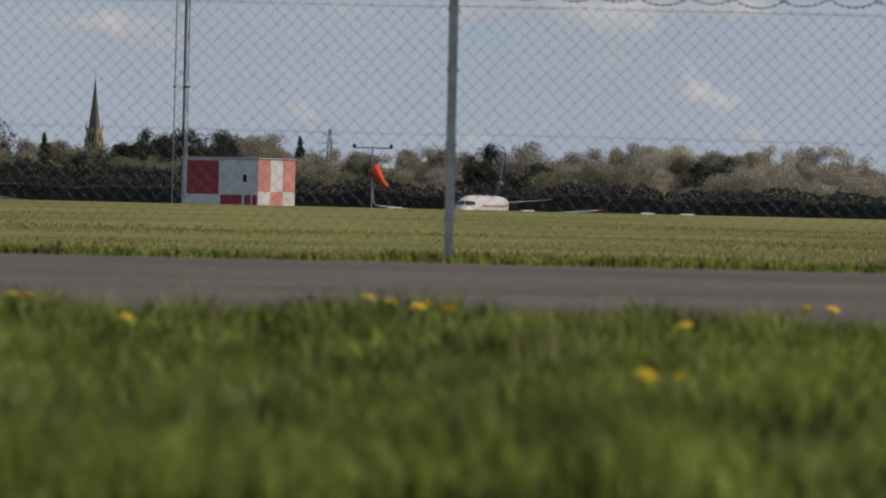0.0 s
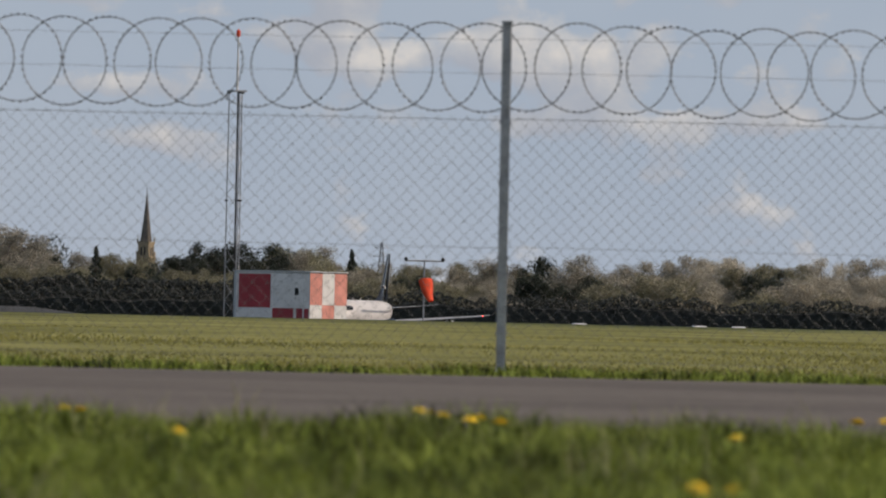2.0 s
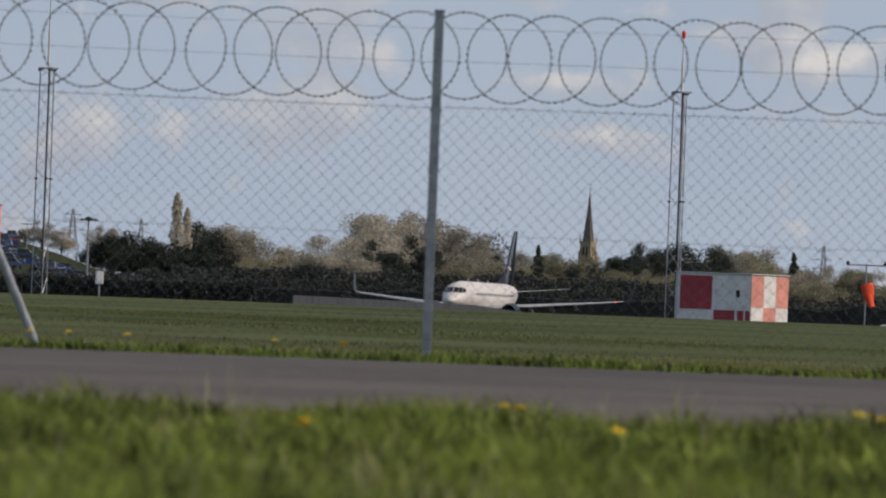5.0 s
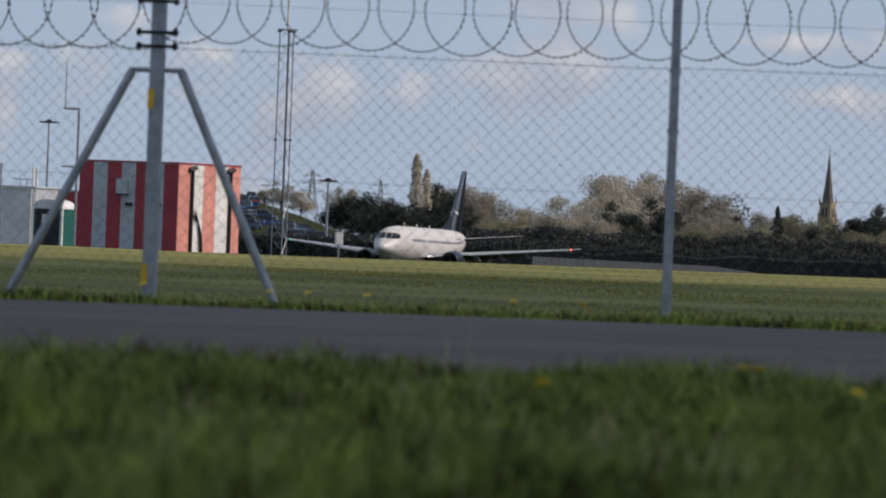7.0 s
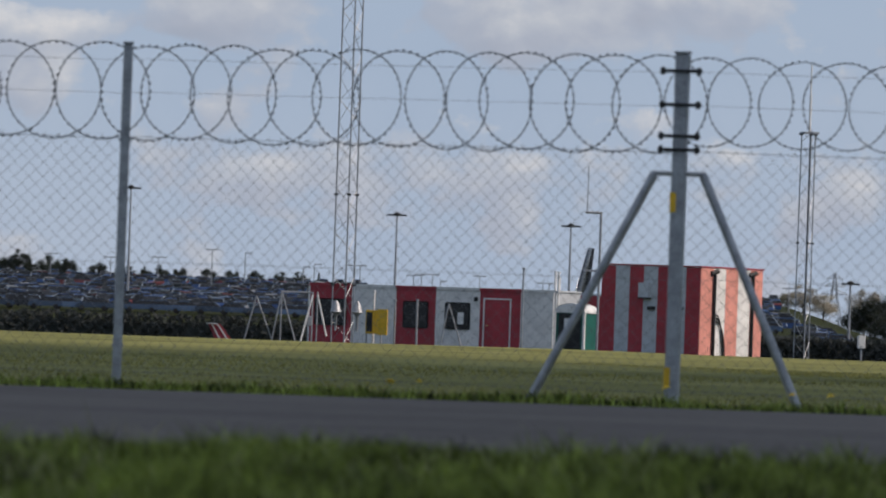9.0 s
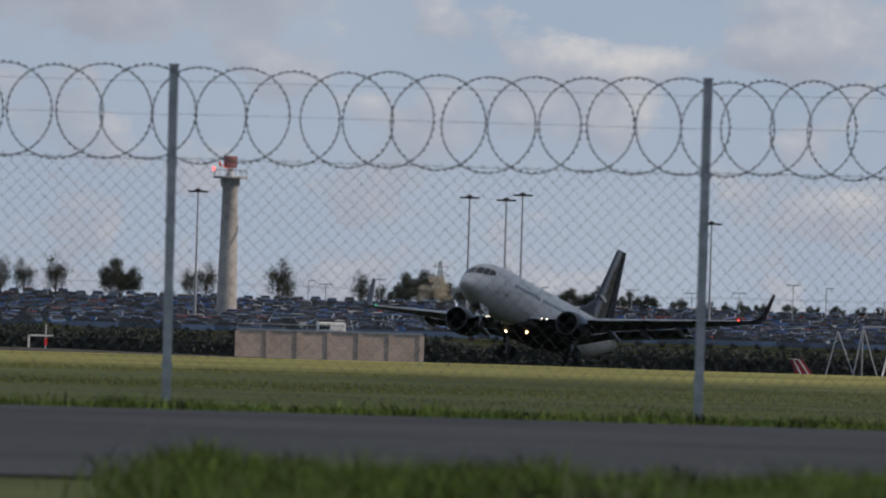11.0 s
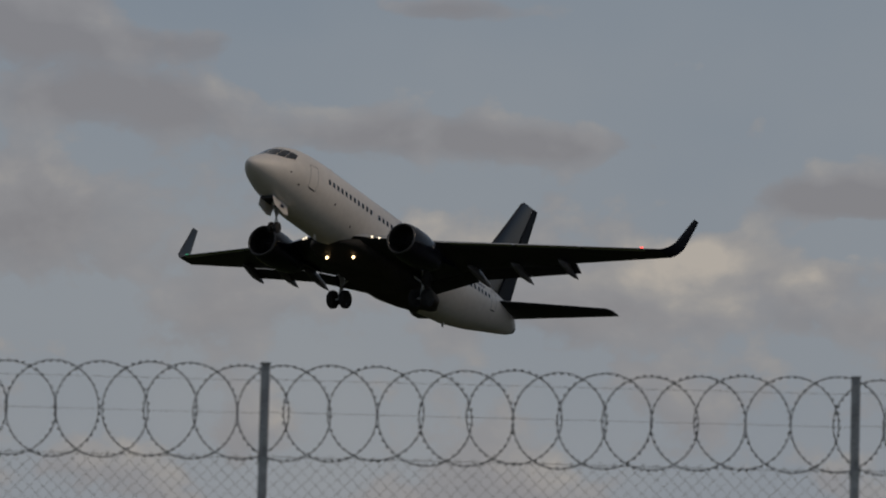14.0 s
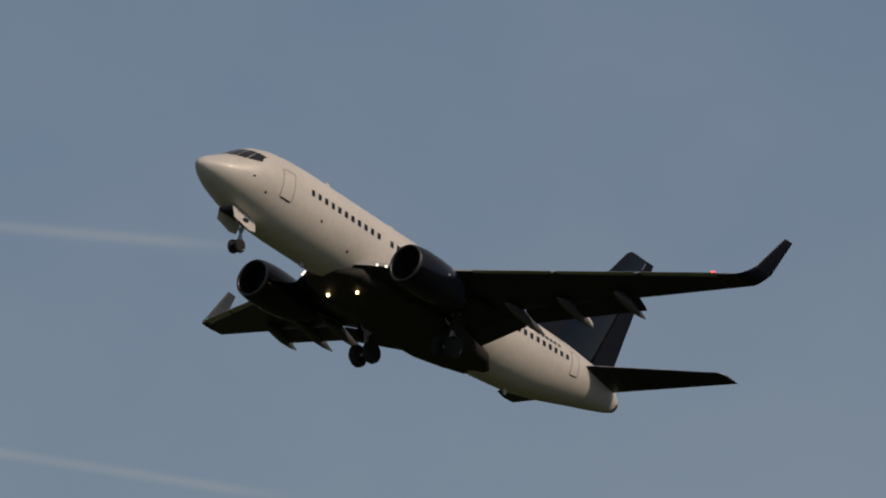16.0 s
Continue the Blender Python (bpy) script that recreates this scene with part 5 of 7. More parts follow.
        part("shaft", rods(((0, 0, 0), (0, 0, hh), 0.055 if hh < 3 else 0.045), ((0, 0, hh), (0, 0, hh + 0.08), 0.075)), WHITE_PAINT if az > 9.7 or az == 8.655 else GALV, pl)
    # braced aerial mountings
    for az, hh, w in ((9.15, 2.0, 0.5), (7.93, 2.05, 0.65), (8.09, 2.3, 0.55)):
        fr = thing("brace_frame", stand(az, d - 12), "pale galvanised raking tubular brace frame", "frame", "brace frames")
        for i, (x0, x1) in enumerate(((-0.15, w), (-0.15, -w))):
            part("stay", rods(((x0, 0, hh), (x1, 0.1 * i, 0), 0.034)), GALV, fr)
    fr = thing("antenna_frame", stand(8.19, d - 11), "pale galvanised tubular goalpost frame for aerials", "frame")
    for x in (-0.9, 0.55, 0.78):
        part("upright", rods(((x, 0, 0), (x, 0, 2.35), 0.038)), GALV, fr)
    part("crossbar", rods(((-0.9, 0, 2.3), (0.55, 0, 2.3), 0.038)), GALV, fr)
    part("stay", rods(((0.78, 0, 2.2), (1.25, 0, 0.3), 0.045), ((0.55, -0.05, 2.2), (0.0, -0.3, 0), 0.045)), WHITE_PAINT, fr)
    part("valve_box", boxes((0.3, 0.55, -0.2, 0.1, 0.75, 1.2), bevel=0.03), GALV, fr)
    return cab


build_cabins()


def build_toilet():
    t = thing("portable_toilet", stand(9.94, 398.0), "green portable toilet with a white domed roof", "toilet cabin", turn=-38)
    part("body", boxes((-0.72, 0.72, -0.6, 0.6, 0.05, 1.72), bevel=0.04), GREEN_PLASTIC, t, "green moulded body")
    bm = bmesh.new()
    rings = []
    for y in (-0.66, 0.66):
        rings.append([Vector((0.78 * math.cos(a), y, 1.70 + 0.42 * math.sin(a))) for a in [math.pi * i / 12 for i in range(13)]])
    smooth(part("roof", loft(bm, rings), WHITE_PAINT, t, "white translucent domed roof"))
    part("door", boxes((-0.55, 0.55, -0.65, -0.605, 0.12, 1.66), bevel=0.02), BLACK, t, "dark door")
    part("sign", boxes((-0.25, 0.2, -0.67, -0.655, 1.05, 1.45)), WHITE_PAINT, t, "pale notice plate")
    for y in (-0.66, 0.55):
        part("corner", boxes((0.66, 0.76, y, y + 0.11, 0.05, 1.72)), WHITE_PAINT, t, "white corner trim")
    part("skid", boxes((-0.7, 0.7, -0.55, -0.4, -0.05, 0.06), (-0.7, 0.7, 0.4, 0.55, -0.05, 0.06)), BLACK, t)


build_toilet()


def small_things():
    # aerial post with cross arm near the hut
    ap = thing("aerial_post", stand(10.03, 360.0), "slim post with a cross arm and whip aerials", "aerial")
    part("post", rods(((0.28, 0, 0), (0.28, 0, 5.6), 0.05)), GALV, ap)
    part("cross_arm", rods(((-0.35, 0, 5.55), (0.32, 0, 5.55), 0.05)), GALV, ap)
    part("whip", rods(((-0.28, 0, 5.5), (-0.28, 0, 7.4), 0.02)), GALV, ap)
    part("instrument_arm", boxes((-0.32, 0.3, -0.1, 0.1, 3.2, 3.28)), GALV, ap, "small instrument arm")
    # white meter box on a stake
    wb = thing("meter_box", stand(11.748, 490.0), "white meter box on a short stake", "meter box")
    part("stake", rods(((0, 0, 0), (0, 0, 0.8), 0.05)), GALV, wb)
    part("box", boxes((-0.2, 0.2, -0.15, 0.15, 0.72, 1.42), bevel=0.03), WHITE_PAINT, wb)
    # tall white tubes on the cabin roofs
    for az, h0, h1 in ((9.80, 2.7, 3.75),):
        v = thing("vent_tube", stand(az, 424.0), "white vent tube rising behind the toilet", "pipe")
        part("tube", rods(((0, 0, 0), (0, 0, h1), 0.07), ((0.2, 0, 0), (0.2, 0, h1 - 0.3), 0.05)), WHITE_PAINT, v)
    # tail of a light aircraft parked beyond the cabins
    la = thing("light_aircraft", stand(7.725, 470.0) - Vector((0, 0, 0.55)), "small light aircraft tail, dark red fin with white stripes", "airplane", turn=-8.0)
    part("fin", loft(bmesh.new(), [[Vector((x0, -0.05, z)), Vector((x1, -0.05, z)), Vector((x1, 0.05, z)), Vector((x0, 0.05, z))] for x0, x1, z in ((-0.55, 0.35, 0.5), (-0.95, -0.3, 1.35))]), RED_PAINT, la, "dark red swept fin")
    for k in (0.25, 0.7):
        part("stripe", loft(bmesh.new(), [[Vector((x + dx, y, z)) for dx, y in ((0, -0.07), (0.09, -0.07), (0.09, 0.07), (0, 0.07))] for x, z in ((-0.55 + 0.9 * k, 0.5), (-0.95 + 0.65 * k, 1.33))]), WHITE_PAINT, la, "white fin stripe")
    smooth(part("tailplane", loft(bmesh.new(), [foil(-0.45, -1.05, y, 1.36, 0.09) for y in (-1.3, 1.3)]), WHITE_PAINT, la, "white tailplane on top of the fin"))
    smooth(part("tail_boom", lathe(bmesh.new(), [(-0.6, 0.05), (-0.2, 0.12), (0.5, 0.17), (1.1, 0.2), (1.3, 0.06)], 14, "x", (0, 0, 0.36)), WHITE_PAINT, la, "white rear fuselage"))
    part("skid", rods(((0.9, 0, -0.02), (0.9, 0, 0.3), 0.04), ((-0.3, 0, -0.02), (-0.3, 0, 0.4), 0.04)), TYRE, la)
    # windsock
    w = thing("windsock_pole", stand(16.60, 515.0), "thin windsock pole with a cross bar on top", "windsock pole")
    part("pole", rods(((0, 0, 0), (0, 0, 3.55), 0.05)), GALV, w)
    part("cross_bar", rods(((-1.15, 0, 3.48), (1.15, 0, 3.48), 0.045)), GALV, w)
    part("lamp", lathe(bmesh.new(), [(-0.05, 0.03), (0.0, 0.1), (0.12, 0.1), (0.2, 0.03)], 10, "z", (1.1, 0, 3.5)), BLACK, w)
    part("lamp", lathe(bmesh.new(), [(-0.05, 0.03), (0.0, 0.1), (0.12, 0.1), (0.2, 0.03)], 10, "z", (-1.1, 0, 3.5)), BLACK, w)
    sock = thing("windsock", w.location + Vector((0.0, -0.2, 2.35)), "limp orange-red windsock with a pale band", "windsock")
    bm = bmesh.new()
    rings = []
    for s, r, sag in ((0.0, 0.4, 0), (0.3, 0.38, -0.02), (0.68, 0.31, -0.05), (1.02, 0.23, -0.02), (1.36, 0.17, 0.05)):
        rings.append([Vector((s, r * math.cos(a) * (1 + 0.12 * math.sin(3 * a + s)), sag + r * math.sin(a) * (0.9 - 0.12 * s))) for a in [2 * math.pi * i / 16 for i in range(16)]])
    smooth(part("cloth", loft(bm, rings, cap=False), ORANGE, sock, "orange-red cloth cone"), 70)
    bm = bmesh.new()
    rod(bm, (0.02, 0, -0.38), (0.02, 0, 0.38), 0.03, n=6)
    part("hoop", bm, WHITE_PAINT, sock, "pale hoop brace")
    return sock


windsock = small_things()
windsock_home = windsock.matrix_world.copy()


# ---- trees and hedges ----
def leaf_quads(centres, size, rng):
    """Small leaf clumps, one bent quad each."""
    n = len(centres)
    d = rng.normal(size=(n, 3))
    d /= np.linalg.norm(d, axis=1)[:, None]
    e = np.cross(d, rng.normal(size=(n, 3)))
    e /= np.linalg.norm(e, axis=1)[:, None]
    s = size * (0.5 + rng.random(n))[:, None]
    pts = np.stack([centres - d * s, centres + e * s * 0.55, centres + d * s, centres - e * s * 0.55], 1).reshape(-1, 3)
    return pts.tolist(), [(i, i + 1, i + 2, i + 3) for i in range(0, 4 * n, 4)]


def tree_meshes(kind, seed):
    """Trunk with limbs, and a crown of many small clumps, for a tree about ten metres high."""
    rng = np.random.default_rng(seed)
    bm = bmesh.new()
    top = 9.2 if kind in ("poplar", "conifer") else 6.0
    rod(bm, (0, 0, -0.5), (0.1, 0, top * 0.55), 0.26, 0.17, n=7)
    rod(bm, (0.1, 0, top * 0.55), (0.0, 0.1, top), 0.17, 0.04, n=6)
    tips = []
    if kind in ("bare", "olive", "ever", "sparse"):
        for i in range(34 if kind == "sparse" else 24):
            a, z = rng.random() * 6.28, 1.2 + 4.3 * rng.random()
            r = (1.6 + 2.6 * rng.random()) * (1.0 if kind != "sparse" else 0.7)
            tip = Vector((r * math.cos(a), r * math.sin(a), min(9.8, z + 1.2 + 3.6 * rng.random() * (1.15 - r / 5))))
            base = Vector((0.05, 0, z))
            mid = base.lerp(tip, 0.5) + Vector((0, 0, 0.35))
            rod(bm, base, mid, 0.09, 0.05, n=5)
            rod(bm, mid, tip, 0.05, 0.012, n=4)
            tips.append(tip)
            for k in range(3 if kind != "sparse" else 6):
                q = tip + Vector(rng.normal(size=3) * 0.75)
                rod(bm, mid.lerp(tip, 0.5), q, 0.03, 0.008, n=3)
                tips.append(q)
    pts = []
    if kind in ("bare", "olive", "ever"):
        per = {"bare": 400, "olive": 400, "ever": 320}[kind]
        for tip in tips[::2]:
            lobe = rng.uniform(1.0, 1.9)
            way = rng.normal(size=(per, 3))
            way /= np.linalg.norm(way, axis=1)[:, None]
            c = way * (lobe * rng.random(per) ** 0.5)[:, None] * np.array([1, 1, 0.8]) + np.array(tip)
            pts.append(c)
        pts.append(rng.normal(size=(300, 3)) * np.array([2.1, 2.1, 1.3]) + np.array([0, 0, 3.6]))
    elif kind == "sparse":
        for tip in tips:
            pts.append(rng.normal(size=(16, 3)) * 0.45 + np.array(tip))
    elif kind == "poplar":
        z = rng.random(1700) * 9.2 + 0.8
        r = 0.85 * np.sin(np.clip((z - 0.3) / 9.9, 0, 1) * np.pi) ** 0.55 * np.sqrt(rng.random(1700)) * (1 + 0.25 * np.sin(z * 2.3))
        a = rng.random(1700) * 6.28
        pts.append(np.stack([r * np.cos(a), r * np.sin(a), z], 1))
    elif kind == "conifer":
        z = rng.random(1400) ** 1.3 * 8.8 + 1.0
        r = (10.2 - z) * 0.26 * np.sqrt(rng.random(1400)) * (1 + 0.3 * np.sin(z * 5))
        a = rng.random(1400) * 6.28
        pts.append(np.stack([r * np.cos(a), r * np.sin(a), z], 1))
    c = np.concatenate(pts)
    c = c[c[:, 2] > 0.2]
    v, f = leaf_quads(c, {"bare": 0.095, "olive": 0.105, "ever": 0.135, "sparse": 0.14, "poplar": 0.2, "conifer": 0.22}[kind], rng)
    mat = {"bare": TWIGS, "olive": OLIVE, "ever": EVERGREEN, "sparse": EVERGREEN, "poplar": PALE_TWIGS, "conifer": EVERGREEN}[kind]
    trunk = bpy.data.meshes.new("trunk")
    bm.to_mesh(trunk)
    bm.free()
    trunk.materials.append(BARK)
    return trunk, mesh_of("crown", v, f, mat)


TREE_LABEL = {"bare": "broad budding tree with grey-brown twigs", "olive": "round tree in young olive leaf", "ever": "dense dark evergreen tree", "sparse": "small open tree with thin dark twigs",
              "poplar": "tall narrow pale poplar", "conifer": "dark pointed conifer among bare trees"}
TREES = {k: [tree_meshes(k, 10 * i + j) for j in range(3)] for i, k in enumerate(TREE_LABEL)}


def tree(kind, az, d, height, width=1.0, rnd=random.Random(8)):
    trunk, crown = rnd.choice(TREES[kind])
    p = bearing(az, 0, d)
    p.z = ground_z(d, az) - 0.1
    ob = thing("tree", p, TREE_LABEL[kind], "tree", "trees round the airfield")
    k = height / 10.0
    ob.matrix_world = Matrix.Translation(p) @ pose(0, 0, 0, 0, 0, rnd.uniform(0, 360)) @ Matrix.Diagonal((k * width, k * width, k, 1))
    part("trunk", trunk, BARK, ob)
    part("crown", crown, None, ob)
    return ob


def top_tree(kind, az, el, d, width=1.0):
    """A tree whose top stands at elevation el."""
    h = EYE.z + d * math.tan(radians(el)) - ground_z(d, az)
    return tree(kind, az, d, max(3.0, h), width)


def hedge(name, az0, az1, d, el_lo, el_hi, label, count, seed, mat=None, size=0.4, depth=5.0):
    """Dense hedge or wood edge: a lumpy body under many small leaf clumps."""
    rng = np.random.default_rng(seed)
    u = rng.random(count)
    az = az0 + (az1 - az0) * u
    dd = d + depth * rng.random(count)
    top = np.array([EYE.z + d * math.tan(radians(el_lo + (el_hi - el_lo) * (0.5 + 0.5 * noise.noise(Vector((a * 3.1, seed, 0)))) + 0.25 * (el_hi - el_lo) * noise.noise(Vector((a * 17.0, seed, 1))))) for a in az])
    base = np.array([ground_z(x, a) for x, a in zip(dd, az)])
    z = base + (top - base) * rng.random(count) ** 0.6
    c = np.stack([dd * np.sin(np.radians(az)), dd * np.cos(np.radians(az)), z], 1)
    v, f = leaf_quads(c, size, rng)
    n = 90
    k = len(v)
    for i in range(n + 1):
        a = az0 + (az1 - az0) * i / n
        t = EYE.z + d * math.tan(radians(el_lo + (el_hi - el_lo) * (0.5 + 0.5 * noise.noise(Vector((a * 3.1, seed, 0))))))
        b = ground_z(d, a)
        for x, zz in ((d + 0.8, b - 0.3), (d + 0.8, b + (t - b) * 0.75), (d + depth, b + (t - b) * 0.8), (d + depth, b - 0.3)):
            v.append((x * math.sin(radians(a)), x * math.cos(radians(a)), zz))
    for i in range(n):
        for j in range(3):
            f.append((k + 4 * i + j, k + 4 * i + j + 1, k + 4 * i + 5 + j, k + 4 * i + 4 + j))
    return tagged(new(name, mesh_of(name, v, f, mat or HEDGE)), label, "hedge", kind="stuff")


hedge("hedge", 11.0, 21.2, 1372.0, 0.09, 0.23, "dark dense hedge along the far airfield boundary", 49400, 4, size=0.24)
hedge("hedge", 12.2, 15.6, 1378.0, 0.17, 0.27, "dark dense wood edge under the tall trees", 22800, 6, size=0.3)
hedge("hedge", 10.9, 12.75, 1060.0, 0.09, 0.16, "dark hedge at the end of the car park", 9000, 9, size=0.3, depth=3.0)
hedge("hedge", 5.2, 11.4, 1062.0, 0.10, 0.17, "dark hedge below the car park", 16000, 5, size=0.3, depth=3.0)
hedge("hedge", -6.0, 5.4, 1064.0, 0.12, 0.19, "dark hedge below the car park", 22000, 7, size=0.3, depth=3.0)


def plant_trees():
    rnd = random.Random(12)
    # wooded skyline beyond the runway's far end
    line = [(12.51, 0.50, "bare"), (12.42, 0.46, "ever"), (12.85, 0.38, "bare"), (13.0, 0.40, "olive"), (13.2, 0.42, "bare"), (13.38, 0.48, "bare"), (13.50, 0.58, "bare"), (13.62, 0.62, "bare"), (13.80, 0.60, "bare"),
            (13.95, 0.56, "bare"), (14.08, 0.47, "bare"), (14.2, 0.50, "sparse"), (14.33, 0.41, "bare"), (14.45, 0.36, "olive"), (14.62, 0.40, "olive"), (14.75, 0.42, "olive"), (14.95, 0.41, "olive"), (15.1, 0.40, "ever"), (15.2, 0.43, "ever"),
            (15.33, 0.45, "ever"), (15.5, 0.47, "ever"), (15.6, 0.45, "ever"), (15.4, 0.38, "olive"), (15.8, 0.49, "olive"), (15.92, 0.43, "bare"), (16.05, 0.40, "olive"), (16.2, 0.41, "olive"), (16.42, 0.39, "bare"), (16.55, 0.36, "olive"),
            (16.75, 0.37, "bare"), (16.9, 0.40, "olive"), (17.05, 0.41, "bare"), (17.2, 0.42, "olive"), (17.36, 0.42, "ever"), (17.5, 0.39, "bare"), (17.65, 0.41, "bare"), (17.8, 0.36, "olive"), (17.95, 0.39, "bare"), (18.08, 0.43, "bare"),
            (18.2, 0.45, "bare"), (18.38, 0.43, "bare"), (18.52, 0.45, "bare"), (18.68, 0.44, "olive"), (18.82, 0.42, "olive"), (18.98, 0.44, "bare"), (19.13, 0.45, "bare"), (19.3, 0.43, "bare"), (19.46, 0.45, "bare"), (19.62, 0.42, "bare"),
            (19.78, 0.33, "olive"), (19.95, 0.34, "bare"), (20.2, 0.36, "bare"), (20.5, 0.38, "olive"), (20.8, 0.4, "bare")]
    for az, el, kind in line:
        top_tree(kind, az, el + rnd.uniform(0.0, 0.035), 1500 + rnd.uniform(0, 130), rnd.uniform(0.9, 1.25))
        top_tree(rnd.choice(["olive", "ever", "bare"]), az + rnd.uniform(-0.1, 0.1), el * rnd.uniform(0.6, 0.86), 1450 + rnd.uniform(0, 30), 1.1)
    for az, el, kind in ((16.1, 0.30, "olive"), (16.7, 0.28, "olive"), (17.0, 0.26, "bare"), (17.75, 0.30, "olive"), (18.0, 0.36, "bare"), (18.15, 0.38, "olive"), (18.3, 0.33, "bare"), (18.75, 0.33, "olive"), (19.05, 0.36, "bare"), (19.2, 0.3, "olive"), (19.5, 0.34, "bare"), (19.65, 0.3, "bare"), (20.1, 0.3, "olive"), (15.0, 0.30, "olive"), (15.35, 0.33, "olive"), (13.3, 0.36, "bare"), (14.1, 0.36, "olive")):
        top_tree(kind, az, el, 1385.0, 1.25)
    for az, el in ((14.52, 0.44), (16.14, 0.45), (17.33, 0.43)):
        top_tree("conifer", az, el, 1470, 0.9)
    # group around the poplars
    top_tree("poplar", 12.225, 0.675, 1480, 0.78)
    top_tree("poplar", 12.29, 0.58, 1500, 0.7)
    for az, el, kind, w in ((11.80, 0.40, "ever", 1.1), (11.90, 0.43, "ever", 1.2), (12.02, 0.40, "ever", 1.1), (12.13, 0.36, "ever", 0.9), (12.38, 0.47, "ever", 1.0), (12.45, 0.45, "ever", 1.0), (12.57, 0.50, "bare", 1.0), (11.37, 0.47, "bare", 1.2),
                            (11.5, 0.43, "bare", 1.1), (11.27, 0.40, "olive", 1.0), (11.76, 0.47, "bare", 0.8), (12.75, 0.33, "olive", 1.0)):
        top_tree(kind, az, el, 1440 + rnd.uniform(0, 30), w)
    # above the car park
    for az, el, kind in ((4.36, 0.58, "sparse"), (4.42, 0.53, "sparse"), (4.88, 0.58, "sparse"), (5.0, 0.50, "sparse"), (5.15, 0.53, "ever"), (5.24, 0.60, "ever"), (5.34, 0.58, "bare"), (5.45, 0.52, "ever"), (5.6, 0.56, "ever"), (5.72, 0.60, "ever"), (5.8, 0.59, "ever"),
                         (5.92, 0.53, "ever"), (6.05, 0.48, "ever"), (6.22, 0.51, "ever"), (6.35, 0.48, "ever"), (6.48, 0.45, "ever"), (6.7, 0.48, "ever"), (6.6, 0.50, "ever"), (6.9, 0.46, "ever"), (7.08, 0.45, "ever"), (7.3, 0.45, "ever"), (7.42, 0.44, "ever"), (7.6, 0.43, "ever"),
                         (7.75, 0.44, "ever"), (7.9, 0.42, "ever"), (8.05, 0.41, "ever"), (8.18, 0.43, "ever"), (6.4, 0.52, "ever"), (8.3, 0.44, "conifer"), (7.2, 0.43, "ever"), (6.15, 0.46, "ever"),
                         (1.2, 0.56, "sparse"), (1.38, 0.63, "sparse"), (1.33, 0.54, "ever"), (1.46, 0.52, "ever"), (1.68, 0.54, "ever"), (1.62, 0.58, "conifer"), (1.88, 0.61, "sparse"), (1.93, 0.53, "ever"), (2.05, 0.49, "ever"), (2.3, 0.48, "sparse"), (2.6, 0.55, "sparse"),
                         (2.75, 0.53, "sparse"), (2.95, 0.56, "sparse"), (3.3, 0.53, "sparse"), (3.36, 0.55, "ever"), (3.8, 0.5, "sparse"), (3.9, 0.54, "sparse"), (2.5, 0.47, "ever")):
        top_tree(kind, az, el + (0.07 if az < 4.4 else 0.0), 1530 + rnd.uniform(0, 60), 0.95 if kind != "sparse" else 0.75)
    # dense wood at the other end of the field
    a = -4.0
    while a < 0.58:
        top_tree("ever", a, 0.56 + 0.04 * math.sin(a * 5) + rnd.uniform(-0.02, 0.03) - (0.08 if a > 0.4 else 0), 1400 + rnd.uniform(0, 60), 1.4)
        a += 0.085


plant_trees()


# ---- car park ----
def car_shape():
    """Body shell and glazed cabin of a hatchback, about 4.2 m long."""
    prof = [(-2.05, 0.35), (-2.1, 0.75), (-1.95, 0.95), (1.0, 0.95), (2.0, 0.82), (2.1, 0.55), (2.05, 0.3)]
    glass = [(-1.85, 0.94), (-1.35, 1.42), (0.25, 1.44), (1.05, 0.94)]
    def shell(pts, w0, w1):
        v = [(x, -(w0 if z < 0.96 else w1), z) for x, z in pts] + [(x, (w0 if z < 0.96 else w1), z) for x, z in pts]
        n = len(pts)
        f = [tuple(range(n))[::-1], tuple(range(n, 2 * n))] + [(i, (i + 1) % n, n + (i + 1) % n, n + i) for i in range(n)]
        return v, f
    roof = [(-1.4, 1.40), (-1.3, 1.47), (0.2, 1.49), (0.32, 1.42)]
    return shell(prof, 0.88, 0.88), shell(glass, 0.84, 0.66), shell(roof, 0.7, 0.68)


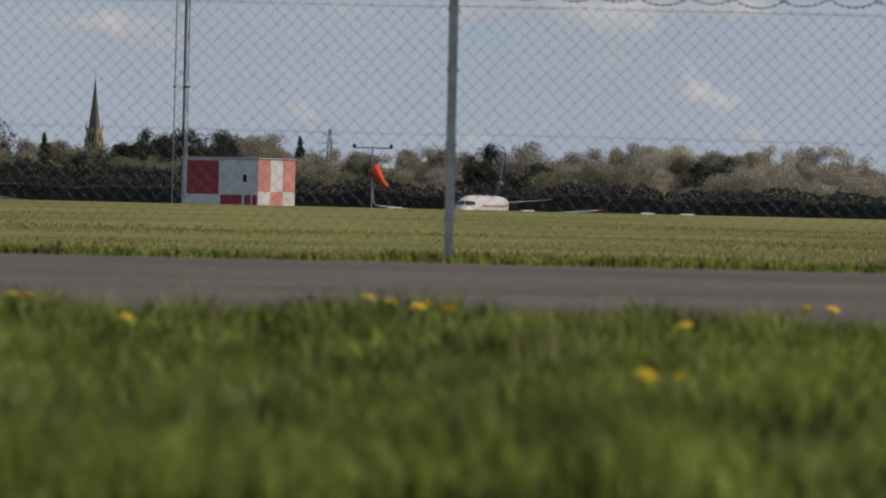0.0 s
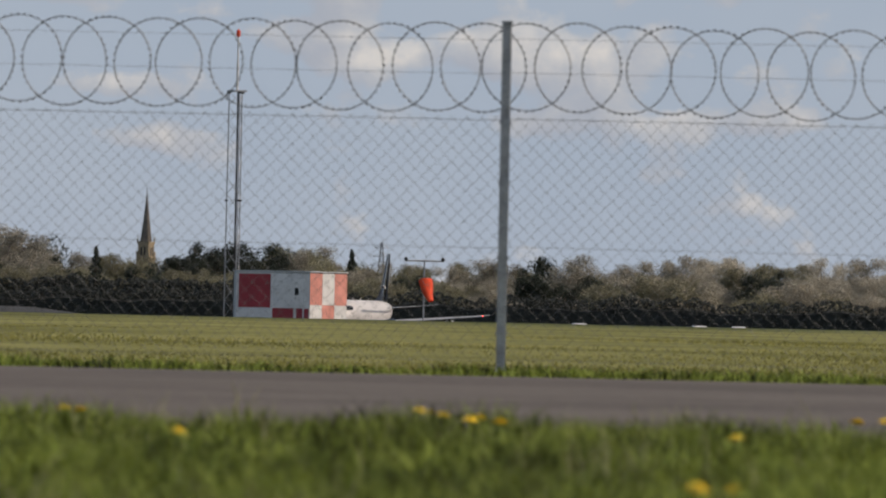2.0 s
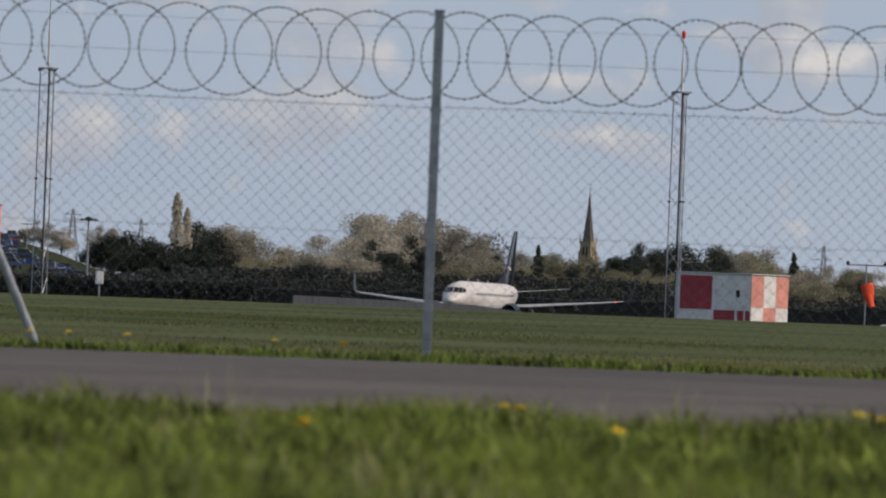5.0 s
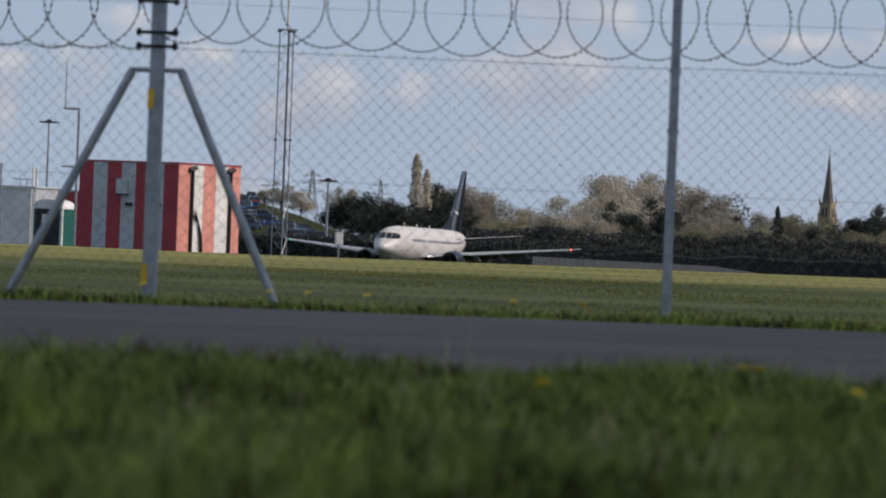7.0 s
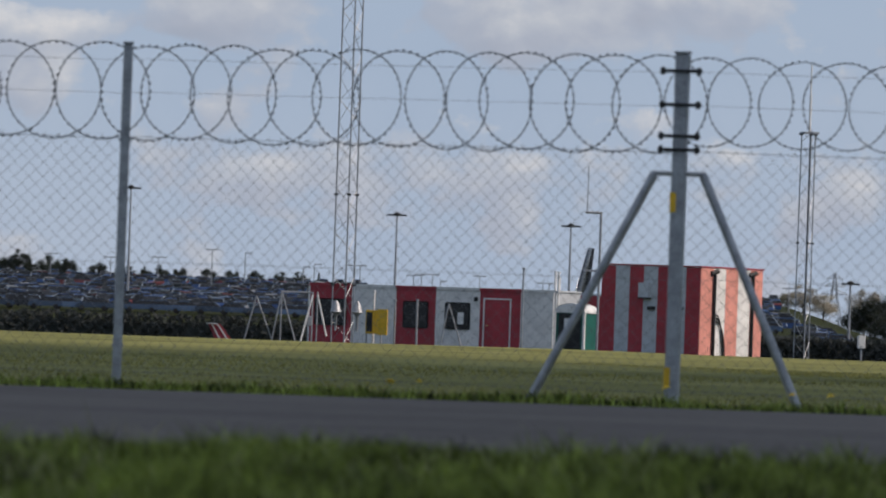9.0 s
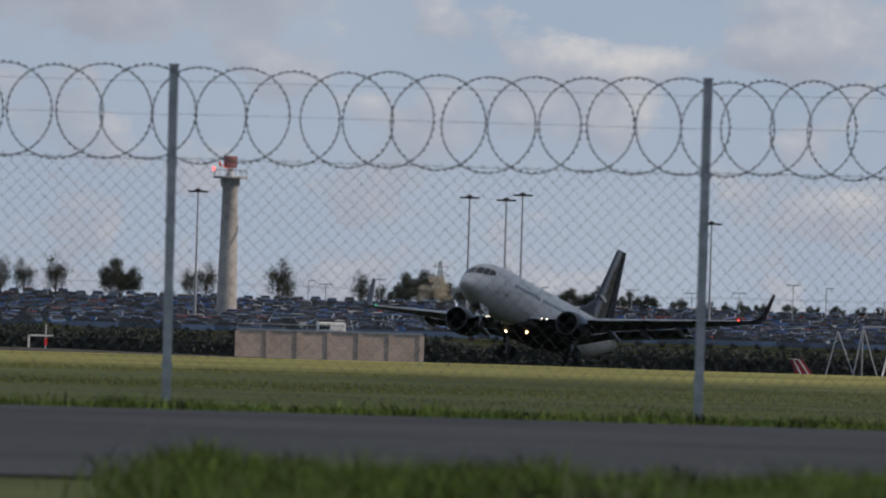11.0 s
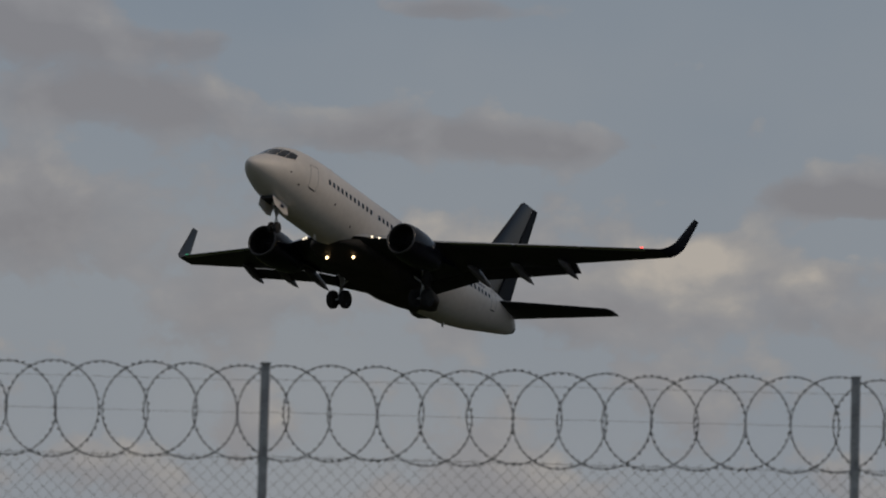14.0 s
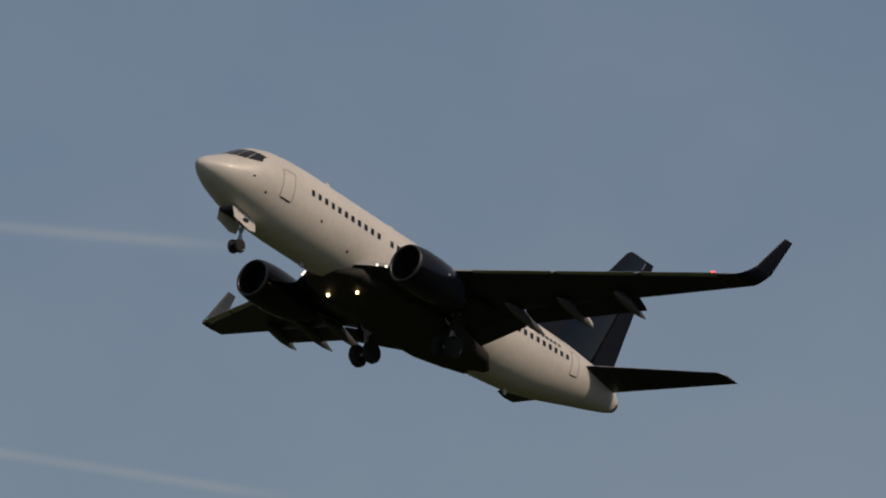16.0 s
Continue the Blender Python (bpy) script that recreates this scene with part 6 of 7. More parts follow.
def build_cars():
    rnd = random.Random(21)
    (bv, bf), (gv, gf), (rv, rf) = car_shape()
    body, glass = mesh_of("body", bv + rv, bf + [tuple(i + len(bv) for i in q) for q in rf], CAR_PAINT_ONE), mesh_of("windows", gv, gf, GLASS)
    wheel_bm = bmesh.new()
    lathe(wheel_bm, [(-0.1, 0.02), (-0.1, 0.3), (0.1, 0.3), (0.1, 0.02)], 10, "y")
    wheel_me = bpy.data.meshes.new("wheel")
    wheel_bm.to_mesh(wheel_me)
    wheel_bm.free()
    wheel_me.materials.append(TYRE)
    first = None
    V, F, GV, GF = [], [], [], []
    rows = 24
    for r in range(rows):
        d = 1100 + r * 16.5
        az = -5.0
        while az < 11.9:
            az += math.degrees((2.75 if r % 2 else 2.9) / d) * (1 if rnd.random() > 0.12 else rnd.uniform(1, 4))
            if 8.6 < az < 11.0 and r > 3:
                continue
            if r > 9 and az > 11.2:
                continue
            p = bearing(az, 0, d + rnd.uniform(-0.5, 0.5))
            p.z = ground_z(d, az)
            turn = -az + (90 if r % 3 else 0) + rnd.choice((0, 180)) + rnd.uniform(-4, 4)
            k = rnd.uniform(0.95, 1.12)
            m = Matrix.Translation(p) @ pose(0, 0, 0, 0, 0, turn) @ Matrix.Diagonal((k, 1, k * rnd.uniform(0.97, 1.15), 1))
            if r < 2:
                m = Matrix.Translation(p) @ pose(0, 0, 0, 0, 0, turn)
                if first is None:
                    first = thing("parked_car", p, "parked hatchback in the long-stay car park", "car", "cars in the car park")
                    first.matrix_world = m
                    part("body", body, None, first)
                    part("greenhouse", glass, None, first, "dark glazed cabin")
                    for x in (-1.3, 1.35):
                        for y in (-0.8, 0.8):
                            part("wheel", wheel_me, None, first).location = (x, y, 0.3)
                else:
                    copy_thing(first, m)
                continue
            c = len(V)
            V += [m @ Vector(v) for v in bv + rv]
            F += [tuple(i + c for i in q) for q in bf] + [tuple(i + c + len(bv) for i in q) for q in rf]
            c = len(GV)
            GV += [m @ Vector(v) for v in gv]
            GF += [tuple(i + c for i in q) for q in gf]
    park = thing("car_park", (0, 0, 0), "crowded car park, hundreds of mostly dark cars in rows", "cars", kind="stuff")
    part("bodies", mesh_of("bodies", V, F, CAR_PAINT), None, park)
    part("windows", mesh_of("windows", GV, GF, GLASS), None, park)


build_cars()


# ---- far things ----
def high_lamp(az, el, d=1250.0, head=1.5):
    p = bearing(az, 0, d)
    p.z = ground_z(d, az)
    h = EYE.z + d * math.tan(radians(el)) - p.z
    ob = thing("high_mast_lamp", p, "tall slender floodlight mast with a flat ring head", "street lamp", "high mast lamps")
    part("mast", rods(((0, 0, 0), (0, 0, h), 0.19, 0.10)), GALV, ob)
    bm = lathe(bmesh.new(), [(h - 0.25, 0.15), (h - 0.15, 0.5), (h + 0.15, 0.45), (h + 0.35, 0.1)], 12, "z")
    for i in range(6):
        a = math.pi * i / 3
        box(bm, head * 0.72 * math.cos(a) - 0.28, head * 0.72 * math.cos(a) + 0.28, head * 0.72 * math.sin(a) - 0.2, head * 0.72 * math.sin(a) + 0.2, h - 0.2, h + 0.02)
    part("lamp_head", bm, BLACK, ob, "dark ring of floodlights")


def low_lamp(az, el, d=1420.0, twin=False):
    p = bearing(az, 0, d)
    p.z = ground_z(d, az)
    h = EYE.z + d * math.tan(radians(el)) - p.z
    ob = thing("street_lamp", p, "thin grey car park lamp post", "street lamp", "car park lamps")
    part("post", rods(((0, 0, 0), (0, 0, h), 0.09, 0.06), n=6), GALV, ob)
    for s in ((1, -1) if twin else (1,)):
        part("lantern", boxes((min(0, s * 1.1), max(0, s * 1.1), -0.12, 0.12, h - 0.1, h + 0.05)), GALV, ob)


for az, el in ((8.782, 0.822), (9.886, 0.789), (5.555, 1.057), (5.788, 1.047), (5.891, 1.082), (7.092, 0.935), (0.912, 0.815), (0.045, 1.04), (3.834, 1.046), (2.235, 0.973), (-3.203, 0.775), (-2.182, 0.946), (-2.066, 1.004), (-1.765, 0.799), (-1.672, 0.892)):
    high_lamp(az, el)
high_lamp(11.667, 0.485, 1150.0, 1.2)
for az, el in ((6.6, 0.50), (6.98, 0.49), (7.28, 0.50), (7.62, 0.56), (7.83, 0.545), (8.2, 0.47), (8.27, 0.49), (8.52, 0.49), (8.56, 0.49), (8.9, 0.44), (8.95, 0.45), (9.02, 0.45), (9.32, 0.45), (9.72, 0.42), (9.76, 0.42), (9.07, 0.41), (0.72, 0.61), (1.46, 0.60), (2.28, 0.60), (2.2, 0.55), (2.9, 0.52),
               (-0.6, 0.6), (-1.9, 0.58), (-2.5, 0.56), (0.3, 0.6), (4.55, 0.5), (5.0, 0.52), (4.66, 0.48), (11.28, 0.44), (6.03, 0.5)):
    low_lamp(az, el, twin=int(az * 100) % 2 == 0)


def build_church():
    d = 3000.0
    p = bearing(14.834, 0, d)
    p.z = ground_z(d, 14.834)
    z0 = EYE.z + d * math.tan(radians(0.458)) - p.z
    tip = EYE.z + d * math.tan(radians(0.785)) - p.z
    ch = thing("church", p, "sandstone church tower with a tall dark stone spire", "church", turn=-14.834 - 28)
    w = 2.0
    part("tower", boxes((-w, w, -w, w, 0, z0), bevel=0.05), STONE, ch, "warm sandstone tower")
    for s in ((-1, -1), (1, -1), (1, 1), (-1, 1)):
        part("buttress", boxes((s[0] * w - 0.4, s[0] * w + 0.4, s[1] * w - 0.4, s[1] * w + 0.4, 0, z0 * 0.86)), STONE, ch)
        part("pinnacle", lathe(bmesh.new(), [(z0 - 0.3, 0.35), (z0 + 1.0, 0.25), (z0 + 2.2, 0.02)], 6, "z", (s[0] * w, s[1] * w, 0)), STONE, ch)
    part("parapet", boxes((-w - 0.2, w + 0.2, -w - 0.2, w + 0.2, z0 - 0.5, z0 + 0.2)), STONE, ch)
    for s in (-0.6, 0.6):
        part("belfry_opening", boxes((s - 0.3, s + 0.3, -w - 0.06, -w + 0.1, z0 - 4.5, z0 - 1.6)), BLACK, ch, "dark louvred belfry opening")
        part("belfry_opening", boxes((w - 0.1, w + 0.06, s - 0.3, s + 0.3, z0 - 4.5, z0 - 1.6)), BLACK, ch, "dark louvred belfry opening")
    part("spire", lathe(bmesh.new(), [(z0, 2.05), (z0 + (tip - z0) * 0.35, 1.28), (z0 + (tip - z0) * 0.7, 0.55), (tip, 0.05)], 8, "z"), SLATE, ch, "eight-sided dark stone spire")
    part("cross", rods(((0, 0, tip - 0.2), (0, 0, tip + 0.9), 0.08), ((-0.4, 0, tip + 0.55), (0.4, 0, tip + 0.55), 0.07)), BLACK, ch)
    part("nave", boxes((-w - 9, -w, -2.4, 2.4, 0, z0 * 0.55)), STONE, ch)
    return ch


build_church()


def build_radar():
    d = 1290.0
    az = 4.035
    p = bearing(az, 0, d)
    p.z = ground_z(d, az)
    h = EYE.z + d * math.tan(radians(1.13)) - p.z
    t = thing("radar_tower", p, "tall pale concrete radar tower with a red aerial", "tower")
    smooth(part("shaft", lathe(bmesh.new(), [(0, 1.5), (h * 0.5, 1.27), (h * 0.93, 1.08), (h * 0.95, 1.35), (h, 1.4)], 24, "z"), CONCRETE, t, "tapered pale concrete shaft"))
    part("deck", lathe(bmesh.new(), [(h, 1.6), (h, 2.5), (h + 0.25, 2.5), (h + 0.3, 1.2)], 24, "z"), CONCRETE, t, "overhanging service deck")
    bm = bmesh.new()
    for i in range(14):
        a = 2 * math.pi * i / 14
        q = Vector((2.42 * math.cos(a), 2.42 * math.sin(a), h + 0.2))
        rod(bm, q, q + Vector((0, 0, 1.0)), 0.035, n=5)
        b = 2 * math.pi * (i + 1) / 14
        rod(bm, q + Vector((0, 0, 1.0)), Vector((2.42 * math.cos(b), 2.42 * math.sin(b), h + 1.2)), 0.03, n=5)
    part("railing", bm, GALV, t)
    bm = bmesh.new()
    for i in range(26):
        a, b = radians(-100 + 9 * i), radians(-100 + 9 * (i + 1))
        r = lambda k: 1.5 - 0.42 * k / 26 * 1.0
        rod(bm, Vector((r(i) * math.cos(a), r(i) * math.sin(a), h * (0.5 + i * 0.017))), Vector((r(i + 1) * math.cos(b), r(i + 1) * math.sin(b), h * (0.5 + (i + 1) * 0.017))), 0.09, n=5)
    part("stair_rail", bm, GALV, t, "winding outside rail")
    part("pedestal", lathe(bmesh.new(), [(h + 0.2, 0.7), (h + 1.0, 0.45), (h + 1.4, 0.5), (h + 1.5, 0.1)], 12, "z"), GALV, t)
    bm = bmesh.new()
    rings = []
    for i in range(7):
        x = -1.0 + 2.0 * i / 6
        y = 0.3 * x * x
        rings.append([Vector((x * 0.9, y - 0.1, h + 1.5)), Vector((x, y + 0.25, h + 3.2)), Vector((x, y + 0.33, h + 3.2)), Vector((x * 0.9, y, h + 1.5))])
    ant = part("reflector", loft(bm, rings), RADAR_RED, t, "red curved radar reflector")
    part("feed", rods(((-0.2, 0, h + 1.3), (-1.5, -1.0, h + 1.9), 0.08), ((-1.5, -1.0, h + 1.7), (-1.7, -1.1, h + 2.3), 0.15)), ORANGE, t)
    part("obstruction_lamp", lathe(bmesh.new(), [(h + 1.1, 0.05), (h + 1.2, 0.18), (h + 1.45, 0.18), (h + 1.55, 0.04)], 8, "z", (-2.4, 0, 0)), LAMP_RED, t, "lit red obstruction lamp")


build_radar()


def build_pylon(az, el, d):
    p = bearing(az, 0, d)
    p.z = ground_z(d, az)
    h = EYE.z + d * math.tan(radians(el)) - p.z
    t = thing("pylon", p, "distant grey lattice power pylon", "pylon", "power pylons", turn=-az + 15)
    bm = bmesh.new()
    for i in range(4):
        sx, sy = ((1, 1), (-1, 1), (-1, -1), (1, -1))[i]
        nx, ny = ((1, 1), (-1, 1), (-1, -1), (1, -1))[(i + 1) % 4]
        def at(z, x, y):
            k = lerp(z / h, [0, 0.6, 1], [3.0, 1.0, 0.25])
            return Vector((x * k, y * k, z))
        zs = [h * j / 10 for j in range(11)]
        for a, b in zip(zs[:-1], zs[1:]):
            rod(bm, at(a, sx, sy), at(b, sx, sy), 0.14, n=4)
            rod(bm, at(a, sx, sy), at(b, nx, ny), 0.08, n=4)
    part("lattice", bm, GALV, t)
    for z, w in ((0.68, 4.2), (0.8, 3.4), (0.92, 2.6)):
        part("arm", rods(((-w, 0, h * z), (w, 0, h * z), 0.14), ((-w, 0, h * z), (0, 0, h * z + 1.6), 0.08), ((w, 0, h * z), (0, 0, h * z + 1.6), 0.08), n=5), GALV, t)


for az, el, d in ((16.327, 0.492, 3300.0), (11.567, 0.545, 2900.0), (5.382, 0.647, 2900.0), (1.589, 0.752, 2700.0), (12.0, 0.5, 3400.0)):
    build_pylon(az, el, d)


TAN_WALL = material("tan rendered wall", (0.50, 0.40, 0.33), 0.85, vary=0.12, size=2.5)


def build_depot():
    """Low pale wall beside the car park."""
    d = 990.0
    a, b = bearing(4.11, 0, d), bearing(5.278, 0, d)
    a.z = b.z = -1.6
    u = (b - a).normalized()
    ln = (b - a).length
    w = thing("depot_wall", a, "long low pale concrete depot wall with a grey coping", "wall", turn=math.degrees(math.atan2(u.y, u.x)))
    h = EYE.z + d * math.tan(radians(0.172)) + 1.6
    n = 6
    for i in range(n):
        part("wall_panel", boxes((i * ln / n + 0.03, (i + 1) * ln / n - 0.03, 0, 0.4, 0, h), bevel=0.02), TAN_WALL, w)
    part("coping", boxes((-0.1, ln + 0.1, -0.1, 0.5, h, h + 0.22)), GALV, w)
    for i in range(n + 1):
        part("pier", boxes((i * ln / n - 0.25, i * ln / n + 0.25, -0.12, -0.003, 0, h - 0.05)), TAN_WALL, w)
    part("rail", rods(*[((i * ln / 8, 0.2, h + 0.2), (i * ln / 8, 0.2, h + 0.75), 0.04) for i in range(6)], ((0, 0.2, h + 0.75), (ln * 0.62, 0.2, h + 0.75), 0.04)), GALV, w)
    for az, el in ((4.70, 0.275),):
        q = bearing(az, 0, 1095.0)
        q.z = ground_z(1095.0, az)
        v = thing("white_van", q, "white box van among the parked cars", "van")
        part("body", boxes((-1.7, 1.7, -1.0, 1.0, 0.4, 2.3), bevel=0.1), WHITE_PAINT, v)
        part("windscreen", boxes((-1.5, -0.2, -1.03, -1.0, 1.4, 2.0)), GLASS, v)
        for x in (-1.1, 1.1):
            part("wheel", lathe(bmesh.new(), [(-0.15, 0.02), (-0.15, 0.35), (0.15, 0.35), (0.15, 0.02)], 12, "y", (x, -0.85, 0.35)), TYRE, v)


build_depot()


def parked_jet(az_nose, az_tail, d, dn, fin_el, body_el, tail_mats, label, nose_left=True, marks=False):
    """Airliner on the far apron, mostly hidden by the brow: fuselage, fin, wing and tailplane."""
    a, b = bearing(az_nose, 0, dn), bearing(az_tail, 0, d)
    a.z = b.z = z = -1.7
    u = (a - b)
    ln = max(u.length, 18.0)
    u.normalize()
    m = Matrix.Translation((b.x, b.y, z)) @ Matrix(((u.x, -u.y, 0, 0), (u.y, u.x, 0, 0), (0, 0, 1, 0), (0, 0, 0, 1)))
    jet = thing("parked_airliner", (0, 0, 0), label, "airplane", "airliners on the apron")
    jet.matrix_world = m
    top = EYE.z + d * math.tan(radians(body_el)) - z
    fin = EYE.z + d * math.tan(radians(fin_el)) - z
    r, zc = 1.9, top - 1.9
    prof = [(ln, 0.05, -0.4), (ln - 0.5, 0.7, -0.3), (ln - 1.5, 1.25, -0.15), (ln - 3.5, 1.75, 0), (ln - 5.5, r, 0), (9, r, 0), (5, 1.45, 0.35), (1.5, 0.7, 0.9), (0.0, 0.3, 1.1)]
    smooth(part("fuselage", loft(bmesh.new(), [[Vector((x, rr * math.cos(t), zc + dz + rr * math.sin(t))) for t in [2 * math.pi * i / 24 for i in range(24)]] for x, rr, dz in prof]), WHITE, jet, "white fuselage"), 60)
    part("tail_fin", loft(bmesh.new(), [[Vector((p.x, p.z, zz)) for p in foil(le, te, 0, 0, 0.09, camber=0)] for zz, le, te in ((zc + 1.2, 6.6, 0.8), (zc + 3.0, 4.2, 0.5), (fin, 1.0, -0.9))]), tail_mats[0], jet, "painted tail fin")
    if len(tail_mats) > 1:
        bm = bmesh.new()
        for sy in (-1, 1):
            pts = [(4.6, zc + 0.9), (3.4, zc + 2.4), (3.0, zc + 2.1), (2.4, zc + 3.4), (1.9, zc + 3.0), (1.2, zc + 4.6), (0.35, zc + 4.9), (0.75, zc + 1.0)]
            bm.faces.new([bm.verts.new((x, sy * (0.46 if zz < zc + 3 else 0.36), zz)) for x, zz in (pts if sy < 0 else pts[::-1])])
        part("tail_patch", bm, tail_mats[1], jet, "jagged second colour on the tail")
        part("rear_band", loft(bmesh.new(), [[Vector((x, (rr + 0.02) * math.cos(t), zc + dz + (rr + 0.02) * math.sin(t))) for t in [2 * math.pi * i / 24 for i in range(24)]] for x, rr, dz in ((8.4, 1.84, 0.05), (5, 1.45, 0.35), (1.5, 0.7, 0.9))]), tail_mats[0], jet, "coloured rear fuselage")
    for sy in (1, -1):
        part("tailplane", loft(bmesh.new(), [foil(3.6 - abs(y) * 0.45, 0.9 - abs(y) * 0.28, y * sy, zc + 1.0 + 0.1 * abs(y), 0.08) for y in (0.4, 6.8)]), WHITE, jet)
        part("wing", loft(bmesh.new(), [foil(ln * 0.56 - abs(y) * 0.5, ln * 0.56 - 6.5 + (abs(y) * -0.14), y * sy, zc - 1.1 + 0.1 * abs(y), 0.1) for y in (1.0, 16.5)]), WING_SHADED, jet, "grey wing")
        part("main_gear", rods(((ln * 0.45, 2.8 * sy, 0.0), (ln * 0.45, 2.8 * sy, zc - 1.5), 0.35)), TYRE, jet)
        part("engine", lathe(bmesh.new(), [(ln * 0.56 + 2.0, 0.85), (ln * 0.56 + 1.2, 1.05), (ln * 0.56 - 1.5, 0.7), (ln * 0.56 - 1.6, 0.2)], 18, "x", (0, 4.8 * sy, zc - 1.6)), WHITE, jet)
        for k in range(int((ln - 13) / 0.9)):
            part("cabin_window", boxes((8.5 + 0.9 * k, 8.5 + 0.9 * k + 0.35, sy * 1.885 - 0.02, sy * 1.885 + 0.02, zc + 0.3, zc + 0.62)), GLASS, jet)
    part("nose_gear", rods(((ln - 4.2, 0, 0.0), (ln - 4.2, 0, zc - 1.7), 0.25)), TYRE, jet)
    part("cockpit_window", loft(bmesh.new(), [[Vector((x, (rr + 0.02) * math.cos(t), zc + (rr + 0.02) * math.sin(t))) for t in [radians(10 + 16 * i) for i in range(11)]] for x, rr in ((ln - 2.7, 1.56), (ln - 2.2, 1.42))], cap=False, close=False), GLASS, jet)
    if marks:
        for sy in (1, -1):
            for k in range(7):
                part("livery_mark", boxes((ln - 5.9 - 0.98 * k, ln - 5.9 - 0.98 * k + 0.66, sy * 1.83 - 0.06, sy * 1.83 + 0.06, zc + 0.45, zc + 1.3)), DARK_MARK, jet, "dark livery bar")
    return jet


parked_jet(-0.62, 0.36, 985.0, 1010.0, 0.42, 0.128, (TAIL_BLUE, TAIL_ORANGE), "parked white airliner with a blue and orange tail")
parked_jet(1.34, 0.74, 1004.0, 975.0, 0.385, 0.075, (TAIL_RED,), "parked white airliner with a red tail")
parked_jet(-0.30, -1.9, 930.0, 945.0, 0.36, 0.112, (NAVY,), "parked white airliner with dark livery bars", marks=True)
parked_jet(-1.75, -0.73, 1030.0, 1050.0, 0.365, 0.10, (TAIL_BLUE, TAIL_ORANGE), "parked white airliner with a blue and orange tail")


GREY_METAL = material("dull grey corrugated steel", (0.055, 0.06, 0.07), 0.7, 0.1, vary=0.15, size=1.0)


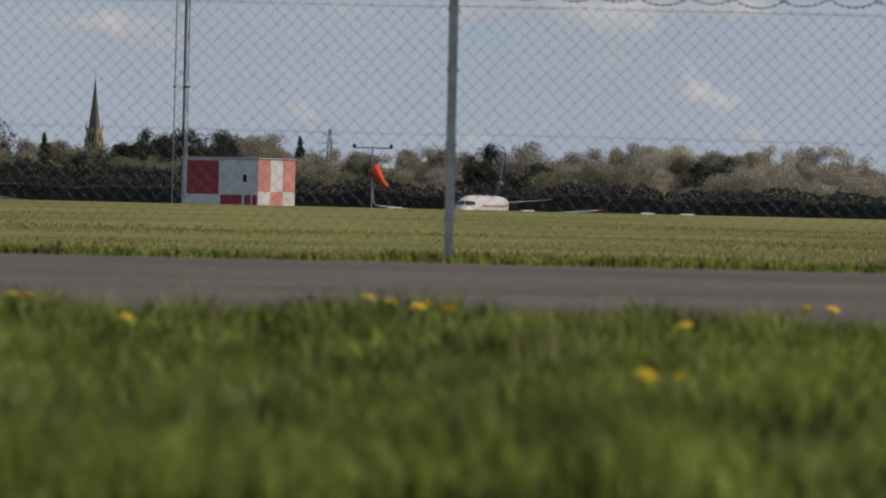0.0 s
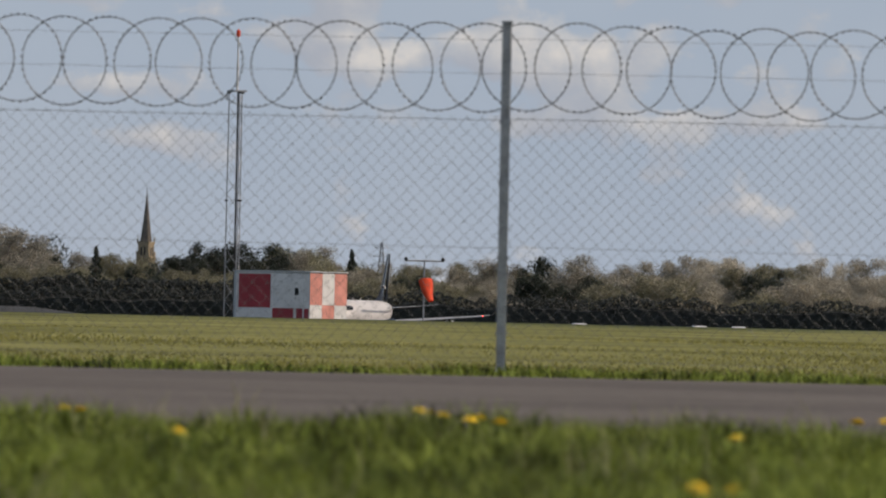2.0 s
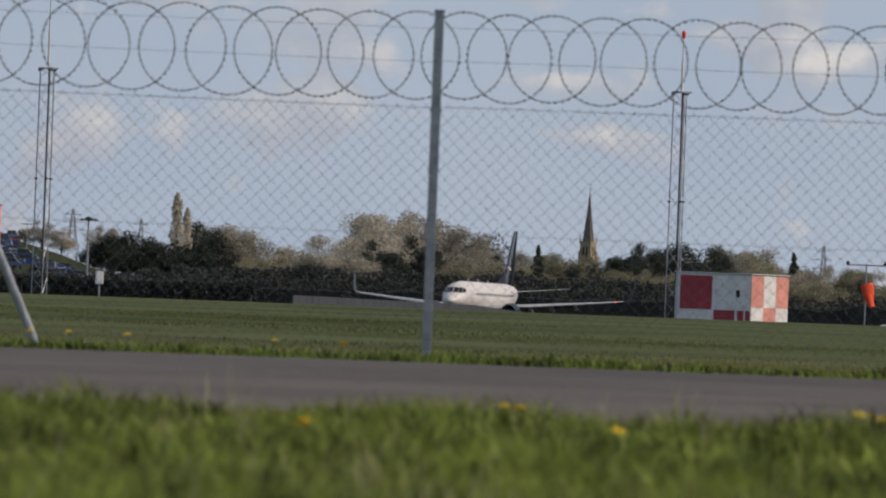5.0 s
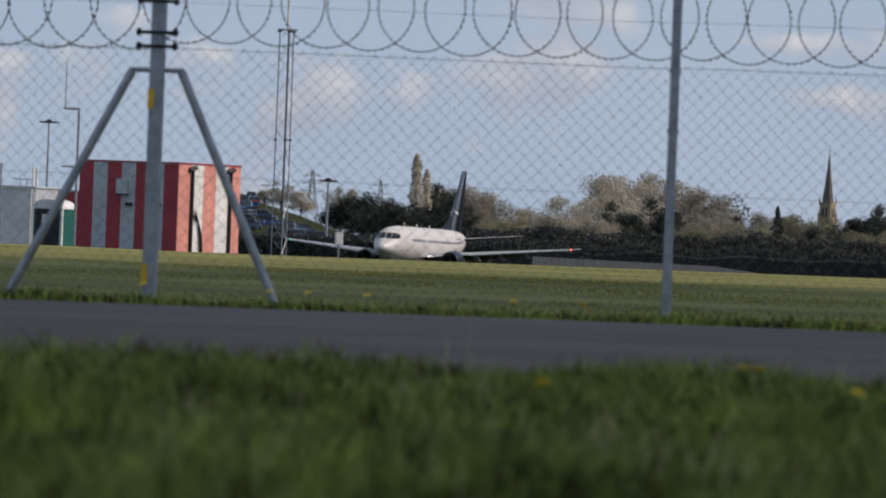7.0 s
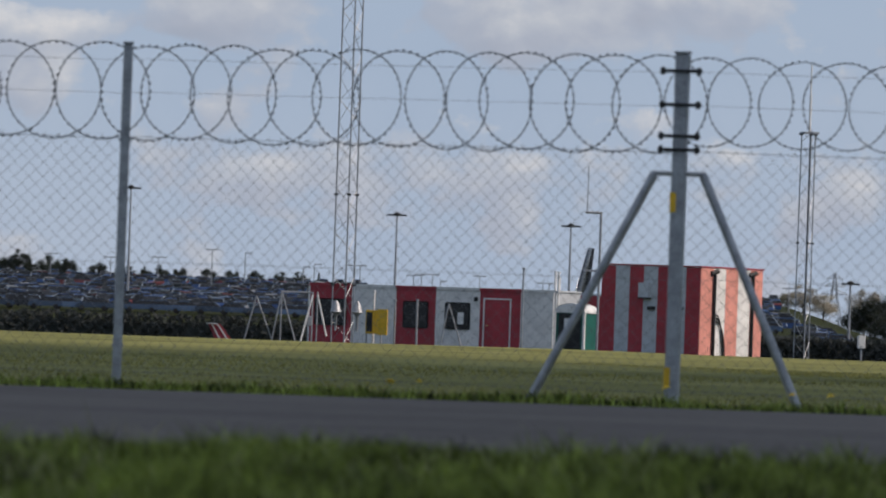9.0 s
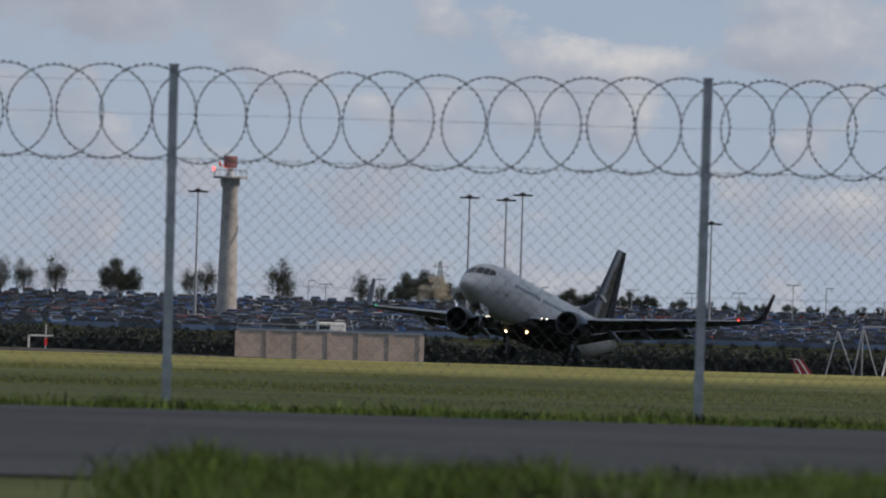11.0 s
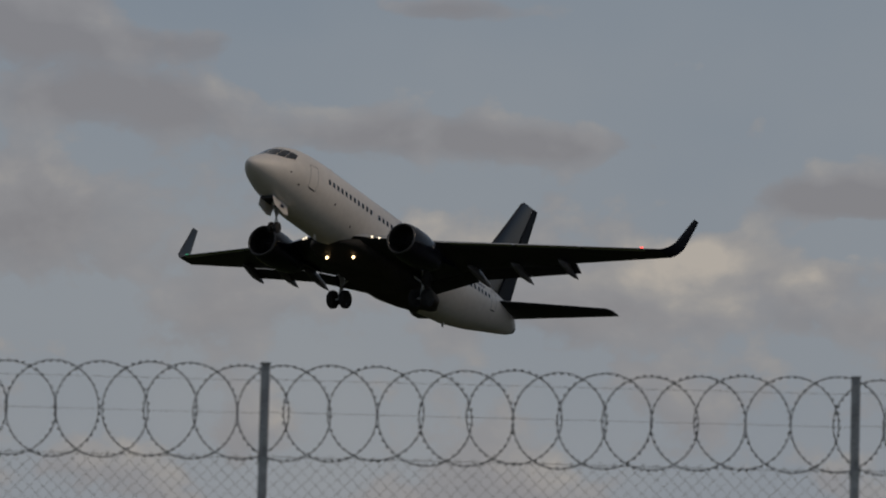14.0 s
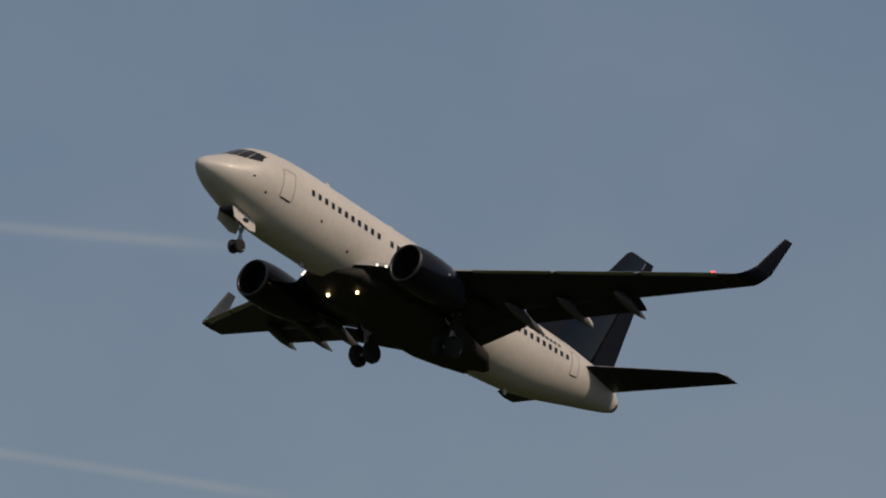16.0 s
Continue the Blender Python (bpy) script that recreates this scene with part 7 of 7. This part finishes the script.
def build_signs():
    for az, el, d in ((-0.122, 0.416, 1395.0),):
        p = bearing(az, 0, d)
        p.z = ground_z(d, az)
        h = EYE.z + d * math.tan(radians(el)) - p.z
        s = thing("white_totem", p, "plain white upright totem sign", "sign")
        part("panel", boxes((-0.5, 0.5, -0.15, 0.15, h - 2.6, h), bevel=0.03), WHITE_PAINT, s)
        part("post", boxes((-0.2, 0.2, -0.1, 0.1, 0, h - 2.6)), GALV, s)
    p = bearing(-0.96, 0, 1395.0)
    p.z = ground_z(1395.0, -0.96)
    h = EYE.z + 1395.0 * math.tan(radians(0.68)) - p.z
    c = thing("chimney", p, "thin dark chimney above the wood", "chimney")
    part("flue", lathe(bmesh.new(), [(0, 0.45), (h * 0.8, 0.32), (h * 0.82, 0.5), (h, 0.5)], 12, "z"), BLACK, c)
    # localiser boards on the apron side
    for az, el in ((2.86, 0.115), (1.50, 0.128)):
        d = 900.0
        p = bearing(az, 0, d)
        p.z = ground_z(d, az)
        h = EYE.z + d * math.tan(radians(el)) - p.z
        s = thing("marker_frame", p, "low pale marker frame on the apron edge", "frame", "marker frames")
        part("crossbar", boxes((-1.2, 1.3, -0.06, 0.06, h - 0.3, h - 0.15)), WHITE_PAINT, s)
        part("post", boxes((-1.2, -1.0, -0.06, 0.06, 0, h - 0.15)), WHITE_PAINT, s)
        part("stem", boxes((0.55, 0.65, -0.05, 0.05, 0, h + 0.9)), WHITE_PAINT, s)
        part("marker", boxes((0.45, 0.75, -0.08, 0.08, h - 1.2, h - 0.5)), TAIL_RED, s, "red marker plate")
    # hangar roofs and houses through the trees
    for az, el, d, w, mat in ((16.98, 0.27, 1640.0, 7.0, WHITE_PAINT), (17.48, 0.245, 1640.0, 6.0, WHITE_PAINT), (0.98, 0.40, 1480.0, 5.0, GREY_PAINT), (0.55, 0.36, 1390.0, 4.0, WHITE_PAINT)):
        p = bearing(az, 0, d)
        p.z = ground_z(d, az)
        h = EYE.z + d * math.tan(radians(el)) - p.z
        hs = thing("house", p, "distant pale house between the trees", "house", "distant houses", turn=-az + 10)
        part("wall", boxes((-w / 2, w / 2, 0, 5, 0, h * 0.72)), mat, hs)
        bm = bmesh.new()
        loft(bm, [[Vector((x, -0.3, h * 0.72)), Vector((x, 2.5, h)), Vector((x, 5.3, h * 0.72))] for x in (-w / 2 - 0.3, w / 2 + 0.3)])
        part("roof", bm, SLATE, hs)
        part("window", boxes((-w / 4 - 0.5, -w / 4 + 0.5, -0.05, -0.003, h * 0.35, h * 0.55)), GLASS, hs)
    # service vehicles past the brow
    for az, d, mat in ((17.59, 1310.0, WHITE_PAINT), (18.35, 1300.0, WHITE_PAINT), (18.60, 1300.0, WHITE_PAINT), (16.75, 1330.0, WHITE_PAINT)):
        p = bearing(az, 0, d)
        p.z = ground_z(d, az)
        h = EYE.z + d * math.tan(radians(0.006)) - p.z
        v = thing("service_van", p, "white airfield service van", "van", "service vans", turn=-az + 4)
        part("body", boxes((-1.05, 1.05, -2.0, 2.0, 0.5, h), bevel=0.25), mat, v)
        part("windscreen", boxes((-0.75, 0.75, -2.03, -2.003, h - 0.95, h - 0.35)), GLASS, v)
        for x in (-0.95, 0.95):
            for y in (-1.3, 1.3):
                part("wheel", lathe(bmesh.new(), [(-0.12, 0.02), (-0.12, 0.4), (0.12, 0.4), (0.12, 0.02)], 12, "x", (x, y, 0.4)), TYRE, v)
    # grey palisade section on the far boundary
    d = 640.0
    a, b = bearing(12.98, 0, d - 30), bearing(14.45, 0, d + 40)
    pal = thing("barrier", (0, 0, 0), "long low grey corrugated blast barrier", "barrier")
    n = 40
    for i in range(n):
        p, q = a.lerp(b, i / n), a.lerp(b, (i + 0.97) / n)
        t = EYE.z + d * math.tan(radians(lerp(i / n, [0, 0.75, 1], [0.05, 0.035, -0.005])))
        bm = bmesh.new()
        side = Vector((0.0, 0.25, 0))
        loft(bm, [[Vector((v.x, v.y, -2.5)), Vector((v.x, v.y, t)), Vector((v.x, v.y, t)) + side, Vector((v.x, v.y, -2.5)) + side] for v in (p, q)])
        part("barrier_panel", bm, GREY_METAL, pal)


build_signs()
motions()
